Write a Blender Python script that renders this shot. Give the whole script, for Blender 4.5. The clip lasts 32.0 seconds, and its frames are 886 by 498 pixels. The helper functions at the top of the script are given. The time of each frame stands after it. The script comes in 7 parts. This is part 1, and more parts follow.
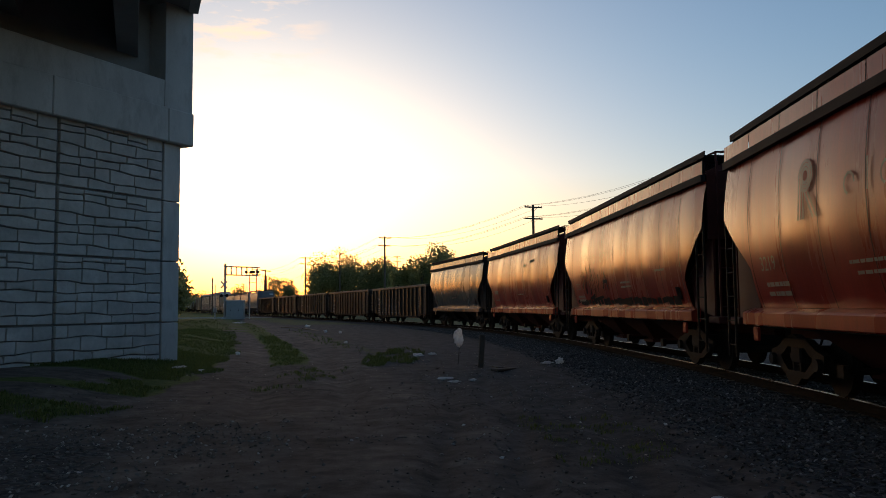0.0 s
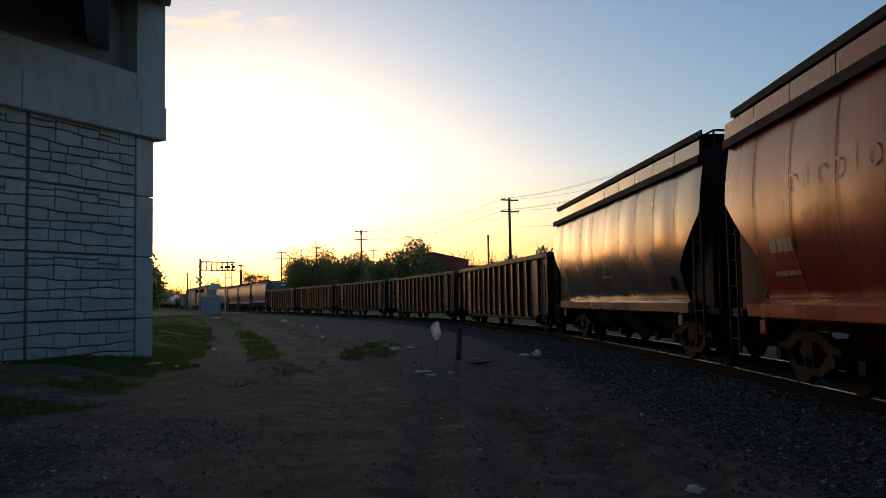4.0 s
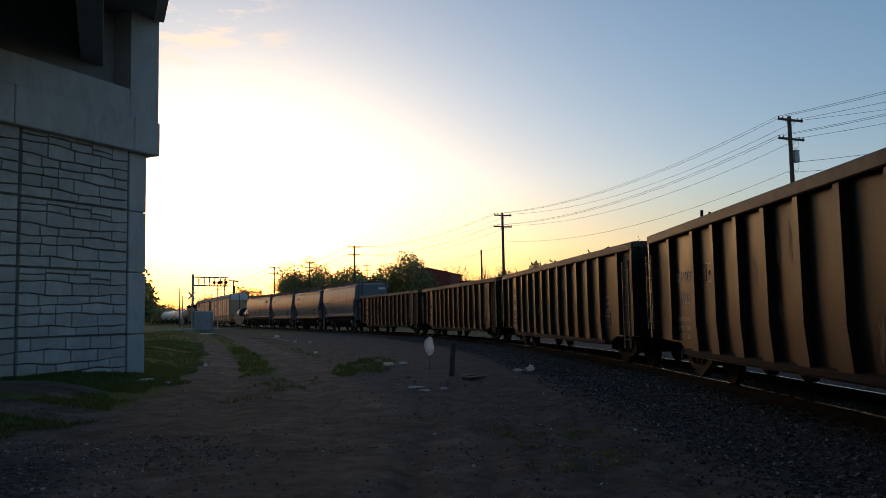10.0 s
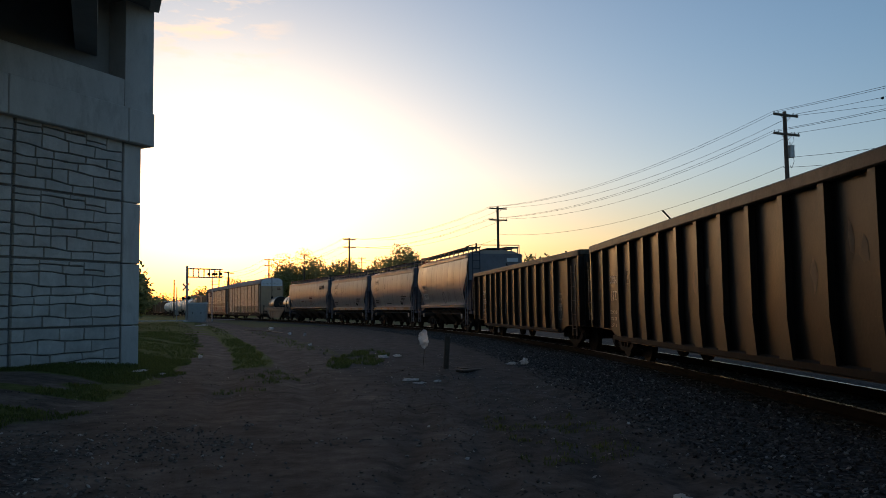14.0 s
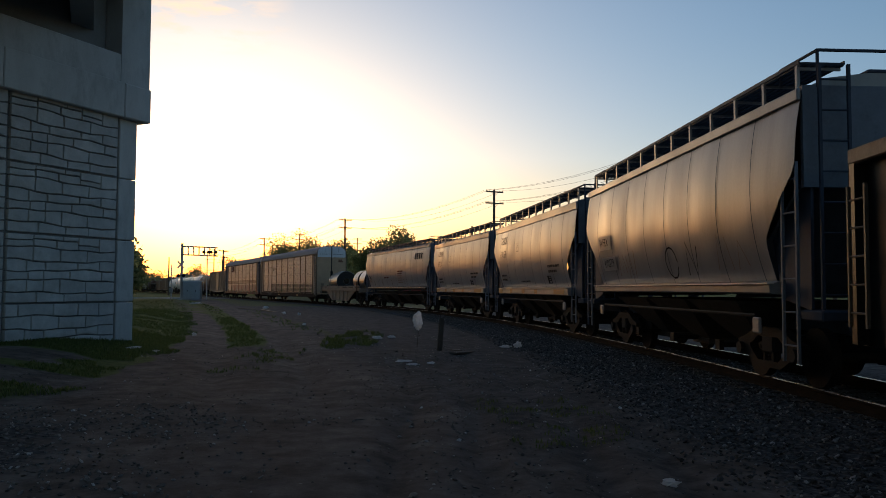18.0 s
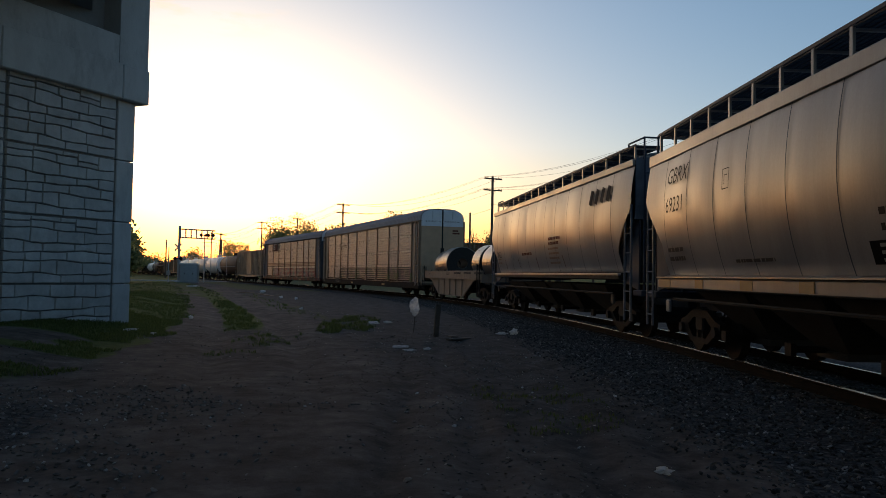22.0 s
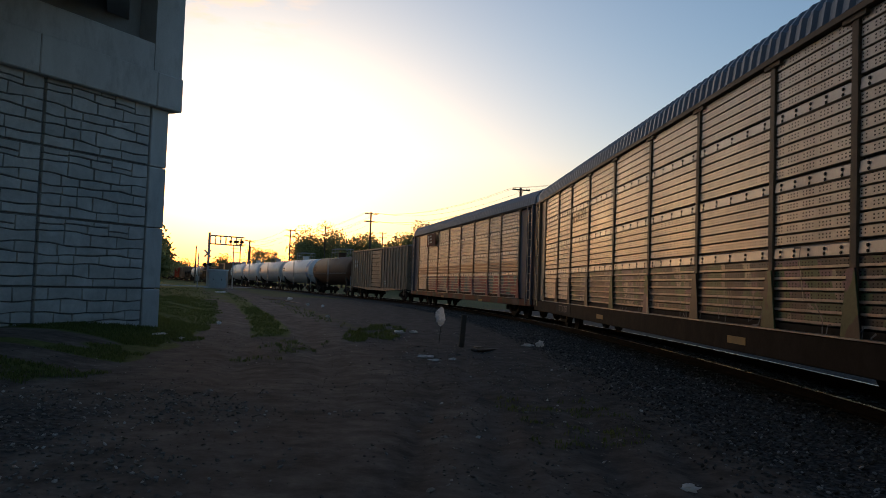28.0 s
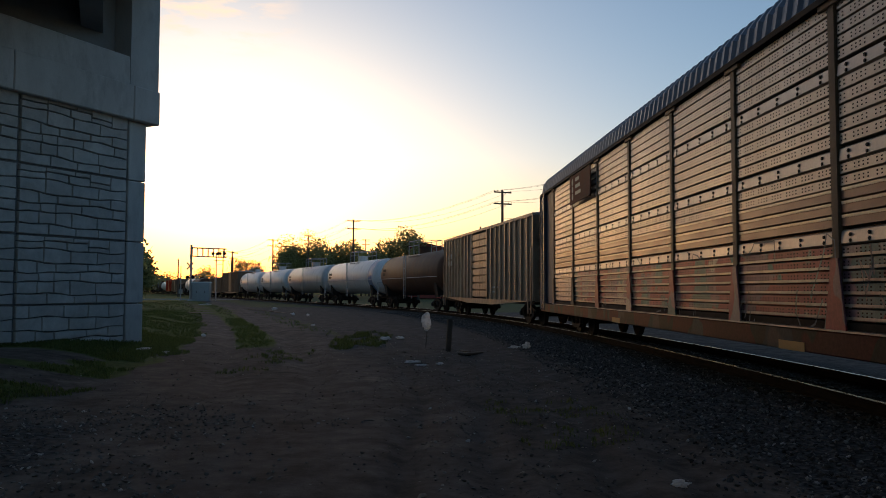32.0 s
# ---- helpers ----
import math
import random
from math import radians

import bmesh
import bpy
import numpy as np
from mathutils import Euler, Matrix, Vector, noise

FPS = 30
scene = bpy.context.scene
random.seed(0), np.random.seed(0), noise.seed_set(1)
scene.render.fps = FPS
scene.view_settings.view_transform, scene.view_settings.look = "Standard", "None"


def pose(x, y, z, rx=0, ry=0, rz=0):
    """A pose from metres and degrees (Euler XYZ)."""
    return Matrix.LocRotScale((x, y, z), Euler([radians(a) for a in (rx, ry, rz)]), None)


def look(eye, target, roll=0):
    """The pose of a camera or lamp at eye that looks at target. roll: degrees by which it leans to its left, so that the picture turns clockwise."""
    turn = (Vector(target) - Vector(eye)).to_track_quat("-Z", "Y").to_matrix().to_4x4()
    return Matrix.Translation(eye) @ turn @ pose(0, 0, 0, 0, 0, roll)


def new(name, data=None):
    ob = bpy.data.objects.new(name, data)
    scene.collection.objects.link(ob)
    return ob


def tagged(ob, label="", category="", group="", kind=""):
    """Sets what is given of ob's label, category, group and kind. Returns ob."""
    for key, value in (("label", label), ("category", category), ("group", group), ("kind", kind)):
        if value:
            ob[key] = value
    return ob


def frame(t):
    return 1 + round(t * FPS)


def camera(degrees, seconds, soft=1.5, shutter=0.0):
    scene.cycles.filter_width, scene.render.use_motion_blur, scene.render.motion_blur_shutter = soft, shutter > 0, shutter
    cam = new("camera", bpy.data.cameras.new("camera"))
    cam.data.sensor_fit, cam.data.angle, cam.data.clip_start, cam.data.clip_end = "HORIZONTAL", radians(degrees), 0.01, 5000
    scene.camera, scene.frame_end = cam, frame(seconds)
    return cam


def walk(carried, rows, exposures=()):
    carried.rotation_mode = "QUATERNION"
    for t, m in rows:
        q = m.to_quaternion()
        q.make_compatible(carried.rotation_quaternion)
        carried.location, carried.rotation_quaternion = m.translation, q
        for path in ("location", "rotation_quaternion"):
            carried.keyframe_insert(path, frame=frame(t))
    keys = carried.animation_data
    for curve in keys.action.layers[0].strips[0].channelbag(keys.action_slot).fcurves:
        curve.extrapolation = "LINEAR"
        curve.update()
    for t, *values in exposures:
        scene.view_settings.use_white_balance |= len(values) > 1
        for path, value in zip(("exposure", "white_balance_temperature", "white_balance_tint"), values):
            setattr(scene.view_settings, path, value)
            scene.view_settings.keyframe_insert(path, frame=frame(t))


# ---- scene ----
# ---------- camera: hand-held at one spot beside the track ----------
EYE = Vector((0.0, 0.0, 1.5))
TURNS = [
    (0, 2.01, 4.07, -0.51), (0.5, 1.85, 4.12, -0.58), (1, 1.68, 4.11, -0.62), (1.5, 1.49, 4.01, -0.70), (2, 1.22, 3.93, -0.80),
    (2.5, 0.94, 3.82, -0.79), (3, 0.74, 3.77, -0.92), (3.5, 0.52, 3.66, -1.02), (5.5, 0.05, 3.47, -0.90), (6, 0.04, 3.45, -0.81),
    (6.5, 0.05, 3.55, -0.82), (7, 0.06, 3.71, -0.79), (7.5, -0.08, 3.73, -0.84), (8, -0.07, 3.88, -0.90), (8.5, -0.09, 4.01, -0.97),
    (9, -0.08, 4.21, -1.08), (9.5, -0.06, 4.51, -1.15), (10, -0.16, 4.65, -1.11), (10.5, -0.13, 4.77, -1.17), (11, -0.14, 4.86, -1.27),
    (11.5, -0.12, 4.88, -1.29), (12, -0.18, 4.76, -1.16), (12.5, -0.21, 4.64, -0.98), (13, -0.38, 4.52, -1.00), (13.5, -0.45, 4.38, -0.86),
    (14, -0.51, 4.14, -0.80), (14.5, -0.60, 3.99, -0.79), (16.5, -0.60, 3.32, -0.17), (17, -0.64, 3.18, 0.03), (17.5, -0.74, 3.05, 0.15),
    (18, -0.82, 2.87, 0.22), (18.5, -0.90, 2.68, 0.35), (19, -0.96, 2.55, 0.36), (19.5, -0.96, 2.45, 0.20), (20, -0.99, 2.41, 0.26),
    (20.5, -1.05, 2.35, 0.56), (21, -0.99, 2.15, 0.89), (21.5, -0.99, 1.89, 0.89), (22, -1.00, 1.89, 1.00), (22.5, -0.97, 1.78, 0.98),
    (23, -0.47, 1.69, 1.05), (23.5, 0.74, 1.70, 1.12), (24, 2.44, 1.66, 1.03), (24.5, 3.62, 1.49, 1.49), (25, 4.84, 1.47, 1.90),
    (25.5, 5.25, 1.52, 2.23), (27.5, 1.33, 2.43, 2.09), (28, 0.95, 2.57, 2.02), (28.5, 0.61, 2.61, 1.73), (29, 0.20, 2.66, 1.23),
    (29.5, 0.03, 2.72, 0.76), (30, 0.37, 3.00, 0.45), (30.5, 0.26, 3.01, 0.30), (31, 0.07, 2.91, 0.20), (31.5, -0.01, 2.82, -0.06),
    (32, -0.22, 2.92, 0.09)]


def aim(yaw, pitch, roll):
    a, b = radians(yaw), radians(pitch)
    way = Vector((-math.sin(a) * math.cos(b), math.cos(a) * math.cos(b), math.sin(b)))
    return look(EYE, EYE + way, roll)


cam = camera(58.0, 32.0, 0.35)
walk(cam, [(t, aim(a, b, c)) for t, a, b, c in TURNS], exposures=[(0, 0.63, 6600, 12.5), (32, 0.63, 6600, 12.5)])

# ---------- light: just after sundown, glow low ahead ----------
SUN_AZ, SUN_EL = 15.0, 4.0      # degrees to the left of +y, and up
world = bpy.data.worlds.new("dusk_sky")
scene.world = world
world.use_nodes = True
wn, wl = world.node_tree.nodes, world.node_tree.links
bg = wn["Background"]
sky = wn.new("ShaderNodeTexSky")
sky.sky_type = "NISHITA"
sky.sun_disc = False
sky.sun_elevation = radians(SUN_EL)
sky.sun_rotation = radians(-SUN_AZ)
sky.air_density, sky.dust_density, sky.ozone_density = 1.0, 1.05, 2.7
bg.inputs["Strength"].default_value = 0.15
# haze thickens towards the horizon, dimming and yellowing the low sky
tc = wn.new("ShaderNodeTexCoord")
sp = wn.new("ShaderNodeSeparateXYZ")
wl.new(tc.outputs["Generated"], sp.inputs[0])
hz = wn.new("ShaderNodeValToRGB")
he = hz.color_ramp.elements
he[0].position, he[0].color = 0.0, (0.59, 0.362, 0.30, 1)
he[1].position, he[1].color = 0.30, (1, 1, 1, 1)
for q, c in ((0.035, (0.80, 0.55, 0.45, 1)), (0.08, (0.965, 0.81, 0.72, 1)), (0.16, (1.03, 0.965, 0.97, 1))):
    e = he.new(q)
    e.color = c
wl.new(sp.outputs["Z"], hz.inputs[0])
hm = wn.new("ShaderNodeMix")
hm.data_type, hm.blend_type = "RGBA", "MULTIPLY"
hm.inputs[0].default_value = 1.0
wl.new(sky.outputs[0], hm.inputs[6])
wl.new(hz.outputs[0], hm.inputs[7])
# thin wisps of sunlit cloud, high and to the left
nz = wn.new("ShaderNodeTexNoise")
mp = wn.new("ShaderNodeMapping")
mp.inputs["Scale"].default_value = (9, 9, 34)
wl.new(tc.outputs["Generated"], mp.inputs["Vector"])
wl.new(mp.outputs[0], nz.inputs["Vector"])
nz.inputs["Scale"].default_value, nz.inputs["Detail"].default_value, nz.inputs["Roughness"].default_value = 1.6, 6, 0.6
cr = wn.new("ShaderNodeValToRGB")
cr.color_ramp.elements[0].position, cr.color_ramp.elements[1].position = 0.47, 0.64
wl.new(nz.outputs[0], cr.inputs[0])
band = wn.new("ShaderNodeValToRGB")
be = band.color_ramp.elements
be[0].position, be[0].color = 0.27, (0, 0, 0, 1)
be[1].position, be[1].color = 0.48, (0, 0, 0, 1)
for q, v in ((0.31, 0.95), (0.42, 0.95)):
    e = be.new(q)
    e.color = (v, v, v, 1)
wl.new(sp.outputs["Z"], band.inputs[0])
west = wn.new("ShaderNodeMapRange")
west.inputs[1].default_value, west.inputs[2].default_value = -0.16, -0.24
wl.new(sp.outputs["X"], west.inputs[0])
ma, mb = wn.new("ShaderNodeMath"), wn.new("ShaderNodeMath")
ma.operation = mb.operation = "MULTIPLY"
wl.new(cr.outputs[0], ma.inputs[0])
wl.new(band.outputs[0], ma.inputs[1])
wl.new(ma.outputs[0], mb.inputs[0])
wl.new(west.outputs[0], mb.inputs[1])
cm = wn.new("ShaderNodeMix")
cm.data_type = "RGBA"
wl.new(mb.outputs[0], cm.inputs[0])
wl.new(hm.outputs[2], cm.inputs[6])
cm.inputs[7].default_value = (5.2, 3.9, 2.9, 1)
wl.new(cm.outputs[2], bg.inputs["Color"])
lamp = bpy.data.lights.new("sun", "SUN")
lamp.energy, lamp.angle, lamp.color = 0.03, radians(10), (1.0, 0.72, 0.42)
sun = new("sun", lamp)
sa, se = radians(SUN_AZ), radians(SUN_EL)
sun_way = Vector((-math.sin(sa) * math.cos(se), math.cos(sa) * math.cos(se), math.sin(se)))
sun.matrix_world = look(sun_way * 50, (0, 0, 0))

# ---------- materials ----------
def nodes_of(name):
    m = bpy.data.materials.new(name)
    m.use_nodes = True
    nt = m.node_tree
    return m, nt.nodes, nt.links, nt.nodes["Principled BSDF"]


def noise_tex(n, l, scale, detail=4.0, rough=0.6, stretch=None, coord="Object"):
    tc = n.new("ShaderNodeTexCoord")
    out = tc.outputs[coord]
    if stretch:
        mp = n.new("ShaderNodeMapping")
        mp.inputs["Scale"].default_value = stretch
        l.new(out, mp.inputs["Vector"])
        out = mp.outputs[0]
    t = n.new("ShaderNodeTexNoise")
    t.inputs["Scale"].default_value, t.inputs["Detail"].default_value, t.inputs["Roughness"].default_value = scale, detail, rough
    l.new(out, t.inputs["Vector"])
    return t


def ramp(n, l, src, stops):
    r = n.new("ShaderNodeValToRGB")
    e = r.color_ramp.elements
    e[0].position, e[0].color = stops[0][0], (*stops[0][1], 1)
    e[1].position, e[1].color = stops[-1][0], (*stops[-1][1], 1)
    for p, c in stops[1:-1]:
        x = e.new(p)
        x.color = (*c, 1)
    l.new(src, r.inputs[0])
    return r.outputs[0]


def grey(v):
    return (v, v, v)


def mix(n, l, fac, a, b, how="MIX"):
    m = n.new("ShaderNodeMix")
    m.data_type, m.blend_type = "RGBA", how
    for k, v in ((0, fac), (6, a), (7, b)):
        if isinstance(v, (int, float)):
            m.inputs[k].default_value = v
        elif isinstance(v, tuple):
            m.inputs[k].default_value = (*v, 1)
        else:
            l.new(v, m.inputs[k])
    return m.outputs[2]


def surface(name, base, rough=0.7, metal=0.0, vary=0.25, scale=3.0, grain=40.0, bump=0.15, dirt=None, dirt_amount=0.45, streak=None, island=0.0, coord="Object", spec=0.5):
    """A painted or raw surface: base colour, broad stains, fine grain, relief. dirt: a second colour in patches."""
    m, n, l, p = nodes_of(name)
    big = noise_tex(n, l, scale, 5, 0.65, streak, coord)
    fine = noise_tex(n, l, grain, 3, 0.6, None, coord)
    lo, hi = tuple(c * (1 - vary) for c in base), tuple(min(1, c * (1 + vary)) for c in base)
    col = ramp(n, l, big.outputs[0], [(0.3, lo), (0.7, hi)])
    if dirt:
        patch = noise_tex(n, l, scale * 1.7, 6, 0.7, streak, coord)
        f = ramp(n, l, patch.outputs[0], [(1.0 - dirt_amount - 0.12, grey(0)), (1.0 - dirt_amount + 0.2, grey(0.9))])
        col = mix(n, l, f, col, dirt)
    g = ramp(n, l, fine.outputs[0], [(0.3, grey(1 - vary * 0.5)), (0.7, grey(1.0))])
    col = mix(n, l, 1.0, col, g, "MULTIPLY")
    if island:
        info = n.new("ShaderNodeObjectInfo")
        v = ramp(n, l, info.outputs["Random"], [(0.0, grey(1 - island)), (1.0, grey(1.0))])
        col = mix(n, l, 1.0, col, v, "MULTIPLY")
    l.new(col, p.inputs["Base Color"])
    r = ramp(n, l, big.outputs[0], [(0.25, grey(max(0.02, rough - 0.1))), (0.75, grey(min(1, rough + 0.1)))])
    l.new(r, p.inputs["Roughness"])
    p.inputs["Metallic"].default_value = metal
    p.inputs["Specular IOR Level"].default_value = spec
    if bump:
        b = n.new("ShaderNodeBump")
        b.inputs["Strength"].default_value, b.inputs["Distance"].default_value = bump, 0.02
        l.new(fine.outputs[0], b.inputs["Height"])
        l.new(b.outputs[0], p.inputs["Normal"])
    return m


CONCRETE = surface("concrete", (0.57, 0.56, 0.54), 0.85, 0, 0.14, 1.2, 30, 0.15, (0.29, 0.28, 0.265), 0.38, (1, 1, 0.4))
STONE = surface("cast_stone", (0.58, 0.56, 0.535), 0.9, 0, 0.2, 1.4, 14, 0.5, (0.43, 0.415, 0.395), 0.4, island=0.14)
JOINT = surface("joint_concrete", (0.22, 0.215, 0.21), 0.95, 0, 0.2, 3, 30, 0.2)
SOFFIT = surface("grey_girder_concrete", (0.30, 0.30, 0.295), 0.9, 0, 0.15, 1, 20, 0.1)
RED = surface("faded_red_car_paint", (0.45, 0.055, 0.034), 0.28, 0, 0.2, 0.8, 25, 0.03, (0.30, 0.042, 0.026), 0.42, (1, 1.6, 0.18), spec=0.2)
RED.node_tree.nodes["Principled BSDF"].inputs["Specular Tint"].default_value = (1, 0.46, 0.32, 1)
# much darker than RED: for car ends, gussets, bays, seams and roofs
RED_DARK = surface("dark_red_surface", (0.09, 0.018, 0.013), 0.7, 0, 0.2, 1.5, 25, 0.05, spec=0.25)
SILVER = surface("weathered_grey_car_paint", (0.115, 0.102, 0.084), 0.24, 0.0, 0.12, 0.8, 25, 0.02, (0.10, 0.082, 0.062), 0.35, (1, 0.6, 0.35))
PALE = surface("pale_grey_car_paint", (0.30, 0.275, 0.25), 0.36, 0, 0.16, 0.8, 25, 0.03, (0.225, 0.20, 0.175), 0.42, (1, 1.4, 0.2), spec=0.45)
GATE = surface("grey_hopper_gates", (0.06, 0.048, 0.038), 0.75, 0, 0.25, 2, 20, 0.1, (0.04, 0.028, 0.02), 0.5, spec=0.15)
BLACK = surface("dark_underframe_paint", (0.022, 0.02, 0.019), 0.8, 0, 0.3, 3, 30, 0.1, spec=0.2)
BLUEBLACK = surface("slate_blue_end_paint", (0.05, 0.058, 0.078), 0.7, 0, 0.2, 2, 25, 0.05, spec=0.25)
GONDOLA = surface("rusty_dark_gondola_paint", (0.022, 0.0185, 0.016), 0.42, 0, 0.5, 1.1, 22, 0.08, (0.046, 0.036, 0.029), 0.40, (1, 1, 0.5), spec=0.19)
GONDOLA_RIM = surface("worn_gondola_top_chord", (0.13, 0.095, 0.068), 0.55, 0, 0.35, 2, 25, 0.1, (0.05, 0.035, 0.026), 0.4, spec=0.25)
RUST = surface("grimy_rusty_steel", (0.020, 0.015, 0.012), 0.75, 0.0, 0.35, 3, 40, 0.25, (0.034, 0.022, 0.015), 0.45, spec=0.12)
RAIL_SIDE = surface("dark_rusty_rail", (0.030, 0.019, 0.013), 0.9, 0.0, 0.3, 3, 40, 0.2, spec=0.05)
GOND_SILL = surface("dark_gondola_sill", (0.05, 0.037, 0.028), 0.8, 0, 0.3, 2, 25, 0.1, spec=0.08)
FAINT = surface("faint_pale_stencil", (0.20, 0.17, 0.135), 0.6, 0, 0.25, 5, 30, 0.0)
WALKWAY = surface("slate_blue_walkway_grating", (0.045, 0.052, 0.066), 0.6, 0.1, 0.2, 3, 30, 0.05, spec=0.25)
STEEL = surface("bright_steel", (0.55, 0.52, 0.48), 0.22, 1.0, 0.1, 4, 60, 0.02)
RAILHEAD = surface("polished_rail_head", (0.33, 0.30, 0.27), 0.28, 0.85, 0.1, 4, 60, 0.0)
YELLOW = surface("yellow_sill_stripe", (0.34, 0.19, 0.05), 0.55, 0, 0.15, 3, 25, 0.02)
WHITE_PAINT = surface("white_lettering", (0.62, 0.60, 0.56), 0.6, 0, 0.1, 5, 30, 0.0)
DARK_LETTER = surface("dark_lettering", (0.035, 0.03, 0.027), 0.7, 0, 0.1, 5, 30, 0.0, spec=0.12)
RACK = surface("weathered_galvanised_panels", (0.56, 0.47, 0.39), 0.42, 0.25, 0.2, 1.0, 25, 0.05, (0.41, 0.33, 0.26), 0.38, (1, 1, 0.5))
RACK_SILL = surface("brown_rack_sill", (0.050, 0.036, 0.027), 0.8, 0, 0.3, 2, 25, 0.05, (0.03, 0.022, 0.017), 0.45, spec=0.06)
RACK_POST = surface("tan_rack_post_paint", (0.19, 0.135, 0.09), 0.65, 0, 0.2, 2, 25, 0.05, spec=0.18)
RACK_ROOF = surface("grey_corrugated_roof", (0.19, 0.205, 0.23), 0.5, 0.2, 0.12, 2, 30, 0.03)
RACK_END = surface("tan_rack_end", (0.42, 0.275, 0.165), 0.55, 0, 0.12, 2, 25, 0.03)
RACK_WHITE = surface("white_rack_end", (0.62, 0.64, 0.66), 0.55, 0, 0.08, 2, 25, 0.03)
MAROON = surface("maroon_panel_paint", (0.11, 0.032, 0.022), 0.8, 0, 0.2, 2, 25, 0.03, spec=0.2)
SPRAY_TEAL = surface("teal_spray_paint", (0.06, 0.15, 0.14), 0.55, 0, 0.3, 3, 25, 0.03)
SPRAY_RED = surface("dull_red_spray_paint", (0.17, 0.05, 0.045), 0.55, 0, 0.3, 3, 25, 0.03)
SPRAY_PALE = surface("pale_spray_paint", (0.42, 0.40, 0.36), 0.6, 0, 0.2, 3, 25, 0.0)
SPRAY_FILL = surface("dull_brown_spray_fill", (0.085, 0.036, 0.027), 0.55, 0, 0.3, 3, 25, 0.03, spec=0.25)
SPRAY_BLACK = surface("black_spray_paint", (0.025, 0.02, 0.02), 0.85, 0, 0.2, 3, 25, 0.0, spec=0.06)
COIL_TAN = surface("dusty_tan_coil_car_paint", (0.23, 0.17, 0.12), 0.65, 0, 0.25, 1.5, 25, 0.05, (0.12, 0.08, 0.052), 0.4, (1, 1, 0.4))
COIL = surface("rolled_steel_sheet", (0.36, 0.33, 0.30), 0.34, 0.9, 0.1, 3, 60, 0.02, None, 0, (4, 0.3, 4))
COIL_EDGE = surface("dark_coil_edge", (0.03, 0.028, 0.026), 0.7, 0.2, 0.25, 6, 60, 0.1, spec=0.2)
BOX_BROWN = surface("brown_boxcar_paint", (0.20, 0.12, 0.07), 0.55, 0, 0.3, 1.2, 25, 0.08, (0.28, 0.18, 0.10), 0.4, (1, 1, 0.3))
TANK_WHITE = surface("white_tank_paint", (0.78, 0.74, 0.70), 0.4, 0, 0.08, 1, 25, 0.02, (0.40, 0.36, 0.32), 0.35, (1, 1, 0.3))
TANK_GREY = surface("pale_grey_tank_paint", (0.58, 0.55, 0.52), 0.4, 0, 0.1, 1, 25, 0.02, (0.32, 0.29, 0.26), 0.4, (1, 1, 0.3))
TANK_BROWN = surface("rust_brown_tank_paint", (0.10, 0.052, 0.033), 0.6, 0, 0.3, 1, 25, 0.05, (0.15, 0.08, 0.047), 0.4, (1, 1, 0.3), spec=0.2)
SLATE_DARK = surface("dark_slate_end_bay", (0.075, 0.083, 0.098), 0.6, 0, 0.2, 2, 25, 0.05, (0.05, 0.05, 0.055), 0.35, spec=0.25)
SLATE = surface("slate_grey_end_paint", (0.15, 0.165, 0.19), 0.6, 0, 0.2, 2, 25, 0.05, (0.09, 0.09, 0.095), 0.35, spec=0.3)
WOOD_POLE = surface("weathered_pole_timber", (0.11, 0.085, 0.065), 0.9, 0, 0.25, 2, 40, 0.3, None, 0, (6, 6, 0.5))
GALV = surface("galvanised_steel", (0.42, 0.43, 0.44), 0.5, 0.6, 0.1, 3, 40, 0.03)
BRICK_RED = surface("red_clad_wall", (0.25, 0.055, 0.045), 0.8, 0, 0.12, 0.6, 10, 0.1)
TIE = surface("creosoted_tie_timber", (0.035, 0.028, 0.022), 0.9, 0, 0.3, 3, 30, 0.3, island=0.3)
BALLAST = surface("crushed_stone", (0.17, 0.165, 0.165), 0.9, 0, 0.35, 8, 40, 0.3)
BARK = surface("bark", (0.09, 0.07, 0.055), 0.95, 0, 0.3, 4, 30, 0.4)
ASPHALT = surface("road_asphalt", (0.22, 0.21, 0.20), 0.85, 0, 0.15, 1, 60, 0.1)


def foliage(name, dark, light):
    m, n, l, p = nodes_of(name)
    geo = n.new("ShaderNodeNewGeometry")
    col = ramp(n, l, geo.outputs["Random Per Island"], [(0.0, dark), (1.0, light)])
    l.new(col, p.inputs["Base Color"])
    p.inputs["Roughness"].default_value = 0.6
    t = n.new("ShaderNodeBsdfTranslucent")
    l.new(col, t.inputs["Color"])
    mx = n.new("ShaderNodeMixShader")
    mx.inputs[0].default_value = 0.62
    out = n["Material Output"]
    l.new(p.outputs[0], mx.inputs[1])
    l.new(t.outputs[0], mx.inputs[2])
    l.new(mx.outputs[0], out.inputs[0])
    return m


LEAF = foliage("leaves", (0.17, 0.19, 0.07), (0.42, 0.43, 0.19))
LEAF_THIN = foliage("young_leaves", (0.14, 0.12, 0.04), (0.27, 0.22, 0.09))
NEEDLE = foliage("needles", (0.018, 0.032, 0.018), (0.045, 0.065, 0.03))
GRASS = foliage("grass_blades", (0.075, 0.105, 0.028), (0.18, 0.21, 0.065))

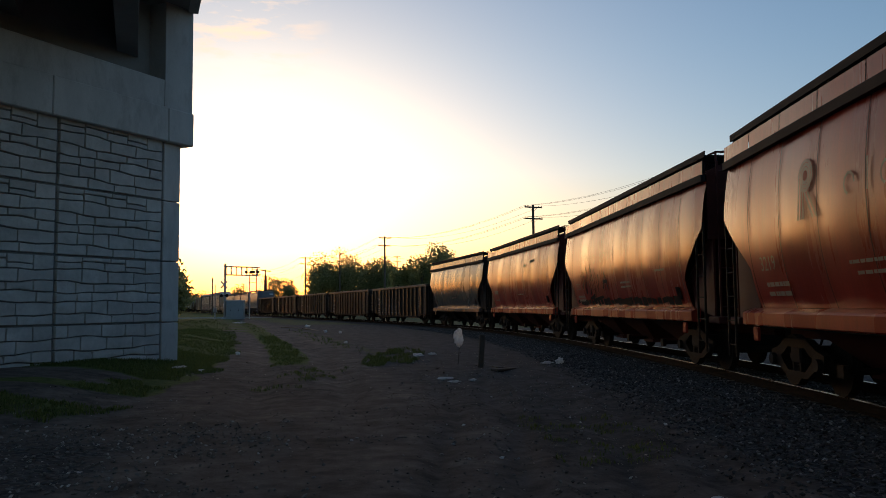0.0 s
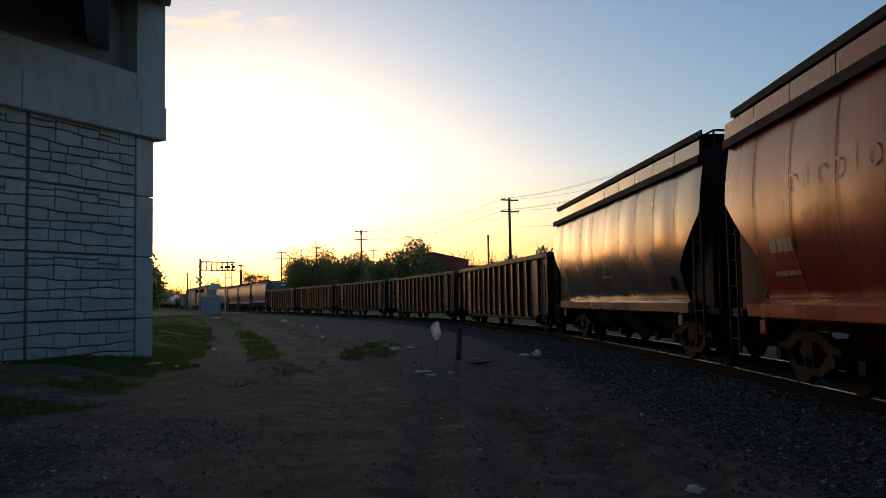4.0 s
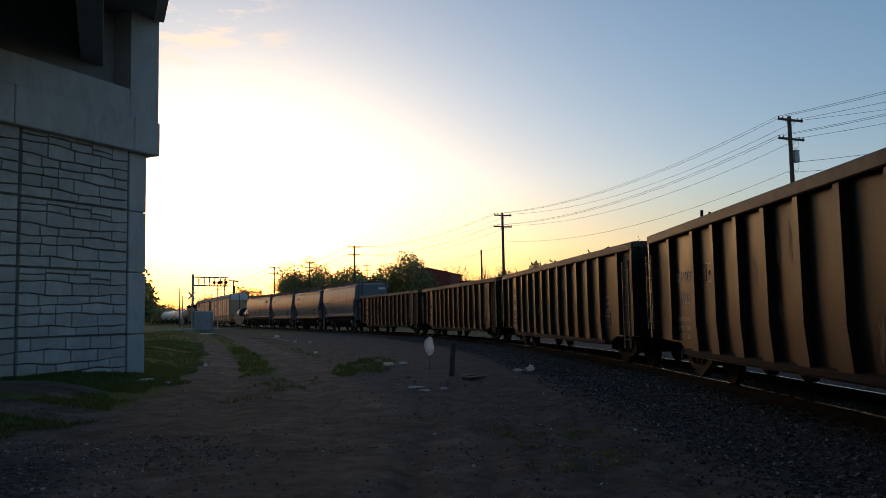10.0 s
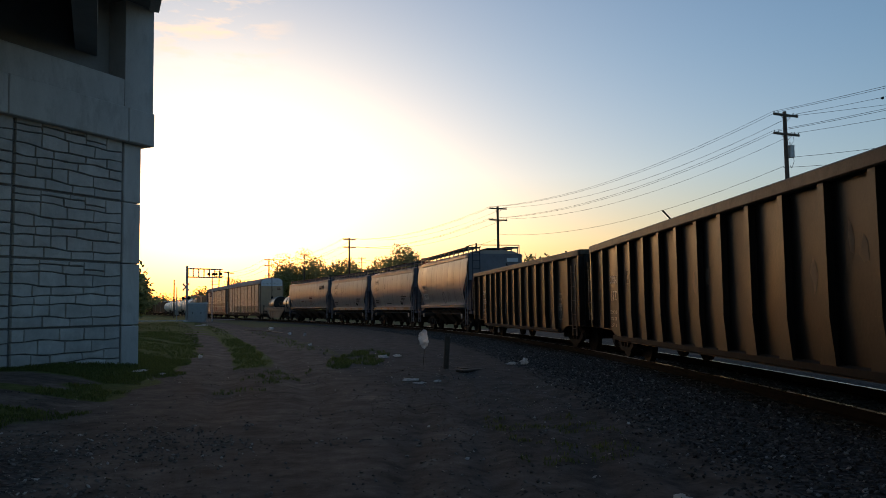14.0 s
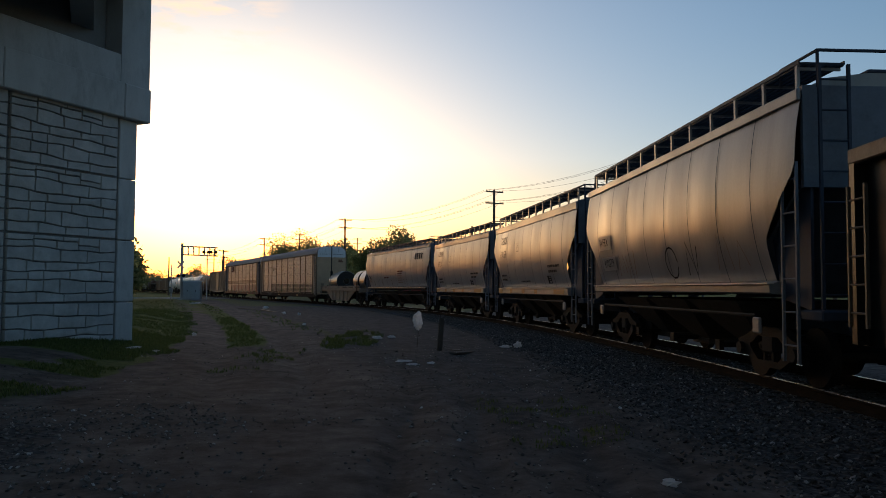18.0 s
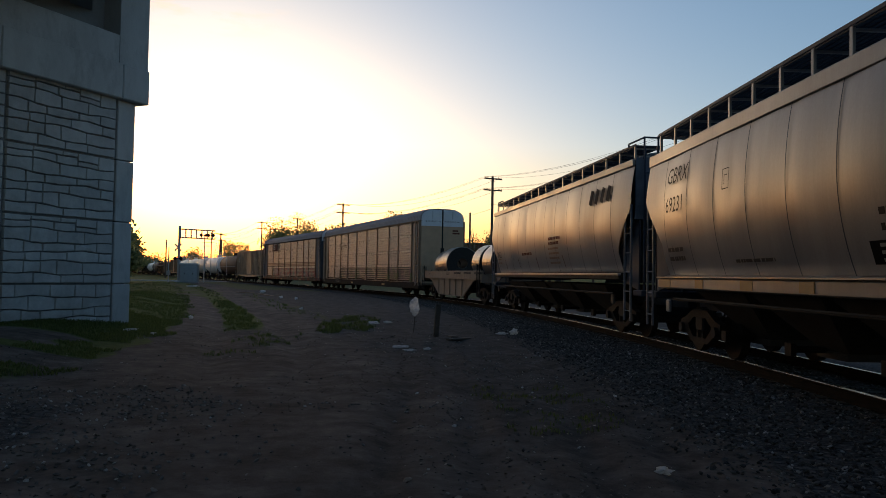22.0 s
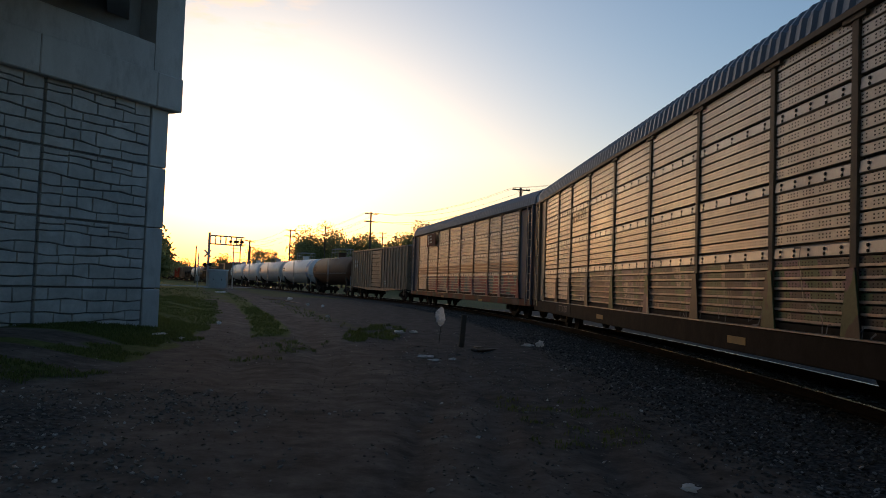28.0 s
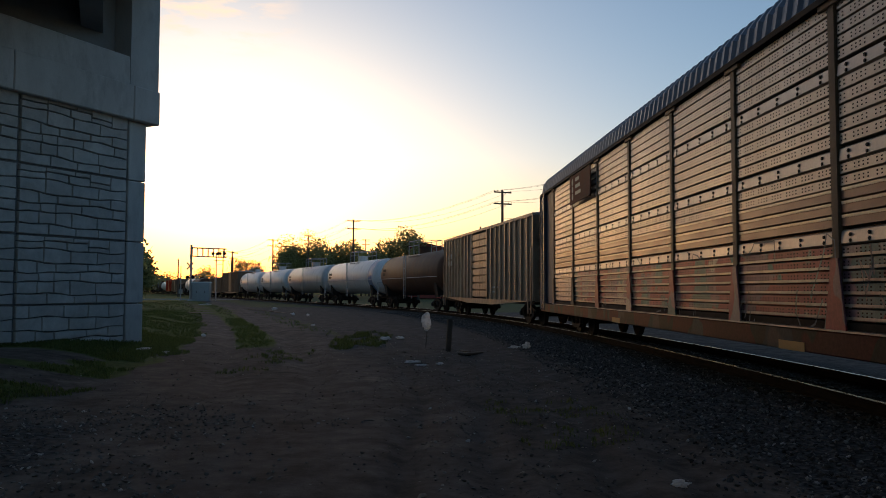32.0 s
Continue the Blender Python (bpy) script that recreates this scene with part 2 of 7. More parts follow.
PLASTIC = foliage("white_plastic_film", (0.80, 0.78, 0.75), (0.9, 0.88, 0.86))
RACK_STRIP = surface("worn_strip_edge", (0.46, 0.40, 0.33), 0.4, 0.2, 0.3, 3, 25, 0.03)
RACK_MAROON = surface("worn_maroon_panels", (0.13, 0.055, 0.04), 0.42, 0.2, 0.3, 1.5, 25, 0.05, (0.08, 0.032, 0.026), 0.45, (1, 1, 3))
RACK_TAG = surface("thin_grey_spray", (0.20, 0.185, 0.18), 0.7, 0, 0.3, 3, 25, 0.0)
BOX_WORN = surface("peeling_white_and_brown_boxcar_paint", (0.38, 0.27, 0.18), 0.5, 0, 0.3, 1.2, 25, 0.08, (0.085, 0.055, 0.038), 0.46, (1, 2.5, 0.3))
TANK_BLUE = surface("pale_blue_tank_band", (0.16, 0.26, 0.42), 0.45, 0, 0.1, 1, 25, 0.02)
PATCH_GLINT_WHITE = surface("white_patch_and_ledge_glint", (0.62, 0.60, 0.56), 0.36, 0, 0.1, 3, 25, 0.02, spec=0.36)

# ---------- mesh tools ----------
def mesh_ob(name, bm, mat, parent=None, label="", smooth=False):
    me = bpy.data.meshes.new(name)
    bm.normal_update()
    bm.to_mesh(me)
    bm.free()
    for mt in (mat if isinstance(mat, (list, tuple)) else [mat]):
        me.materials.append(mt)
    if smooth:
        for f in me.polygons:
            f.use_smooth = True
    ob = new(name, me)
    if parent:
        ob.parent = parent
    if label:
        ob["label"] = label
    return ob


def part(name, bm, mat, parent, label="", smooth=False):
    return mesh_ob(name, bm, mat, parent, label, smooth)


def thing(name, label, category, m=None, group="", kind=""):
    ob = new(name)
    ob.empty_display_size = 0.3
    if m is not None:
        ob.matrix_basis = m
    return tagged(ob, label, category, group, kind)


def B():
    return bmesh.new()


def box(bm, x0, x1, y0, y1, z0, z1, bevel=0.0, m=None):
    vs = [bm.verts.new((x, y, z)) for x in (x0, x1) for y in (y0, y1) for z in (z0, z1)]
    if m is not None:
        for v in vs:
            v.co = m @ v.co
    fs = [bm.faces.new([vs[i] for i in q]) for q in ((0, 1, 3, 2), (4, 6, 7, 5), (0, 4, 5, 1), (2, 3, 7, 6), (0, 2, 6, 4), (1, 5, 7, 3))]
    if bevel:
        bmesh.ops.bevel(bm, geom=list({e for f in fs for e in f.edges}), offset=bevel, segments=1, affect="EDGES")
    return bm


def rod(bm, a, b, r, seg=8, r2=None, caps=True):
    a, b = Vector(a), Vector(b)
    d = (b - a).normalized()
    u = d.orthogonal().normalized()
    w = d.cross(u)
    r2 = r if r2 is None else r2
    rings = []
    for p, q in ((a, r), (b, r2)):
        rings.append([bm.verts.new(p + (u * math.cos(k * math.tau / seg) + w * math.sin(k * math.tau / seg)) * q) for k in range(seg)])
    for k in range(seg):
        bm.faces.new((rings[0][k], rings[0][(k + 1) % seg], rings[1][(k + 1) % seg], rings[1][k]))
    if caps:
        bm.faces.new(rings[0][::-1])
        bm.faces.new(rings[1])
    return bm


def pipe(bm, pts, r, seg=6):
    for a, b in zip(pts, pts[1:]):
        rod(bm, a, b, r, seg)
    return bm


def prism(bm, outline, axis, a, b):
    """An outline of pairs, drawn out along an axis from a to b. x: pairs are (y, z); y: (x, z); z: (x, y)."""
    def at(p, t):
        return {"x": (t, p[0], p[1]), "y": (p[0], t, p[1]), "z": (p[0], p[1], t)}[axis]
    lo, hi = [bm.verts.new(at(p, a)) for p in outline], [bm.verts.new(at(p, b)) for p in outline]
    n = len(outline)
    for k in range(n):
        bm.faces.new((lo[k], lo[(k + 1) % n], hi[(k + 1) % n], hi[k]))
    bm.faces.new(lo[::-1])
    bm.faces.new(hi)
    return bm


def shell(bm, sections):
    """Skin over a row of equally long open outlines."""
    rows = [[bm.verts.new(p) for p in s] for s in sections]
    for a, b in zip(rows, rows[1:]):
        for k in range(len(a) - 1):
            bm.faces.new((a[k], a[k + 1], b[k + 1], b[k]))
    return bm


def text_bm(words, size, m, depth=0.004):
    """The built-in font as mesh faces, placed by m."""
    cu = bpy.data.curves.new("words", "FONT")
    cu.body, cu.size, cu.extrude, cu.resolution_u = words, size, 0.0, 2
    cu.align_x, cu.align_y = "CENTER", "CENTER"
    ob = bpy.data.objects.new("words", cu)
    scene.collection.objects.link(ob)
    bpy.context.view_layer.update()
    me = ob.evaluated_get(bpy.context.evaluated_depsgraph_get()).to_mesh()
    bm = bmesh.new()
    bm.from_mesh(me)
    bmesh.ops.transform(bm, matrix=m, verts=bm.verts)
    bpy.data.objects.remove(ob)
    return bm


# ---------- the line of the track ----------
RAIL = 0.08                    # height of the rail heads
SPEED = 7.92                   # metres a second
K_AT = [-60.0, -10.5, 5.3, 21.1, 42.2, 68.6, 116.0, 160.0, 210.0, 300.0, 900.0]
K_VAL = [0.0, 0.00530, 0.00618, 0.00622, 0.00677, 0.00116, -0.00035, -0.00025, 0.0004, 0.0002, 0.0]
STEP = 0.5
S_POS = np.arange(0, 900, STEP)


def lay(sign):
    k = np.interp(S_POS * sign, K_AT, K_VAL) * sign
    th = 0.01986 + np.concatenate([[0], np.cumsum((k[1:] + k[:-1]) / 2 * STEP)])
    mid = (th[1:] + th[:-1]) / 2
    x = 6.346 + np.concatenate([[0], np.cumsum(-np.sin(mid) * STEP * sign)])
    y = 12.66 + np.concatenate([[0], np.cumsum(np.cos(mid) * STEP * sign)])
    return x, y, th


AHEAD, BEHIND = lay(1), lay(-1)


def track(s, off=0.0):
    """Place on the track s metres along it, off metres to its right, and its heading (to the left of +y)."""
    t = AHEAD if s >= 0 else BEHIND
    x, y, h = (float(np.interp(abs(s), S_POS, c)) for c in t)
    return x + off * math.cos(h), y + off * math.sin(h), h

# ---------- ground ----------
def ground_mesh():
    xs = np.concatenate([np.linspace(-1500, -60, 24), np.linspace(-50, -14, 25), np.linspace(-13, -7.2, 30), np.linspace(-7, 6, 118), np.linspace(6.3, 9, 12), np.linspace(10, 60, 34), np.linspace(70, 1500, 24)])
    ys = np.concatenate([np.linspace(-600, -12, 16), np.linspace(-10, 3, 20), np.linspace(3.15, 16, 105), np.linspace(16.2, 40, 90), np.linspace(41, 130, 80), np.linspace(135, 260, 26), np.linspace(280, 3000, 30)])
    return xs, ys


LINE = [track(s) for s in np.arange(-40, 420, 2.0)]
LX, LY = np.array([p[0] for p in LINE]), np.array([p[1] for p in LINE])
LH = np.array([p[2] for p in LINE])


def beside(x, y):
    """Metres to the right of the track's centre line (left is negative)."""
    k = int(np.argmin((LX - x) ** 2 + (LY - y) ** 2))
    return (x - LX[k]) * math.cos(LH[k]) + (y - LY[k]) * math.sin(LH[k])


def smooth(a, b, v):
    t = min(1, max(0, (v - a) / (b - a)))
    return t * t * (3 - 2 * t)


# middle of the dirt road and its half width, by y
RD_Y = [-20, 3, 8, 12, 16, 20, 26, 33, 45, 58, 80, 101, 130]
RD_X = [-1.5, -1.5, -1.8, -2.5, -3.4, -4.4, -5.9, -8.0, -11.7, -15.7, -23.2, -30.7, -40.7]
RD_W = [4.2, 4.0, 3.6, 3.0, 2.6, 2.3, 2.1, 2.0, 2.0, 2.0, 2.0, 2.0, 2.0]
CIN_Y, CIN_X = [5, 8, 13, 20, 37, 59, 100], [1.6, 0.9, -0.5, -2.4, -6.6, -14.0, -28.0]     # where the cinders begin beside the road
WALL_C, WALL_A = Vector((-7.6, 20.5)), radians(25.5)     # far corner of the abutment, and its run to the right of +y


def furrows(x, y):
    """Depth (0 to 1) of the tyre tracks that curve off the road."""
    out = []
    for r in (-0.25, 0.55, 1.6, 2.3):
        bx = r - 0.012 * (y - 9.5) ** 2 + 0.08 * math.sin(y * 1.3 + r)
        out.append(math.exp(-(((x - bx) / 0.17) ** 2)) * smooth(4, 7, y) * smooth(17.5, 14, y))
    return out


def height(x, y):
    d = beside(x, y)
    z = 0.035 * noise.noise(Vector((x * 0.35, y * 0.35, 1))) + 0.012 * noise.noise(Vector((x * 1.3, y * 1.1, 4))) + 0.008 * noise.noise(Vector((x * 3.7, y * 3.1, 9)))
    rx, rw = float(np.interp(y, RD_Y, RD_X)), float(np.interp(y, RD_Y, RD_W))
    # wheel ruts
    for r in (-0.8, 0.8):
        z -= 0.075 * math.exp(-(((x - rx - r) / 0.3) ** 2)) * smooth(8, 14, y)
    # ruts that swing off towards the track
    for q in furrows(x, y):
        z -= 0.06 * q
    # bank beside the abutment
    u = (x - rx) + rw
    z += 0.32 * smooth(0.3, -2.2, u) * smooth(6, 14, y) * smooth(60, 40, y)
    # ballast shoulder
    if d > -5.5:
        z = z * smooth(-2.2, -4.6, d) + (-0.10) * (1 - smooth(-2.2, -4.6, d))
        z += 0.0 if d > -1.6 else -0.04 * smooth(-1.6, -2.6, d)
    if d > 2.0:
        z -= 0.3 * smooth(2.0, 4.0, d)
    return z


def worn(x, y):
    """Streaks where the turf is worn through, drawn out along the foot of the abutment."""
    return noise.noise(Vector((x * 0.3, y * 0.75, 91)))



def build_ground():
    xs, ys = ground_mesh()
    nx, ny = len(xs), len(ys)
    verts, grassy, stony, cinder_and_rut_shade = [], [], [], []
    for y in ys:
        for x in xs:
            near = -60 < x < 60 and -20 < y < 260
            d = beside(x, y) if near else 99.0
            z = height(x, y) if near else -0.3
            if x > 9 and near:
                z = min(z, -0.1)
            verts.append((x, y, z))
            rx, rw = float(np.interp(y, RD_Y, RD_X)), float(np.interp(y, RD_Y, RD_W))
            w = 0.5 * noise.noise(Vector((x * 0.8, y * 0.5, 7)))
            off = abs(x - rx) - rw + w + (0.2 if x < rx else -0.4)
            g = smooth(-0.2, 0.5, off)
            if x > rx:
                g *= 0.55 * smooth(0.9, 0.3, off) * smooth(19, 22, y + 3 * w) if y < 60 else 0.5 * smooth(60, 70, y)
            g = max(g, 0.95 * smooth(0.85, 0.35, abs(x - rx + 0.1) + 0.5 * abs(w)) * smooth(19, 23, y))
            if y < 14 and x < rx:
                g *= smooth(8.5, 14, y + 3 * w)
            if y < 18 and x < rx:
                g *= 0.2 + 0.8 * max(smooth(-0.12, 0.15, worn(x, y)), smooth(15.5, 18, y))
            s = smooth(-3.9, -3.1, d + 0.5 * w) * smooth(5, 3, d)
            s = max(s, 0.55 * smooth(-2.4, -4.0, x + w) * smooth(10.5, 8.5, y) * (1 - g))
            k = smooth(-0.3, 0.4, x - float(np.interp(y, CIN_Y, CIN_X)) + 0.9 * w) * smooth(5, 11, y + 3 * w) * (0.9 if d > -14 else 0.6)
            # tyre tracks take the dark colour too, standing in for shade in their relief
            k = max(k, 0.75 * max(furrows(x, y)), 0.4 * math.exp(-(((x - rx) / 0.4) ** 2)) * smooth(10, 17, y))
            if not near:
                g, s, k = 0.8, 0.0, 0.0
            cinder_and_rut_shade.append(k)
            grassy.append(g)
            stony.append(s)
    faces = [(j * nx + i, j * nx + i + 1, (j + 1) * nx + i + 1, (j + 1) * nx + i) for j in range(ny - 1) for i in range(nx - 1)]
    me = bpy.data.meshes.new("ground")
    me.from_pydata(verts, [], faces)
    for nm, vals in (("grassy", grassy), ("stony", stony), ("cinder_and_rut_shade", cinder_and_rut_shade)):
        at = me.attributes.new(nm, "FLOAT", "POINT")
        at.data.foreach_set("value", vals)
    for f in me.polygons:
        f.use_smooth = True
    m, n, l, p = nodes_of("bare_earth_and_turf")
    a, b = n.new("ShaderNodeAttribute"), n.new("ShaderNodeAttribute")
    a.attribute_name, b.attribute_name = "grassy", "stony"
    big = noise_tex(n, l, 0.5, 6, 0.65)
    mid = noise_tex(n, l, 4.0, 6, 0.7)
    fine = noise_tex(n, l, 28.0, 5, 0.7)
    vor = n.new("ShaderNodeTexVoronoi")
    vor.inputs["Scale"].default_value = 16.0
    tc = n.new("ShaderNodeTexCoord")
    l.new(tc.outputs["Object"], vor.inputs["Vector"])
    dirt = ramp(n, l, big.outputs[0], [(0.3, (0.158, 0.126, 0.106)), (0.55, (0.236, 0.187, 0.156)), (0.75, (0.330, 0.260, 0.216))])
    dirt = mix(n, l, 1.0, dirt, ramp(n, l, mid.outputs[0], [(0.3, grey(0.6)), (0.7, grey(1.0))]), "MULTIPLY")
    c3 = n.new("ShaderNodeAttribute")
    c3.attribute_name = "cinder_and_rut_shade"
    dirt = mix(n, l, c3.outputs["Fac"], dirt, ramp(n, l, mid.outputs[0], [(0.3, (0.046, 0.042, 0.040)), (0.7, (0.165, 0.147, 0.133))]))
    spots = noise_tex(n, l, 1.6, 5, 0.7)
    dirt = mix(n, l, 1.0, dirt, ramp(n, l, spots.outputs[0], [(0.35, grey(0.55)), (0.6, grey(1.0))]), "MULTIPLY")
    turf = ramp(n, l, mid.outputs[0], [(0.3, (0.075, 0.088, 0.027)), (0.7, (0.163, 0.175, 0.059))])
    # crushed stone darkens towards each cell's edge: gap shade put into the colour
    rock = mix(n, l, 1.0, ramp(n, l, vor.outputs["Color"], [(0.0, (0.058, 0.056, 0.055)), (1.0, (0.190, 0.181, 0.175))]), ramp(n, l, vor.outputs["Distance"], [(0.0, grey(1.0)), (0.9, grey(0.35))]), "MULTIPLY")
    ga = n.new("ShaderNodeMath")
    ga.operation = "MULTIPLY_ADD"
    l.new(mid.outputs[0], ga.inputs[0])
    ga.inputs[1].default_value = 0.7
    ga.inputs[2].default_value = -0.35
    gb = n.new("ShaderNodeMath")
    gb.use_clamp = True
    l.new(a.outputs["Fac"], gb.inputs[0])
    l.new(ga.outputs[0], gb.inputs[1])
    gm = ramp(n, l, gb.outputs[0], [(0.35, grey(0)), (0.6, grey(1))])
    sb = n.new("ShaderNodeMath")
    sb.use_clamp = True
    l.new(b.outputs["Fac"], sb.inputs[0])
    l.new(ga.outputs[0], sb.inputs[1])
    sm = ramp(n, l, sb.outputs[0], [(0.35, grey(0)), (0.6, grey(1))])
    col = mix(n, l, sm, mix(n, l, gm, dirt, turf), rock)
    l.new(col, p.inputs["Base Color"])
    p.inputs["Roughness"].default_value = 0.95
    p.inputs["Specular IOR Level"].default_value = 0.04
    bump = n.new("ShaderNodeBump")
    bump.inputs["Strength"].default_value, bump.inputs["Distance"].default_value = 0.8, 0.03
    crumb = mix(n, l, 0.5, fine.outputs[0], mid.outputs[0])
    hs = mix(n, l, sm, crumb, vor.outputs["Distance"])
    l.new(hs, bump.inputs["Height"])
    l.new(bump.outputs[0], p.inputs["Normal"])
    me.materials.append(m)
    return tagged(new("ground", me), "bare earth, turf and crushed stone beside the track", "ground", kind="structure")


build_ground()

# ---------- track ----------
def rails():
    tr = thing("railway_track", "curving railway track of rusty rails on timber ties in ballast", "railway track", kind="structure")
    for off, nm in ((-0.755, "rail"), (0.755, "rail")):
        foot, head = B(), B()
        sec_f = [(-0.075, -0.17), (-0.075, -0.155), (-0.012, -0.13), (-0.012, -0.05), (-0.036, -0.038), (-0.036, -0.006), (0.036, -0.006), (0.036, -0.038), (0.012, -0.05), (0.012, -0.13), (0.075, -0.155), (0.075, -0.17)]
        rows, tops = [], []
        for s in list(np.arange(-60, 120, 1.5)) + list(np.arange(120, 500, 8.0)):
            x, y, h = track(float(s), off)
            rows.append([(x + a * math.cos(h), y + a * math.sin(h), RAIL + b) for a, b in sec_f])
            tops.append([(x + a * math.cos(h), y + a * math.sin(h), RAIL + b) for a, b in ((-0.034, -0.006), (-0.03, 0.0), (0.03, 0.0), (0.034, -0.006))])
        shell(foot, rows)
        shell(head, [r[::-1] for r in tops])
        r = part(nm, foot, RAIL_SIDE, tr)
        part("rail_head", head, RAILHEAD, r)
    proto = None
    for k in range(230):
        x, y, h = track(-25 + k * 0.52)
        if proto is None:
            bm = B()
            box(bm, -1.3, 1.3, -0.11, 0.11, -0.36, -0.165, 0.012)
            proto = bm
            me = bpy.data.meshes.new("tie")
            bm.to_mesh(me)
            bm.free()
            me.materials.append(TIE)
        ob = new("tie", me)
        ob.parent = tr
        ob.matrix_basis = pose(x, y, RAIL, 0, 0, math.degrees(h) + random.uniform(-1, 1))


rails()


# ---------- abutment ----------
def along(u, v=0.0):
    """A point u metres back along the abutment's face from its far corner, v metres out from the face (towards the track)."""
    d = Vector((math.sin(WALL_A), math.cos(WALL_A)))
    n = Vector((math.cos(WALL_A), -math.sin(WALL_A)))
    return WALL_C - d * u + n * v


def wall_matrix():
    """Local axes: x back along the face, y out from it, z up."""
    p = along(0)
    d = -Vector((math.sin(WALL_A), math.cos(WALL_A), 0))
    n = Vector((math.cos(WALL_A), -math.sin(WALL_A), 0))
    return Matrix(((d.x, n.x, 0, p.x), (d.y, n.y, 0, p.y), (0, 0, 1, 0), (0, 0, 0, 1)))


def stone_courses(rng, w, h):
    """Broken courses of blocks in a panel w by h: lists of outlines (u, z) with wavering joints."""
    out = []
    bands = []
    z = 0.0
    while z < h - 0.001:
        step = rng.choice((0.13, 0.16, 0.19, 0.22, 0.28))
        if h - z - step < 0.14:
            step = h - z
        bands.append((z, z + step))
        z += step
    ph = rng.uniform(0, 6)

    def wave(k, u):
        if k == 0 or k == len(bands):
            return 0.0
        return 0.026 * math.sin(u * 1.9 + k * 1.7 + ph) + 0.018 * math.sin(u * 5.3 + k * 3.1)

    def cell(k, a, b, u, u1, f0, f1, w):
        def at(uu, f):
            lo, hi = a + wave(k, uu), b + wave(k + 1, uu)
            return lo + (hi - lo) * f
        l0, l1 = (0 if u < 0.001 else rng.uniform(-0.012, 0.012)), (0 if u1 > w - 0.001 else rng.uniform(-0.012, 0.012))
        um = (u + u1) / 2
        out.append([(u, at(u, f0)), (um, at(um, f0) + rng.uniform(-0.006, 0.006)), (u1, at(u1, f0)), (u1 + l1, at(u1, f1)), (um, at(um, f1) + rng.uniform(-0.006, 0.006)), (u + l0, at(u, f1))])
    for k, (a, b) in enumerate(bands):
        u = 0.0
        while u < w - 0.001:
            tall = b - a > 0.3
            full = not tall or rng.random() < 0.30
            step = (rng.uniform(0.32, 0.60) if tall else rng.uniform(0.38, 0.95)) if full else rng.uniform(0.55, 1.25)
            if w - u - step < 0.3:
                step = w - u
            u1 = u + step
            if full:
                cell(k, a, b, u, u1, 0, 1, w)
            else:
                f = rng.uniform(0.36, 0.64)
                for f0, f1 in ((0, f), (f, 1)):
                    if step > 0.8 and rng.random() < 0.6:
                        c = u + step * rng.uniform(0.34, 0.66)
                        cell(k, a, b, u, c, f0, f1, w)
                        cell(k, a, b, c, u1, f0, f1, w)
                    else:
                        cell(k, a, b, u, u1, f0, f1, w)
            u = u1
    return out


def stone_mesh(outline, gap, rng):
    """One cast block: its outline drawn in by the joint, standing proud of the backing with a rough face."""
    cu, cz = sum(p[0] for p in outline) / 6, sum(p[1] for p in outline) / 6

    def inset(d):
        r = []
        for u, z in outline:
            du, dz = u - cu, z - cz
            r.append((u - math.copysign(min(d, abs(du)), du) * (abs(du) > 0.05), z - math.copysign(min(d, abs(dz)), dz)))
        return r
    base, top = inset(gap), inset(gap + 0.010)
    d = [0.045 + rng.uniform(-0.006, 0.007) for _ in range(6)]
    bm = B()
    a = [bm.verts.new((u, -0.05, z)) for u, z in base]
    b = [bm.verts.new((u, 0.004 + 0.0 * k, z)) for k, (u, z) in enumerate(base)]
    c = [bm.verts.new((u, d[k] - 0.006, z)) for k, (u, z) in enumerate(top)]
    e = bm.verts.new((cu + rng.uniform(-0.05, 0.05), 0.044 + rng.uniform(-0.008, 0.010), cz))
    for k in range(6):
        j = (k + 1) % 6
        bm.faces.new((a[k], a[j], b[j], b[k]))
        bm.faces.new((b[k], b[j], c[j], c[k]))
        bm.faces.new((c[k], c[j], e))
    bmesh.ops.recalc_face_normals(bm, faces=bm.faces)
    return bm


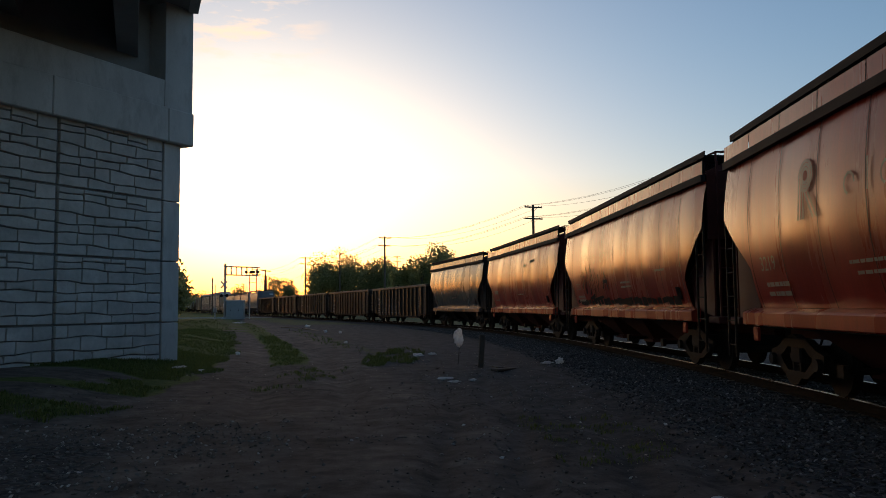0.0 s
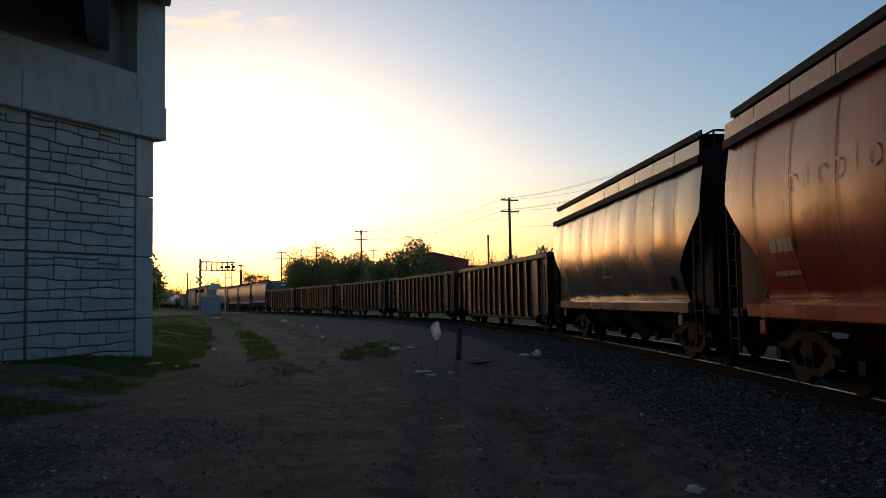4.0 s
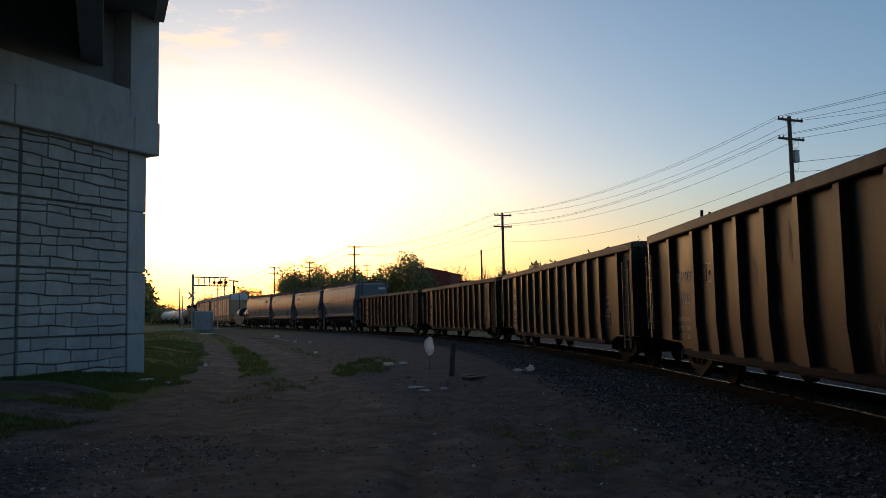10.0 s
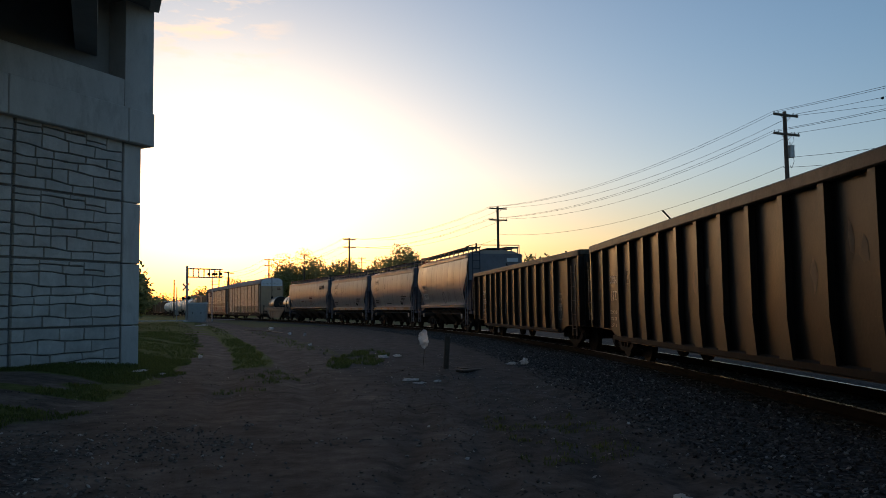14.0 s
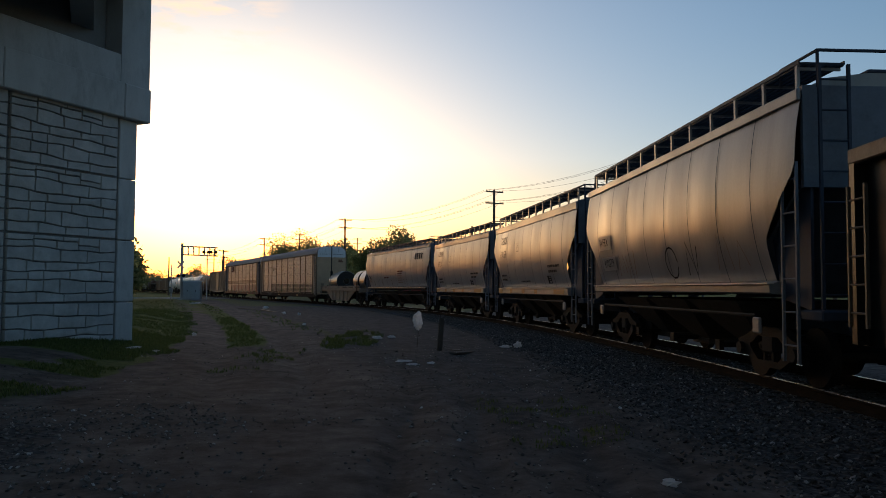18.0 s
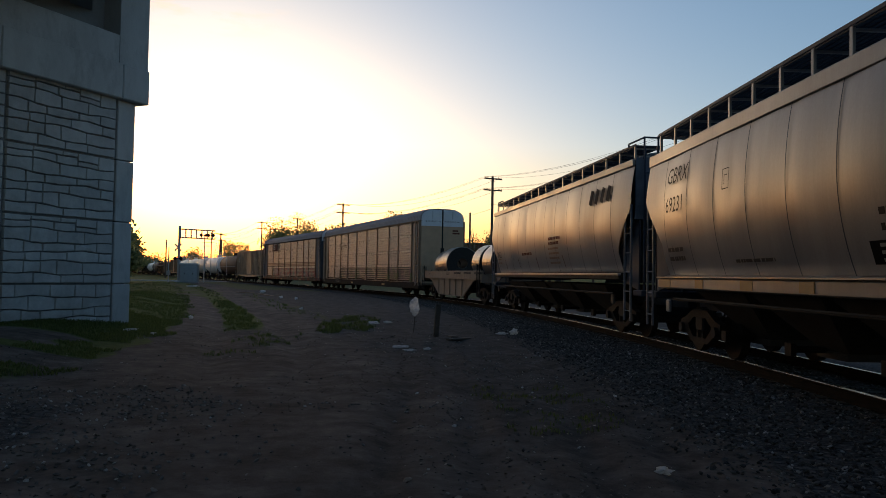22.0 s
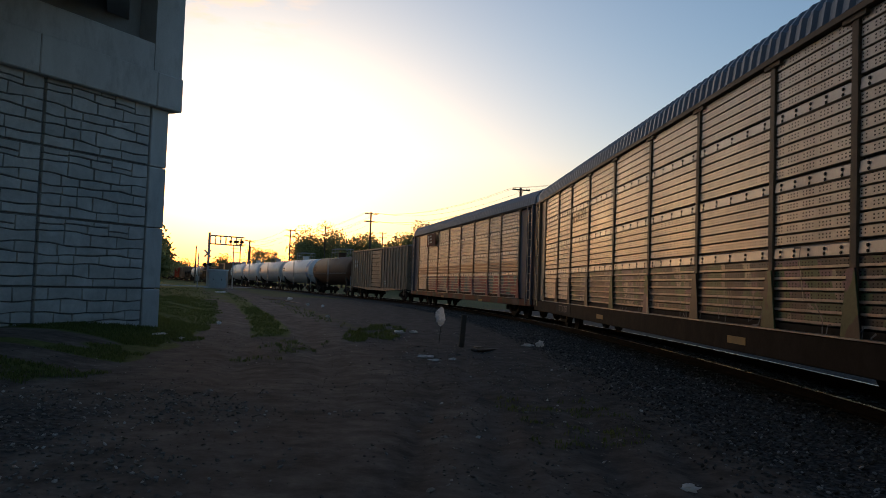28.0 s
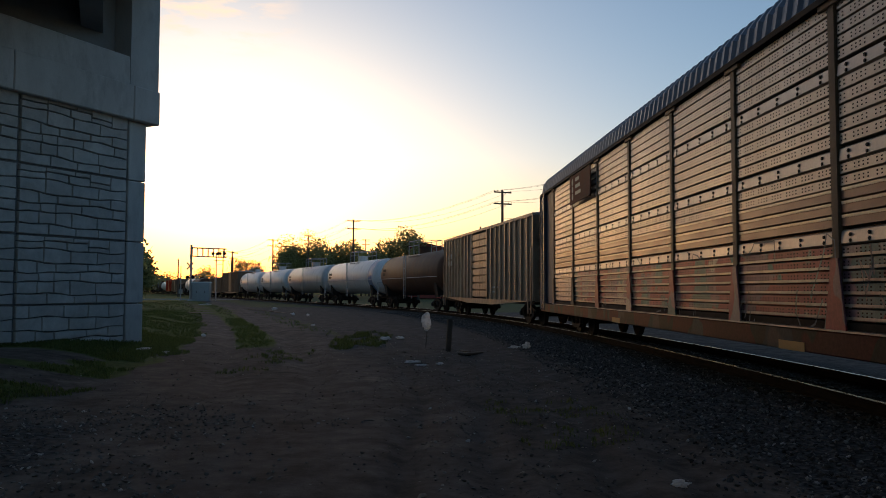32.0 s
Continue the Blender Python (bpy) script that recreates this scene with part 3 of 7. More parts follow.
def abutment():
    m = wall_matrix()
    ab = thing("bridge_abutment", "grey bridge abutment of stone-patterned cast panels under a concrete cap", "bridge", m, kind="structure")
    bm = B()
    box(bm, 0.58, 34, -1.2, -0.045, -0.4, 5.75)
    part("backing_wall", bm, JOINT, ab)
    for z0, z1 in ((-0.4, 1.14), (1.15, 2.69), (2.70, 4.24), (4.25, 5.75)):
        bm = B()
        box(bm, 0.0, 0.56, -0.9, 0.02, z0 + 0.006, z1 - 0.006, 0.02)
        part("corner_pilaster", bm, CONCRETE, ab)
    bm = B()
    for k in range(22):
        box(bm, -0.05 - 0.03 * ((k * 7) % 3) / 2, 0.0, -0.85, -0.2, 0.1 + k * 0.255, 0.34 + k * 0.255, 0.01)
    part("return_face", bm, STONE, ab, "stone-patterned return of the wall")
    bm = B()
    box(bm, -0.26, 0.60, -1.4, 0.22, 5.75, 6.62, 0.025)
    part("cap_beam", bm, CONCRETE, ab)
    bm = B()
    box(bm, 0.615, 3.9, -1.4, 0.22, 5.75, 6.62, 0.02)
    part("cap_beam", bm, CONCRETE, ab)
    bm = B()
    box(bm, 3.915, 34, -1.4, 0.22, 5.75, 6.62, 0.02)
    part("cap_beam", bm, CONCRETE, ab)
    bm = B()
    box(bm, 0.66, 34, -2.0, 0.12, 6.63, 7.34, 0.02)
    part("bridge_seat", bm, CONCRETE, ab)
    bm = B()
    prism(bm, [(-0.24, -1.4), (-0.24, 0.16), (0.64, 0.10), (0.64, -1.4)], "z", 6.625, 9.4)
    part("cheek_wall", bm, CONCRETE, ab)
    rng = random.Random(11)
    gaps = [0.60, 3.62, 6.68, 9.74, 12.8]
    levels = [-0.38, 1.15, 2.70, 4.25, 5.74]
    for c in range(2):
        for r in range(4):
            u0, u1, z0, z1 = gaps[c] + 0.03, gaps[c + 1] - 0.03, levels[r] + 0.012, levels[r + 1] - 0.012
            rng = random.Random(11)
            for o in stone_courses(rng, u1 - u0, 1.52 if r else z1 - z0):
                o = [(u0 + u, z0 + z) for u, z in o]
                if max(p[1] for p in o) < 0.02:
                    continue
                part("stone_block", stone_mesh(o, 0.010, rng), STONE, ab)
    far = B()
    for c in range(2, 4):
        for r in range(4):
            u0, u1, z0, z1 = gaps[c] + 0.03, gaps[c + 1] - 0.03, levels[r] + 0.012, levels[r + 1] - 0.012
            for o in stone_courses(rng, u1 - u0, z1 - z0):
                us, zs = [p[0] for p in o], [p[1] for p in o]
                box(far, u0 + min(us) + 0.012, u0 + max(us) - 0.012, -0.05, 0.04, z0 + min(zs) + 0.02, z0 + max(zs) - 0.02)
    ob = part("stone_blocks", far, STONE, ab)
    ob["kind"] = "stuff"


abutment()


def bridge_deck():
    """The skewed deck overhead: its edge runs from the abutment's corner to just beside the place where the camera stands."""
    dk = thing("bridge_deck", "dark underside of a skewed concrete road bridge", "bridge", kind="structure")
    a = along(-0.12, 0.1)
    d = Vector((0.39, -0.92)).normalized()
    run = along(11) - along(0)
    bm = B()
    prism(bm, [tuple(p) for p in (a - d * 14, a + d * 46, a + d * 46 + run, a - d * 14 + run)][::-1], "z", 9.4, 9.7)
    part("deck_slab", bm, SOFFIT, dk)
    n = Vector((d.y, -d.x))
    if n.x > 0:
        n = -n
    bm = B()
    q = a + d * 46
    prism(bm, [tuple(a), tuple(q), tuple(q - n * 0.25), tuple(a - n * 0.25)], "z", 9.35, 10.7)
    part("parapet", bm, CONCRETE, dk)
    for k in range(4):
        bm = B()
        p = along(0.9 + k * 3.2, -0.6)
        q = p + d * 44
        w = n * 0.5
        prism(bm, [tuple(p), tuple(q), tuple(q + w), tuple(p + w)], "z", 7.9, 9.4)
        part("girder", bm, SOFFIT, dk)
    bm = B()
    u, v = along(0.66, -0.45), along(33, -0.45)
    w0, w1 = along(33, -1.0), along(0.66, -1.0)
    prism(bm, [tuple(u), tuple(v), tuple(w0), tuple(w1)], "z", 7.35, 9.4)
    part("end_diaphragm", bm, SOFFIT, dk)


bridge_deck()

# ---------- the train ----------
# Each car: y runs back along the train from the middle, -x is the side towards the road, z is up from the rail heads.
CARS = []
W0, W1, W2 = 1.36, 1.60, 1.47      # half widths of the hopper sides


def wheelset(y, parent):
    bm = B()
    for x in (-0.72, 0.72):
        rod(bm, (x - 0.07, y, 0.44), (x + 0.07, y, 0.44), 0.44, 20)
    rod(bm, (-0.8, y, 0.44), (0.8, y, 0.44), 0.08, 8)
    return part("wheelset", bm, RUST, parent)


def truck(y, car, mat):
    """A two-axle truck with cast side frames, springs and bearing caps."""
    top = B()
    box(top, -1.1, 1.1, y - 0.2, y + 0.2, 0.45, 0.72, 0.03)
    t = part("truck", top, BLACK, car)
    for x in (-1.02, 1.02):
        bm = B()
        outer = [(y - 1.05, 0.62), (y - 0.78, 0.68), (y - 0.4, 0.84), (y + 0.4, 0.84), (y + 0.78, 0.68), (y + 1.05, 0.62), (y + 1.05, 0.36), (y + 0.7, 0.36), (y + 0.42, 0.22), (y - 0.42, 0.22), (y - 0.7, 0.36), (y - 1.05, 0.36)]
        inner = [(y - 0.62, 0.56), (y - 0.5, 0.60), (y - 0.34, 0.70), (y + 0.34, 0.70), (y + 0.5, 0.60), (y + 0.62, 0.56), (y + 0.6, 0.50), (y + 0.52, 0.44), (y + 0.34, 0.32), (y - 0.34, 0.32), (y - 0.52, 0.44), (y - 0.6, 0.50)]
        for xx in (x - 0.07, x + 0.07):
            a, b = [bm.verts.new((xx, *p)) for p in outer], [bm.verts.new((xx, *p)) for p in inner]
            for k in range(12):
                bm.faces.new((a[k], a[(k + 1) % 12], b[(k + 1) % 12], b[k]))
        vs = list(bm.verts)
        for off in (0, 12):
            for k in range(12):
                i, j = off + k, off + (k + 1) % 12
                bm.faces.new((vs[i], vs[j], vs[j + 24], vs[i + 24]))
        for k in (-0.2, 0.2):
            box(bm, x - 0.06, x + 0.06, y + k - 0.035 - 0.12 * (k > 0) + 0.06, y + k + 0.035 - 0.12 * (k > 0) + 0.06, 0.3, 0.72)
        part("side_frame", bm, mat, t)
        sp = B()
        for k in (-0.13, 0.0, 0.13):
            for q in range(4):
                rod(sp, (x, y + k, 0.33 + q * 0.06), (x, y + k, 0.365 + q * 0.06), 0.055, 8)
        part("spring", sp, RUST, t)
        for k in (-0.9, 0.9):
            cap = B()
            rod(cap, (x + 0.14 * np.sign(x), y + k, 0.47), (x - 0.1 * np.sign(x), y + k, 0.47), 0.1, 10)
            part("bearing_cap", cap, BLACK, t)
    for k in (-0.9, 0.9):
        wheelset(y + k, t)


def coupler(car, y, way):
    bm = B()
    box(bm, -0.09, 0.09, min(y, y + way * 0.75), max(y, y + way * 0.75), 0.76, 0.94, 0.02)
    box(bm, -0.16, 0.16, min(y, y + way * 0.28), max(y, y + way * 0.28), 0.70, 1.0, 0.05)
    part("coupler", bm, RUST, car)
    hose = B()
    pipe(hose, [(0.25, y + way * 0.5, 0.8), (0.27, y + way * 0.2, 0.5), (0.2, y, 0.42)], 0.025)
    part("brake_hose", hose, BLACK, car)


def ladder(car, x, y0, y1, z0, z1, mat, rungs=None, name="ladder"):
    """Two rails along z with rungs between, on a car's side (y0 to y1)."""
    bm = B()
    rungs = rungs or max(2, round((z1 - z0) / 0.42))
    for y in (y0, y1):
        box(bm, x - 0.02, x + 0.02, y - 0.02, y + 0.02, z0, z1)
    for k in range(rungs):
        z = z0 + (k + 0.5) * (z1 - z0) / rungs
        rod(bm, (x, y0, z), (x, y1, z), 0.014, 6)
    return part(name, bm, mat, car)


def end_ladder(car, y, x0, x1, z0, z1, mat, rungs=None):
    bm = B()
    rungs = rungs or max(2, round((z1 - z0) / 0.42))
    for x in (x0, x1):
        box(bm, x - 0.02, x + 0.02, y - 0.02, y + 0.02, z0, z1)
    for k in range(rungs):
        z = z0 + (k + 0.5) * (z1 - z0) / rungs
        rod(bm, (x0, y, z), (x1, y, z), 0.014, 6)
    return part("ladder", bm, mat, car)


def side_words(car, words, size, y, z, x, mat, name="lettering", lean=0.0, turn=0.0):
    """Lettering on the road side; read from -x, so that it runs towards -y."""
    m = Matrix.Translation((x, y, z)) @ Matrix(((0, 0, -1, 0), (-1, 0, 0, 0), (0, 1, 0, 0), (0, 0, 0, 1))) @ Matrix.Rotation(turn, 4, "Z")
    bm = text_bm(words, size, m)
    if lean:
        for v in bm.verts:
            v.co.x += lean * (v.co.z - z)
    return part(name, bm, mat, car)


def bars(car, rows, x, mat, name="small_print"):
    """Print too small to read: bars (y, z, length, height)."""
    bm = B()
    for y, z, w, h in rows:
        k = 0.0
        while k < w - 0.02:
            q = min(w - k, random.choice((0.09, 0.14, 0.2, 0.28)))
            vs = [bm.verts.new((x, y - a, b)) for a, b in ((k, z), (k + q * 0.85, z), (k + q * 0.85, z + h), (k, z + h))]
            bm.faces.new(vs)
            k += q
    return part(name, bm, mat, car)


def blob_bm(strokes, x, width):
    """Sprayed strokes: mitred bands along points (y, z)."""
    bm = B()
    for pts in strokes:
        rows = []
        for k, (a, b) in enumerate(pts):
            p, q = pts[max(0, k - 1)], pts[min(len(pts) - 1, k + 1)]
            n = Vector((-(q[1] - p[1]), q[0] - p[0]))
            if n.length < 0.02:
                n = Vector((0.0, 1.0))
            n = n.normalized() * width / 2
            rows.append((bm.verts.new((x, a + n.x, b + n.y)), bm.verts.new((x, a - n.x, b - n.y))))
        for u, v in zip(rows, rows[1:]):
            bm.faces.new((u[0], v[0], v[1], u[1]))
    return bm


def bulge(z, z0, z1, w0, w1, w2):
    """Half width of a curved side at height z: w0 at the sill, w1 at the belly, w2 at the eave."""
    belly = z0 + (z1 - z0) * 0.52
    if z < belly:
        k = (belly - z) / (belly - z0)
        return w1 + (w0 - w1) * k ** 2
    k = (z - belly) / (z1 - belly)
    return w1 + (w2 - w1) * k ** 2


def hopper_car(name, label, length, body, dark, gates, end_mat=None, z0=1.34, z1=3.95, cut=(1.25, 2.98, 2.02), fascia=True, rails=False, sill_mat=None, group="freight cars", inset=0.70, sill=(0.31, 0.06)):
    """A covered hopper with curved sides, sloped ends, roof hatches and hoppers beneath."""
    car = thing(name, label, "hopper car", group=group)
    half = length / 2 - inset
    lo, hi = sill
    w0, w1, w2 = W0, W1, W2
    cx, cz1, cz0 = cut
    cols = 56
    seams = max(8, round(length / 1.45))

    def reach(z):
        if z >= cz1:
            return half
        if z <= cz0:
            return half - cx
        return half - cx * (cz1 - z) / (cz1 - cz0)
    for side, nm in ((-1, "side_sheet"), (1, "side_sheet")):
        bm = B()
        rows = []
        zs = [z0 + (z1 - z0) * k / 16 for k in range(17)]
        for z in zs:
            row = []
            for k in range(cols + 1):
                y = reach(z) * (2 * k / cols - 1)
                pan = abs(math.sin(math.pi * (y + half) / (2 * half) * seams))
                dent = -0.012 + noise.noise(Vector((y * 0.9, z * 0.7, length + side))) * 0.016 + noise.noise(Vector((y * 2.6, z * 1.6, length))) * 0.006
                x = bulge(z, z0, z1, w0, w1, w2) + 0.012 * pan ** 0.5 + dent
                row.append((side * x, y, z))
            rows.append(row if side < 0 else row[::-1])
        shell(bm, rows)
        part(nm, bm, body, car, smooth=True)
        # seams
        for k in range(1, seams):
            sm = B()
            y = half * (2 * k / seams - 1)
            pts = [(bulge(z, z0, z1, w0, w1, w2) + 0.006, z) for z in zs if reach(z) > abs(y)]
            for (xa, za), (xb, zb) in zip(pts, pts[1:]):
                vs = [sm.verts.new((side * a, y + b, c)) for a, b, c in ((xa, -0.012, za), (xa, 0.012, za), (xb, 0.012, zb), (xb, -0.012, zb))]
                sm.faces.new(vs)
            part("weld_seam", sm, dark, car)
        # side sill
        sl = B()
        prism(sl, [(side * 1.36, z0 - lo), (side * 1.52, z0 - lo + 0.01), (side * 1.555, z0 - lo + 0.03), (side * 1.56, z0 - hi - 0.03), (side * 1.52, z0 - hi), (side * 1.34, z0)], "y", -(half - 0.82), half - 0.82)
        part("side_sill", sl, sill_mat or body, car)
        if sill_mat:
            lp = B()
            xa, xb = sorted((side * 1.50, side * 1.575))
            box(lp, xa, xb, -(half - 0.8), half - 0.8, z0 - 0.085, z0 - 0.045)
            part("sill_lip", lp, body, car)
    # roof
    rf = B()
    up = 0.12 if fascia else 0.0
    prism(rf, [(-w2, z1), (-w2 + 0.03, z1 + 0.05 + up), (-1.1, z1 + 0.22 + up), (-0.5, z1 + 0.30 + up), (0.5, z1 + 0.30 + up), (1.1, z1 + 0.22 + up), (w2 - 0.03, z1 + 0.05 + up), (w2, z1)], "y", -half + 0.05, half - 0.05)
    part("roof", rf, dark if fascia else body, car)
    if fascia:
        for side in (-1, 1):
            bm = B()
            box(bm, side * 1.53 - 0.05, side * 1.53 + 0.05, -half, half, z1 - 0.04, z1 + 0.105)
            part("eave_ledge", bm, BLACK, car)
            n = seams
            for k in range(n):
                bm = B()
                a, b = half * (2 * k / n - 1) + 0.015, half * (2 * (k + 1) / n - 1) - 0.015
                vs = [bm.verts.new(p) for p in ((side * 1.545, a, z1 + 0.11), (side * 1.545, b, z1 + 0.11), (side * 1.53, b, z1 + 0.39), (side * 1.53, a, z1 + 0.39))]
                bm.faces.new(vs if side > 0 else vs[::-1])
                part("roof_side_panel", bm, body, car)
    hb = B()
    box(hb, -0.32, 0.32, -half + 0.6, half - 0.6, z1 + 0.30 + up, z1 + 0.37 + up, 0.01)
    part("hatch_trough", hb, dark, car)
    n = int(length // 2)
    for k in range(n):
        y = (-half + 1.0) + k * (2 * half - 2.0) / (n - 1)
        bm = B()
        box(bm, -0.34, 0.34, y - 0.7, y + 0.7, z1 + 0.37 + up, z1 + 0.43 + up, 0.02)
        part("hatch_cover", bm, dark, car)
    # roof walk along each side
    for side in (-1, 1):
        bm = B()
        if rails:
            zz = 4.54 if z1 > 4.0 else 4.47
            nn = round(length / 1.15)
            for k in range(nn + 1):
                y = -half + 0.3 + k * (2 * half - 0.6) / nn
                br = B()
                box(br, side * 1.36 - 0.02, side * 1.36 + 0.02, y - 0.035, y + 0.035, z1 + 0.04, zz + 0.045)
                box(br, min(side * 0.75, side * 1.36), max(side * 0.75, side * 1.36), y - 0.02, y + 0.02, zz - 0.07, zz - 0.032)
                part("walkway_bracket", br, body, car)
            bm = B()
            box(bm, side * 1.385 - 0.008, side * 1.385 + 0.008, -half + 0.2, half - 0.2, zz - 0.005, zz + 0.045, 0)
            box(bm, side * 0.74 - 0.008, side * 0.74 + 0.008, -half + 0.2, half - 0.2, zz - 0.005, zz + 0.045, 0)
            for k in range(int((2 * half - 0.4) / 0.075)):
                y = -half + 0.2 + 0.075 * k
                box(bm, side * 1.06 - 0.31, side * 1.06 + 0.31, y, y + 0.022, zz - 0.012, zz + 0.018)
            for k in range(7):
                x = side * (0.76 + 0.1 * k)
                box(bm, x - 0.010, x + 0.010, -half + 0.2, half - 0.2, zz - 0.03, zz - 0.013)
            part("running_board", bm, WALKWAY, car)
        else:
            zz = z1 + 0.52
            for k in range(int(length / 0.075)):
                y = -half + 0.15 + k * 0.075
                if y < half - 0.1:
                    box(bm, side * 1.08 - 0.34, side * 1.08 + 0.34, y, y + 0.03, zz - 0.015, zz + 0.015)
            for k in range(7):
                x = side * (0.76 + 0.105 * k)
                box(bm, x - 0.012, x + 0.012, -half + 0.1, half - 0.1, zz - 0.032, zz - 0.016)
            box(bm, side * 1.44 - 0.012, side * 1.44 + 0.012, -half + 0.1, half - 0.1, zz - 0.03, zz + 0.09)
            part("running_board", bm, BLACK, car)
            for k in range(round(length / 1.5) + 1):
                y = -half + 0.3 + k * (2 * half - 0.6) / round(length / 1.5)
                br = B()
                box(br, side * 1.40 - 0.025, side * 1.40 + 0.025, y - 0.03, y + 0.03, z1 + 0.12, zz - 0.034)
                part("walkway_bracket", br, BLACK, car)
    # ends
    for way in (-1, 1):
        bm = B()
        ya, yb = way * (half - 0.06), way * (half - 2.6)
        sec = [[(-1.42, ya, z1), (-1.42, ya, cz1 - 0.1), (-1.3, yb, 1.3)], [(1.42, ya, z1), (1.42, ya, cz1 - 0.1), (1.3, yb, 1.3)]]
        shell(bm, sec)
        box(bm, -1.46, 1.46, way * (half - 0.02) - 0.04, way * (half - 0.02) + 0.04, cz1 - 0.25, z1 + 0.1)
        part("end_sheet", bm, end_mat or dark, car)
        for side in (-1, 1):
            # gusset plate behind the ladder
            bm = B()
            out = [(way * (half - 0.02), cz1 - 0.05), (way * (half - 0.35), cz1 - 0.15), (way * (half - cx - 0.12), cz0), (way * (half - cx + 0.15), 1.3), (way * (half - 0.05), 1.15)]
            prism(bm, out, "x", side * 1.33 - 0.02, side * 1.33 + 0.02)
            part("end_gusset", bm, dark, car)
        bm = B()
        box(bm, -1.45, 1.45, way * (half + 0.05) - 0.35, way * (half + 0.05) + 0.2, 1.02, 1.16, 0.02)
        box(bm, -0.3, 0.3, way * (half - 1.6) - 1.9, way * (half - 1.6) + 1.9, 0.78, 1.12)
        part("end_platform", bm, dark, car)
        ladder(car, -1.55, way * (half - 0.02), way * (half - 0.42), 0.45, cz1 + 0.1, SLATE if not fascia else RUST)
        ladder(car, 1.55, way * (half - 0.02), way * (half - 0.42), 0.45, cz1, dark)
        end_ladder(car, way * (half + 0.16), -1.3, -0.9, 1.15, z1 + 0.35, dark)
        for x in (-0.75, 0.75):
            bm = B()
            box(bm, x - 0.06, x + 0.06, way * (half - 0.02) - 0.06, way * (half - 0.02) + 0.06, 1.1, cz1 + 0.1)
            part("end_post", bm, dark, car)
        bm = B()
        yy = way * (half + 0.12)
        pipe(bm, [(-1.3, yy, z1 + 0.05), (-1.3, yy, z1 + 0.55), (-1.3, way * (half - 0.9), z1 + 0.55), (-1.3, way * (half - 0.9), z1 + 0.3)], 0.022)
        pipe(bm, [(-1.3, yy, z1 + 0.55), (1.3, yy, z1 + 0.55), (1.3, yy, z1 + 0.05)], 0.022)
        part("grab_rail", bm, dark if fascia else BLUEBLACK, car)
        coupler(car, way * (length / 2 - 0.02), -way)
        truck(way * (length / 2 - 2.6), car, RUST)
    # hoppers beneath
    n = 3 if length < 16.5 else 4
    room = 2 * (half - 2.3)
    for k in range(n):
        y = -room / 2 + (k + 0.5) * room / n
        w = room / n / 2 - 0.08
        bm = B()
        top = [(-1.38, y - w, 1.25), (1.38, y - w, 1.25), (1.38, y + w, 1.25), (-1.38, y + w, 1.25)]
        low = [(-0.55, y - 0.35, 0.42), (0.55, y - 0.35, 0.42), (0.55, y + 0.35, 0.42), (-0.55, y + 0.35, 0.42)]
        a, b = [bm.verts.new(p) for p in top], [bm.verts.new(p) for p in low]
        for q in range(4):
            bm.faces.new((a[q], b[q], b[(q + 1) % 4], a[(q + 1) % 4]))
        box(bm, -0.62, 0.62, y - 0.42, y + 0.42, 0.34, 0.44)
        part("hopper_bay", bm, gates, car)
        bm = B()
        rod(bm, (-1.1, y + 0.2, 0.45), (1.1, y + 0.2, 0.45), 0.05, 8)
        box(bm, -1.16, -1.08, y + 0.1, y + 0.3, 0.36, 0.54)
        part("gate_crank", bm, RUST, car)
    bm = B()
    rod(bm, (-1.45, -half + 1.5, 1.04), (-1.45, half - 1.5, 1.04), 0.03, 6)
    part("brake_pipe", bm, BLACK, car)
    for y in (-(half - 1.35), half - 1.35):
        bm = B()
        box(bm, -1.53, -1.48, y - 0.12, y + 0.12, 0.78, 1.02, 0.02)
        part("bracket_plate", bm, sill_mat or body, car)
    return car, half


def enroll(car, front, length, centres):
    CARS.append((car, front, length, centres))


def skin(z, z0=1.34, z1=3.95):
    return -(bulge(z, z0, z1, W0, W1, W2) + 0.034)


def wrap(bm, z0=1.34, z1=3.95, lift=0.027):
    """Lay flat marks against a curved side."""
    for v in bm.verts:
        v.co.x = -(bulge(v.co.z, z0, z1, W0, W1, W2) + lift)
    return bm


def mark(car, half_len, words, size, from_rear, z, mat, z0=1.34, z1=3.95, lean=0.0, name="lettering"):
    """Words on a curved side, their middle so many metres from the car's rear end."""
    y = half_len - from_rear
    m = Matrix.Translation((-2, y, z)) @ Matrix(((0, 0, -1, 0), (-1, 0, 0, 0), (0, 1, 0, 0), (0, 0, 0, 1)))
    bm = text_bm(words, size, m)
    for k in range(-4, 5):
        bmesh.ops.bisect_plane(bm, geom=bm.verts[:] + bm.edges[:] + bm.faces[:], plane_co=(0, 0, z + k * size * 0.13), plane_no=(0, 0, 1))
    if lean:
        for v in bm.verts:
            v.co.y -= lean * (v.co.z - z)
    return part(name, wrap(bm, z0, z1), mat, car)


def stroke(car, half_len, lines, width, mat, z0=1.34, z1=3.95, name="sprayed_tag"):
    """Sprayed lines of (metres from the rear, z)."""
    for ln in lines:
        bm = blob_bm([[(half_len - a, b) for a, b in ln]], -2, width)
        part(name, wrap(bm, z0, z1, 0.026), mat, car)


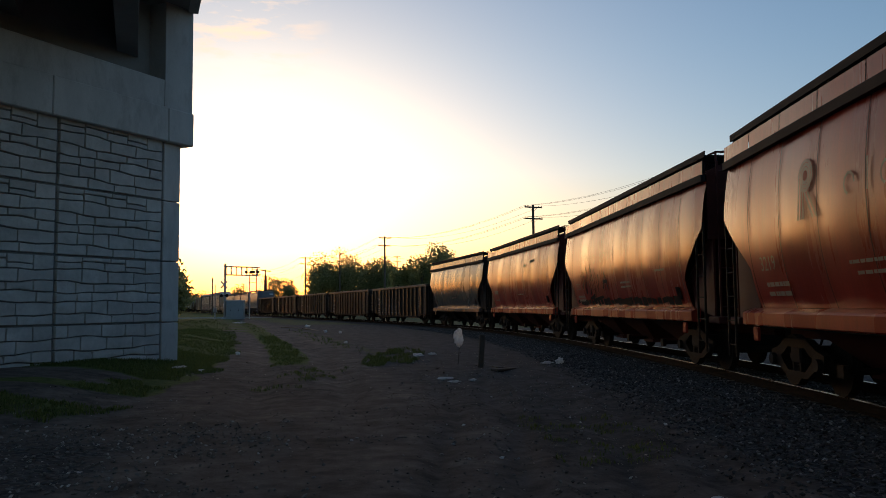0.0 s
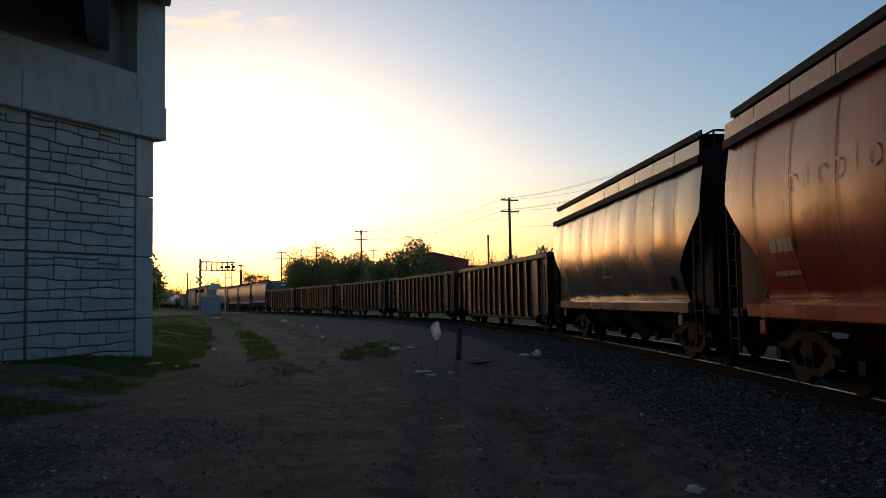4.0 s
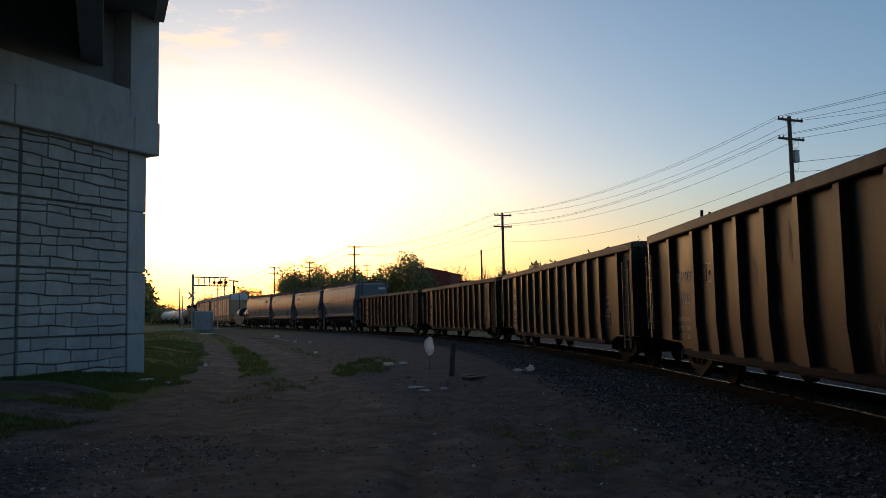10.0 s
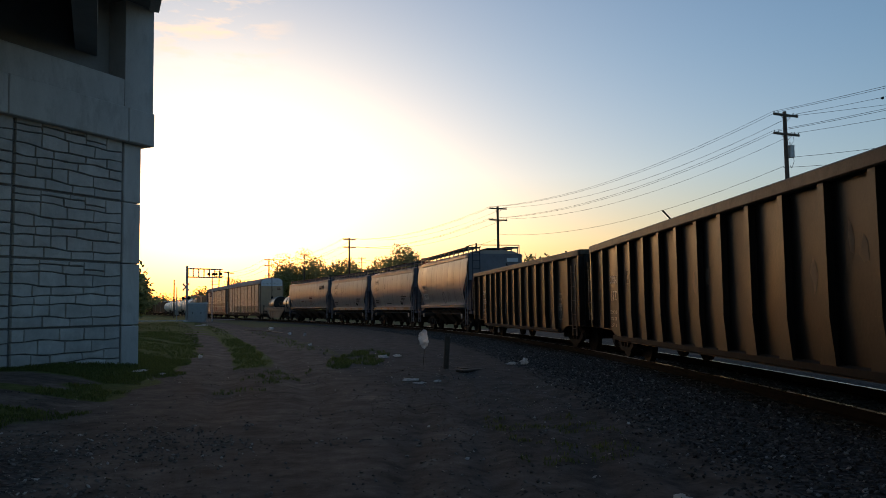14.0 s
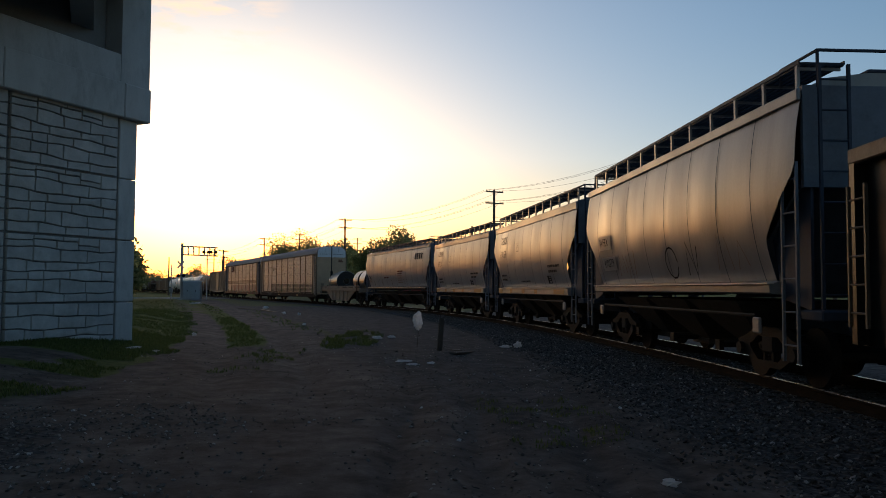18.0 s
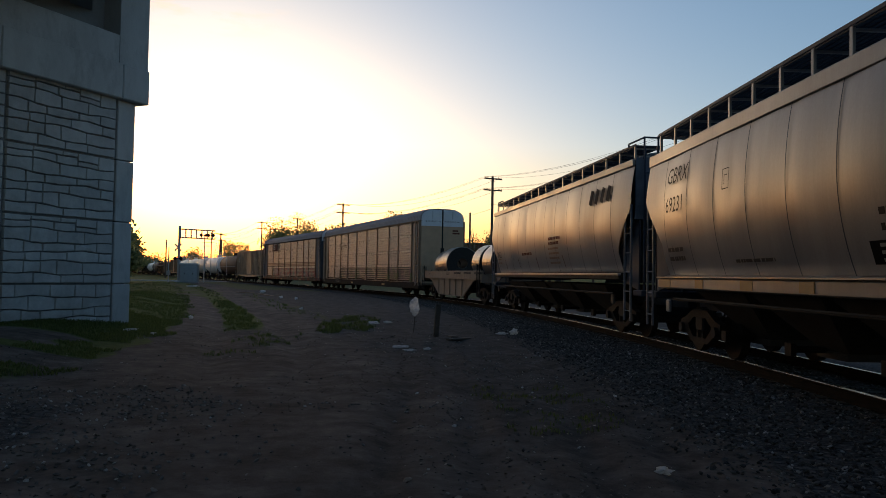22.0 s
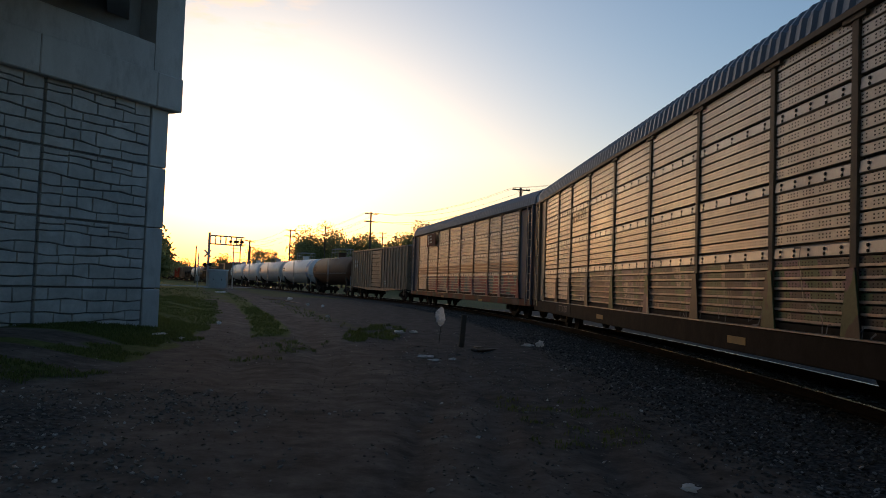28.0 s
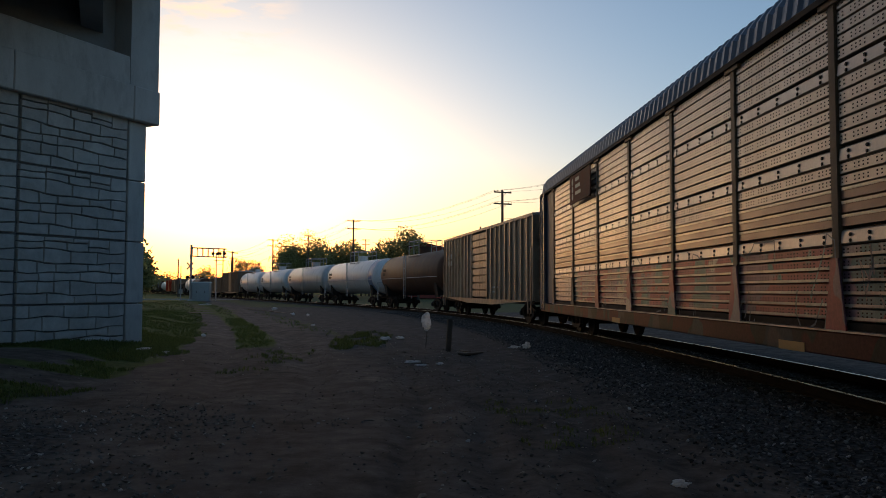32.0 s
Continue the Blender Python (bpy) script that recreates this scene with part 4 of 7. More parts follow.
def print_rows(car, half_len, rows, mat, z0=1.34, z1=3.95):
    bm = B()
    for a, z, w, h in rows:
        k = 0.0
        while k < w - 0.02:
            q = min(w - k, random.choice((0.09, 0.14, 0.2, 0.28)))
            vs = [bm.verts.new((-2, half_len - a - u, v)) for u, v in ((k, z), (k + q * 0.85, z), (k + q * 0.85, z + h), (k, z + h))]
            bm.faces.new(vs)
            k += q
    ob = part("small_print", wrap(bm, z0, z1), mat, car)
    ob["kind"] = "stuff"
    return ob


def red_hopper(front, length, number):
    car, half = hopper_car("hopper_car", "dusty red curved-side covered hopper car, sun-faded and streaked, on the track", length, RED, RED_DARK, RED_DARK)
    enroll(car, front, length, length - 4.4)
    return car, half


def gondola(front, length, words=True, variant=0):
    """A high-sided ribbed gondola."""
    car = thing("gondola_car", "dark rusty ribbed steel gondola car with worn top chord", "gondola car", group="freight cars")
    half = length / 2 - 0.71
    top, low, end_low = 3.02, 0.50, 0.80
    taper = 1.75
    for side in (-1, 1):
        bm = B()
        out = [(-half, end_low), (-half + taper, end_low - 0.05), (-half + taper + 0.7, low), (half - taper - 0.7, low), (half - taper, end_low - 0.05), (half, end_low), (half, top), (-half, top)]
        prism(bm, out, "x", side * 1.36, side * 1.40)
        part("side_sheet", bm, GONDOLA, car)
        bm = B()
        box(bm, side * 1.46 - 0.09, side * 1.46 + 0.09, -half - 0.02, half + 0.02, top - 0.13, top + 0.06, 0.02)
        part("top_chord", bm, GONDOLA_RIM, car)
        bm = B()
        prism(bm, [(side * 1.40, low + 0.02), (side * 1.52, low + 0.05), (side * 1.52, low + 0.14), (side * 1.40, low + 0.16)], "y", -half + taper + 0.6, half - taper - 0.6)
        part("side_sill", bm, GOND_SILL, car)
        for y in [-7.1] + [-5.55 + k * 1.11 for k in range(11)] + [7.1]:
            inner = abs(y) < half - taper - 0.3
            z0 = low + 0.1 if inner else end_low
            bm = B()
            xo = side * 1.405
            xa, xb = side * 1.51, side * 1.47
            # ribs that taper in at the foot
            pts = [(xo, z0), (xb if inner else xa, z0), (xa, z0 + 0.45), (xa, top - 0.08), (xo, top - 0.08)]
            prism(bm, pts, "y", y - 0.075, y + 0.075)
            if inner:
                prism(bm, [(y - 0.076, 1.25), (y + 0.076, 1.25), (y + 0.20, z0 + 0.02), (y - 0.20, z0 + 0.02)], "x", side * 1.475, side * 1.515)
            part("side_post", bm, GONDOLA, car)
        for y in (-half + 0.06, half - 0.06):
            bm = B()
            box(bm, min(side * 1.40, side * 1.54), max(side * 1.40, side * 1.54), y - 0.06, y + 0.06, end_low, top - 0.08)
            part("corner_post", bm, GONDOLA, car)
    for way in (-1, 1):
        bm = B()
        box(bm, -1.36, 1.36, way * half - 0.05, way * half + 0.05, end_low, top)
        part("end_sheet", bm, GONDOLA, car)
        for z in (1.35, 1.9, 2.45):
            bm = B()
            box(bm, -1.36, 1.36, way * (half + 0.08) - 0.03, way * (half + 0.08) + 0.03, z, z + 0.14)
            part("end_rib", bm, GONDOLA, car)
        bm = B()
        box(bm, -1.5, 1.5, way * half - 0.1, way * half + 0.1, top - 0.07, top + 0.065)
        part("end_chord", bm, GONDOLA_RIM, car)
        for side in (-1, 1):
            ladder(car, side * 1.6, way * (half - 0.1), way * (half - 0.5), 0.5 if way < 0 else 1.0, 2.62 if side < 0 else 2.4, GONDOLA_RIM, 5)
        end_ladder(car, way * (half + 0.14), -1.25, -0.85, 0.9, 2.7, BLACK, 5)
        bm = B()
        box(bm, -1.4, 1.4, way * (half - 0.2) - 0.25, way * (half - 0.2) + 0.25, 0.78, 0.98)
        part("bolster", bm, BLACK, car)
        coupler(car, way * (length / 2 - 0.02), -way)
        truck(way * (length / 2 - 2.6), car, RUST)
    bm = B()
    box(bm, -1.35, 1.35, -half, half, 0.84, 0.92)
    box(bm, -1.3, 1.3, -half + 2.9, half - 2.9, 0.5, 0.6)
    box(bm, -0.25, 0.25, -half, half, 0.5, 0.84)
    part("floor", bm, BLACK, car)
    # scrap load showing just over the rim
    rng = random.Random(variant + 5)
    bm = B()
    m, q = 40, 7
    grid = [[bm.verts.new((-1.34 + 2.68 * j / q, -half + 0.1 + (2 * half - 0.2) * i / m, top - 0.22 + rng.uniform(-0.12, 0.22) * (1 if 0 < j < q else 0.3))) for j in range(q + 1)] for i in range(m + 1)]
    for i in range(m):
        for j in range(q):
            bm.faces.new((grid[i][j], grid[i + 1][j], grid[i + 1][j + 1], grid[i][j + 1]))
    part("scrap_load", bm, RUST, car)
    bm = B()
    for k in range(9):
        y, x = rng.uniform(-half + 1, half - 1), rng.uniform(-1.2, 1.0)
        d = Vector((rng.uniform(-0.4, 0.4), rng.uniform(-0.5, 0.5), rng.uniform(0.15, 0.45)))
        a = Vector((x, y, top - 0.1))
        rod(bm, a, a + d, rng.uniform(0.012, 0.035), 5)
    if variant in (1, 2):
        for k in range(26):
            y, x = rng.uniform(-half + 0.5, half - 0.5), rng.uniform(-1.25, -0.5)
            w = rng.uniform(0.08, 0.24)
            box(bm, -w, w, -0.02, 0.02, -0.09, rng.uniform(0.06, 0.15), 0, pose(x, y, top + 0.02, rng.uniform(-50, 50), rng.uniform(-40, 40), rng.uniform(0, 180)))
    part("scrap_pieces", bm, RUST, car)
    if variant == 2:
        bm = B()
        pipe(bm, [(-1.0, half - 0.9, top - 0.1), (-1.0, half - 0.6, top + 0.20), (-1.0, half - 0.3, top + 0.36), (-1.0, half, top + 0.42)], 0.008, 5)
        part("bent_wire", bm, BLACK, car)
    L2 = length / 2
    if words:
        side_words(car, "OMNX", 0.30, L2 - 2.85, 2.05, -1.408, WHITE_PAINT)
        side_words(car, words, 0.36, L2 - 2.85, 1.63, -1.408, WHITE_PAINT)
        for k, w in enumerate(("LD LMT 215600", "LT WT   70400", "CU FT     3267")):
            side_words(car, w, 0.12, L2 - 2.8, 1.22 - k * 0.17, -1.408, WHITE_PAINT)
    else:
        bars(car, [(L2 - 2.75, 1.9, 0.8, 0.28), (L2 - 2.75, 1.5, 0.8, 0.28), (L2 - 2.75, 1.2, 0.8, 0.09), (L2 - 2.75, 1.04, 0.8, 0.09)], -1.408, WHITE_PAINT)
    for k in range(4):
        bars(car, [(-L2 + 3.2, 1.75 - 0.17 * k, 0.32, 0.07)], -1.408, FAINT)
    bm = B()
    a0 = -L2 + 2.85
    for a, b, c, d in ((a0, a0 + 0.03, 0.95, 1.4), (a0 + 0.4, a0 + 0.43, 0.95, 1.4), (a0 + 0.03, a0 + 0.4, 0.95, 0.98), (a0 + 0.03, a0 + 0.4, 1.37, 1.4), (a0 + 0.2, a0 + 0.22, 0.98, 1.37)):
        box(bm, -1.412, -1.402, a, b, c, d)
    part("stencil_frame", bm, FAINT, car)
    if variant in (2, 4):
        rg = random.Random(variant)
        for q in range(3):
            y0 = L2 - 4.4 - q * 1.19
            pts = [(y0 - 0.1 - 0.12 * k, 1.2 + 0.4 * ((k + q) % 2) + rg.uniform(-0.2, 0.3)) for k in range(6)]
            part("sprayed_tag", blob_bm([pts], -1.406, 0.022), SPRAY_PALE, car)
    if variant == 0:
        # pale outlined letters with dull red-brown fill, one or two to a bay
        rt = random.Random(31)
        for q in range(6):
            y0 = 5.05 - 1.11 * q
            w, zt = 0.27, 2.02 + rt.uniform(-0.12, 0.16)
            bm = B()
            fill = [(y0 + w, 0.72), (y0 + w * 0.8, 1.3), (y0 + w * 0.9, zt - 0.1), (y0 + 0.05, zt), (y0 - w * 0.9, zt - 0.14), (y0 - w * 0.7, 1.25), (y0 - w, 0.72)]
            bm.faces.new([bm.verts.new((-1.404, *p)) for p in fill])
            part("sprayed_tag", bm, SPRAY_FILL, car)
            zm = (zt + 1.2) / 2 + rt.uniform(-0.08, 0.08)
            ph, sq = rt.uniform(0, 6), rt.uniform(0.55, 1.0)
            loop = [(y0 + rt.uniform(-0.02, 0.02) + w * sq * math.cos(a) * (1 + 0.3 * math.sin(2 * a + ph)), zm + (zt - 1.2) / 2 * math.sin(a) * (1 + 0.2 * math.cos(3 * a + ph))) for a in [k * math.tau / 18 + q for k in range(rt.choice((11, 13, 16)))]]
            part("sprayed_tag", blob_bm([loop], -1.4065, 0.028), SPRAY_PALE, car)
            side = [(y0 + w * (1.05 + 0.12 * math.sin(k * 1.3 + ph)), zt - 0.14 * k) for k in range(9)]
            part("sprayed_tag", blob_bm([side], -1.4070, 0.022), SPRAY_PALE, car)
            foot = [(y0 + 0.34 - 0.05 * k, 0.80 + 0.10 * abs(math.sin(k * 0.75 + ph)) + rt.uniform(-0.03, 0.05)) for k in range(14)]
            part("sprayed_tag", blob_bm([foot], -1.4075, 0.05), SPRAY_PALE, car)
            mid = [(y0 + 0.16 - 0.06 * k + rt.uniform(-0.05, 0.05), 1.02 + 0.13 * k + rt.uniform(-0.12, 0.12)) for k in range(6)]
            part("sprayed_tag", blob_bm([mid], -1.4085, 0.024), SPRAY_PALE, car)
    bm = B()
    for a, b, c, d in ((4.8, 4.82, 1.9, 2.25), (5.08, 5.1, 1.9, 2.25), (4.82, 5.08, 1.9, 1.92), (4.82, 5.08, 2.23, 2.25), (4.9, 5.0, 2.02, 2.12)):
        box(bm, -1.412, -1.402, a, b, c, d)
    part("stencil_frame", bm, FAINT, car)
    # worn bright patches
    rg = random.Random(40 + variant)
    for q in range(7):
        y = -5.55 + 1.11 * rg.randrange(10) + rg.uniform(0.2, 0.9)
        bm = B()
        n, z = 9, rg.uniform(0.9, 2.3)
        vs = [bm.verts.new((-1.404, y + math.cos(a * math.tau / n) * rg.uniform(0.03, 0.12), z + math.sin(a * math.tau / n) * rg.uniform(0.08, 0.35))) for a in range(n)]
        bm.faces.new(vs[::-1])
        part("scuffed_patch", bm, GONDOLA_RIM, car)
    enroll(car, front, length, length - 4.4)
    return car


def corrugated(bm, x, y0, y1, z0, z1, ribs, depth=0.045, side=-1):
    """A sheet of lapped strips, each leaning out towards its foot."""
    prof = []
    h = (z1 - z0) / ribs
    for k in range(ribs):
        z = z0 + k * h
        prof += [(-0.08, z), (-0.08, z + h * 0.11), (0.022, z + h * 0.17), (0.018, z + h * 0.97)]
    prof.append((-0.09, z1))
    rows = [[(x + side * d, y, z) for y in (y0, y1)] for d, z in prof]
    return shell(bm, rows if side < 0 else [r[::-1] for r in rows])


def slots(bm, x, y0, y1, z0, z1, ribs, depth, per=2):
    """Rows of small dark piercings on the strips."""
    h = (z1 - z0) / ribs
    n = max(4, int((y1 - y0) / 0.085))
    for k in range(ribs):
        for q in range(per):
            f = 0.44 + 0.28 * q
            z = z0 + h * (k + f)
            xx = x - 0.0235
            for j in range(n):
                if j % 5 == 4:
                    continue
                y = y0 + (j + 0.5) * (y1 - y0) / n
                vs = [bm.verts.new((xx, y + a * 0.016, z + b * 0.010)) for a, b in ((-1.0, -0.9), (-1.0, 0.9), (1.0, 0.9), (1.0, -0.9))]
                bm.faces.new(vs)


def sprayed(name, base, colours, seed, metal=0.2, spec=0.4):
    """Old paint with patches of spray paint over it."""
    m, n, l, p = nodes_of(name)
    col = None
    for k, c in enumerate(colours):
        t = noise_tex(n, l, 0.55 + 0.2 * k, 2, 0.5, (1, 1, 0.8))
        mp = n.new("ShaderNodeMapping")
        mp.inputs["Location"].default_value = (seed + 7.3 * k, 3.1 * k, seed * 2.0)
        l.new(t.inputs["Vector"].links[0].from_socket, mp.inputs["Vector"])
        l.new(mp.outputs[0], t.inputs["Vector"])
        f = ramp(n, l, t.outputs[0], [(0.47 + 0.012 * k, grey(0)), (0.485 + 0.012 * k, grey(0.9))])
        col = mix(n, l, f, base if col is None else col, c)
    g = noise_tex(n, l, 20, 4, 0.7)
    col = mix(n, l, 1.0, col, ramp(n, l, g.outputs[0], [(0.3, grey(0.6)), (0.7, grey(1.0))]), "MULTIPLY")
    l.new(col, p.inputs["Base Color"])
    p.inputs["Roughness"].default_value = 0.5
    p.inputs["Specular IOR Level"].default_value = spec
    p.inputs["Metallic"].default_value = metal
    return m


TAG_A = sprayed("sprayed_grey_green_panels", (0.48, 0.41, 0.325), [(0.20, 0.185, 0.175), (0.13, 0.075, 0.13), (0.045, 0.11, 0.04), (0.045, 0.038, 0.04)], 3)
TAG_B = sprayed("sprayed_red_teal_panels", (0.48, 0.41, 0.34), [(0.24, 0.20, 0.22), (0.05, 0.15, 0.16), (0.25, 0.13, 0.17), (0.32, 0.05, 0.055)], 9)
SILL_TAG = sprayed("grey_sill_with_red_and_blue_spray", (0.085, 0.083, 0.082), [(0.045, 0.06, 0.07), (0.05, 0.042, 0.036), (0.11, 0.03, 0.03)], 21, 0.0, 0.06)


def auto_rack(front, length, label, bands=False, roof_grey=True):
    """An enclosed car carrier with pierced side screens, posts with wide heads and flared feet, and a ribbed roof."""
    car = thing("auto_rack_car", label, "auto rack car", group="freight cars")
    L2 = length / 2
    half = L2 - 0.42
    z1, peak = 4.88, 5.74
    w = 1.50
    ys = [-11.7, -8.9, -6.8, -3.9, -0.98, 1.95, 5.0, 8.15, 11.3] if bands else [-12.45, -9.5, -7.3, -4.25, -1.28, 1.8, 4.7, 7.3, 9.5, 12.2]
    tag = TAG_B if bands else TAG_A
    tiers = [(1.06, 1.94, 6, "low"), (2.14, 2.62, 3, "mid"), (2.62, 2.91, 2, "up"), (3.11, 3.92, 5, "up"), (4.12, z1, 5, "up")]
    for side in (-1, 1):
        for k in range(len(ys) - 1):
            a, b = ys[k] + 0.09, ys[k + 1] - 0.09
            sprayed_bay = ys[k] < 6.0
            for lo, hi, ribs, zone in tiers:
                bm = B()
                corrugated(bm, side * w, a, b, lo, hi, ribs, 0.05, side)
                mat = RACK
                if zone == "low":
                    mat = tag if sprayed_bay else RACK
                elif zone == "mid" and bands:
                    mat = RACK_MAROON
                pan = part("screen_panel", bm, mat, car)
                if (zone == "low" and sprayed_bay) or (zone == "mid" and bands):
                    h = (hi - lo) / ribs
                    for q in range(ribs):
                        bm = B()
                        zz = lo + h * (q + (0.14 if zone == "low" else 0.80))
                        xx = side * (w + 0.030)
                        box(bm, min(xx, xx - side * 0.01), max(xx, xx - side * 0.01), a + 0.02, b - 0.02, zz, zz + 0.035)
                        part("pale_strip", bm, RACK_STRIP, pan)
                if side < 0 and not (zone == "mid" and bands):
                    bm = B()
                    slots(bm, side * w, a, b, lo, hi, ribs, 0.05)
                    ob = part("piercing", bm, BLACK, pan)
                    ob["kind"] = "stuff"
            for lo in (1.95, 2.92, 3.93):
                bm = B()
                x0, x1 = side * (w - 0.01), side * (w + 0.034)
                prism(bm, [(x0, lo), (x1, lo + 0.02), (x1 - side * 0.012, lo + 0.16), (x0, lo + 0.18)], "y", a, b)
                pl = part("splice_plate", bm, RACK, car)
                if side < 0:
                    bm = B()
                    for q in range(5):
                        for zz in (lo + 0.045, lo + 0.115):
                            y = a + 0.2 + q * (b - a - 0.4) / 4
                            rod(bm, (x1 + side * 0.008, y, zz), (x1 - side * 0.02, y, zz), 0.022, 6)
                    ob = part("bolt", bm, BLACK, pl)
                    ob["kind"] = "stuff"
            bm = B()
            box(bm, min(side * w, side * (w + 0.02)), max(side * w, side * (w + 0.02)), a, b, 0.96, 1.05)
            part("kick_panel", bm, RACK_SILL, car)
        for k, y in enumerate(ys):
            bm = B()
            xa, xb = side * (w - 0.05), side * (w + 0.05)
            box(bm, min(xa, xb), max(xa, xb), y - 0.07, y + 0.07, 0.95, z1 + 0.02)
            box(bm, min(xa, side * (w + 0.07)), max(xa, side * (w + 0.07)), y - 0.26, y + 0.26, z1 - 0.05, z1 + 0.10)
            ps = part("side_post", bm, RACK_POST, car)
            bm = B()
            prism(bm, [(y - 0.08, 1.8), (y + 0.08, 1.8), (y + 0.22, 0.99), (y + 0.22, 0.94), (y - 0.22, 0.94), (y - 0.22, 0.99)], "x", side * (w + 0.052), side * (w + 0.075))
            part("post_foot", bm, tag if y < 7.0 else RACK_POST, ps)
        bm = B()
        box(bm, min(side * (w - 0.06), side * (w + 0.1)), max(side * (w - 0.06), side * (w + 0.1)), -half, half, z1 + 0.02, z1 + 0.10)
        part("top_rail", bm, RACK_POST if not bands else BLACK, car)
        bm = B()
        box(bm, min(side * 1.38, side * (w + 0.09)), max(side * 1.38, side * (w + 0.09)), -half, half, 0.52 if not bands else 0.64, 0.93, 0.015)
        part("side_sill", bm, SILL_TAG if bands else RACK_SILL, car)
        bm = B()
        box(bm, min(side * 1.45, side * (w + 0.105)), max(side * 1.45, side * (w + 0.105)), ys[0], ys[-1], 0.934, 0.955)
        part("sill_lip", bm, RACK_STRIP, car)
        for k in range(2):
            bm = B()
            y = ys[2 + 3 * k] + 0.7
            box(bm, min(side * (w + 0.092), side * (w + 0.098)), max(side * (w + 0.092), side * (w + 0.098)), y, y + 0.7, 0.64, 0.76)
            part("reflector", bm, YELLOW, car)
    # pale sprayed outlines over the foot of the near side
    rg = random.Random(77 if bands else 55)
    for k in range(0, 6):
        for q in range(3):
            y = ys[k] + 0.4 + q * 0.9
            z = rg.uniform(1.1, 1.5)
            pts = []
            for a in range(9):
                y += rg.uniform(-0.12, 0.28)
                z = min(2.1, max(0.72, z + rg.uniform(-0.45, 0.45)))
                pts.append((y, z))
            part("sprayed_tag", blob_bm([pts], -(w + 0.066), 0.03), RACK_TAG, car)
    # roof
    sec = [(-w - 0.02, z1 + 0.10), (-w + 0.03, z1 + 0.42), (-1.32, z1 + 0.62), (-0.95, peak - 0.05), (-0.5, peak), (0.5, peak), (0.95, peak - 0.05), (1.32, z1 + 0.62), (w - 0.03, z1 + 0.42), (w + 0.02, z1 + 0.10)]
    bm = B()
    n = 360
    rows = []
    for k in range(n + 1):
        y = -half + 2 * half * k / n
        d = 0.035 if k % 4 in (1, 2) else 0.0
        rows.append([(x * (1 + d * 0.7), y, z + d) for x, z in sec])
    shell(bm, rows)
    part("roof", bm, RACK_ROOF, car)
    endc = RACK_END if roof_grey else SLATE_DARK
    for way in (-1, 1):
        full = [(-w + 0.04, 0.75), (-w + 0.04, z1 + 0.1), (-1.44, z1 + 0.40), (-1.3, z1 + 0.60), (-0.9, peak - 0.04), (0.9, peak - 0.04), (1.3, z1 + 0.60), (1.44, z1 + 0.40), (w - 0.04, z1 + 0.1), (w - 0.04, 0.75)]
        split = 4.62
        yy = way * (half - 0.02)
        for s in (-1, 1):
            bm = B()
            prism(bm, [(s * 0.052, 0.75), (s * 0.052, split), (s * (w - 0.04), split), (s * (w - 0.04), 0.75)], "y", yy - 0.05, yy + 0.05)
            part("end_door", bm, endc, car)
        bm = B()
        prism(bm, [(-w + 0.04, split + 0.004)] + full[1:-1] + [(w - 0.04, split + 0.004)], "y", yy - 0.05, yy + 0.05)
        part("end_cap", bm, RACK_WHITE, car)
        bm = B()
        box(bm, -0.05, 0.05, yy + way * 0.03 - 0.03, yy + way * 0.03 + 0.05, 0.8, peak - 0.05)
        part("door_post", bm, BLACK, car)
        for x in (-0.7, 0.7):
            bm = B()
            box(bm, x - 0.02, x + 0.02, yy + way * 0.06 - 0.015, yy + way * 0.06 + 0.015, 5.1, 5.6)
            part("cap_hinge", bm, GALV, car)
        bm = B()
        box(bm, -0.12, 0.12, yy + way * 0.07 - 0.04, yy + way * 0.07 + 0.04, 2.6, 3.2, 0.02)
        part("latch", bm, BLACK, car)
        if way < 0:
            for x in (-0.66, 0.66):
                m = Matrix.Translation((x, yy - 0.054, 4.93)) @ Matrix.Rotation(math.pi / 2, 4, "X")
                part("lettering", text_bm("EXCESS HEIGHT CAR", 0.115, m), DARK_LETTER, car)
            bm = B()
            for q, zz in enumerate((4.3, 4.13)):
                box(bm, 0.7, 1.1 + 0.1 * q, yy - 0.056, yy - 0.052, zz, zz + 0.1)
            part("small_print", bm, MAROON, car)
        for side in (-1, 1):
            x = side * (w + 0.06)
            y0, y1 = sorted((way * half, ys[0] if way < 0 else ys[-1]))
            bm = B()
            box(bm, min(side * (w - 0.03), side * w), max(side * (w - 0.03), side * w), y0, y1, 0.95, z1)
            part("end_bay_sheet", bm, endc, car)
            bm = B()
            yc = way * (half - 0.75)
            box(bm, x - 0.05, x + 0.05, yc - 0.08, yc + 0.08, 0.7, z1 + 0.1)
            part("corner_post", bm, RACK_POST if roof_grey else SLATE_DARK, car)
            bm = B()
            box(bm, x - 0.06, x + 0.03, way * (half - 0.05) - 0.06, way * (half - 0.05) + 0.06, 0.7, z1 + 0.05)
            part("corner_post", bm, RACK_POST if roof_grey else SLATE_DARK, car)
            ladder(car, side * (w + 0.08), way * (half - 0.18), way * (half - 0.6), 0.75, z1 - 0.1, RACK, 11)
        bm = B()
        box(bm, -1.45, 1.45, way * (half + 0.12) - 0.2, way * (half + 0.12) + 0.2, 0.78, 0.9)
        part("end_sill", bm, RACK_POST if roof_grey else BLACK, car)
        coupler(car, way * (L2 - 0.02), -way)
        truck(way * (L2 - 4.2), car, RUST)
    bm = B()
    box(bm, -1.4, 1.4, -half, half, 0.96, 1.0)
    box(bm, -1.4, 1.4, -half + 0.1, half - 0.1, 2.9, 2.96)
    box(bm, -0.3, 0.3, -half, half, 0.55, 0.96)
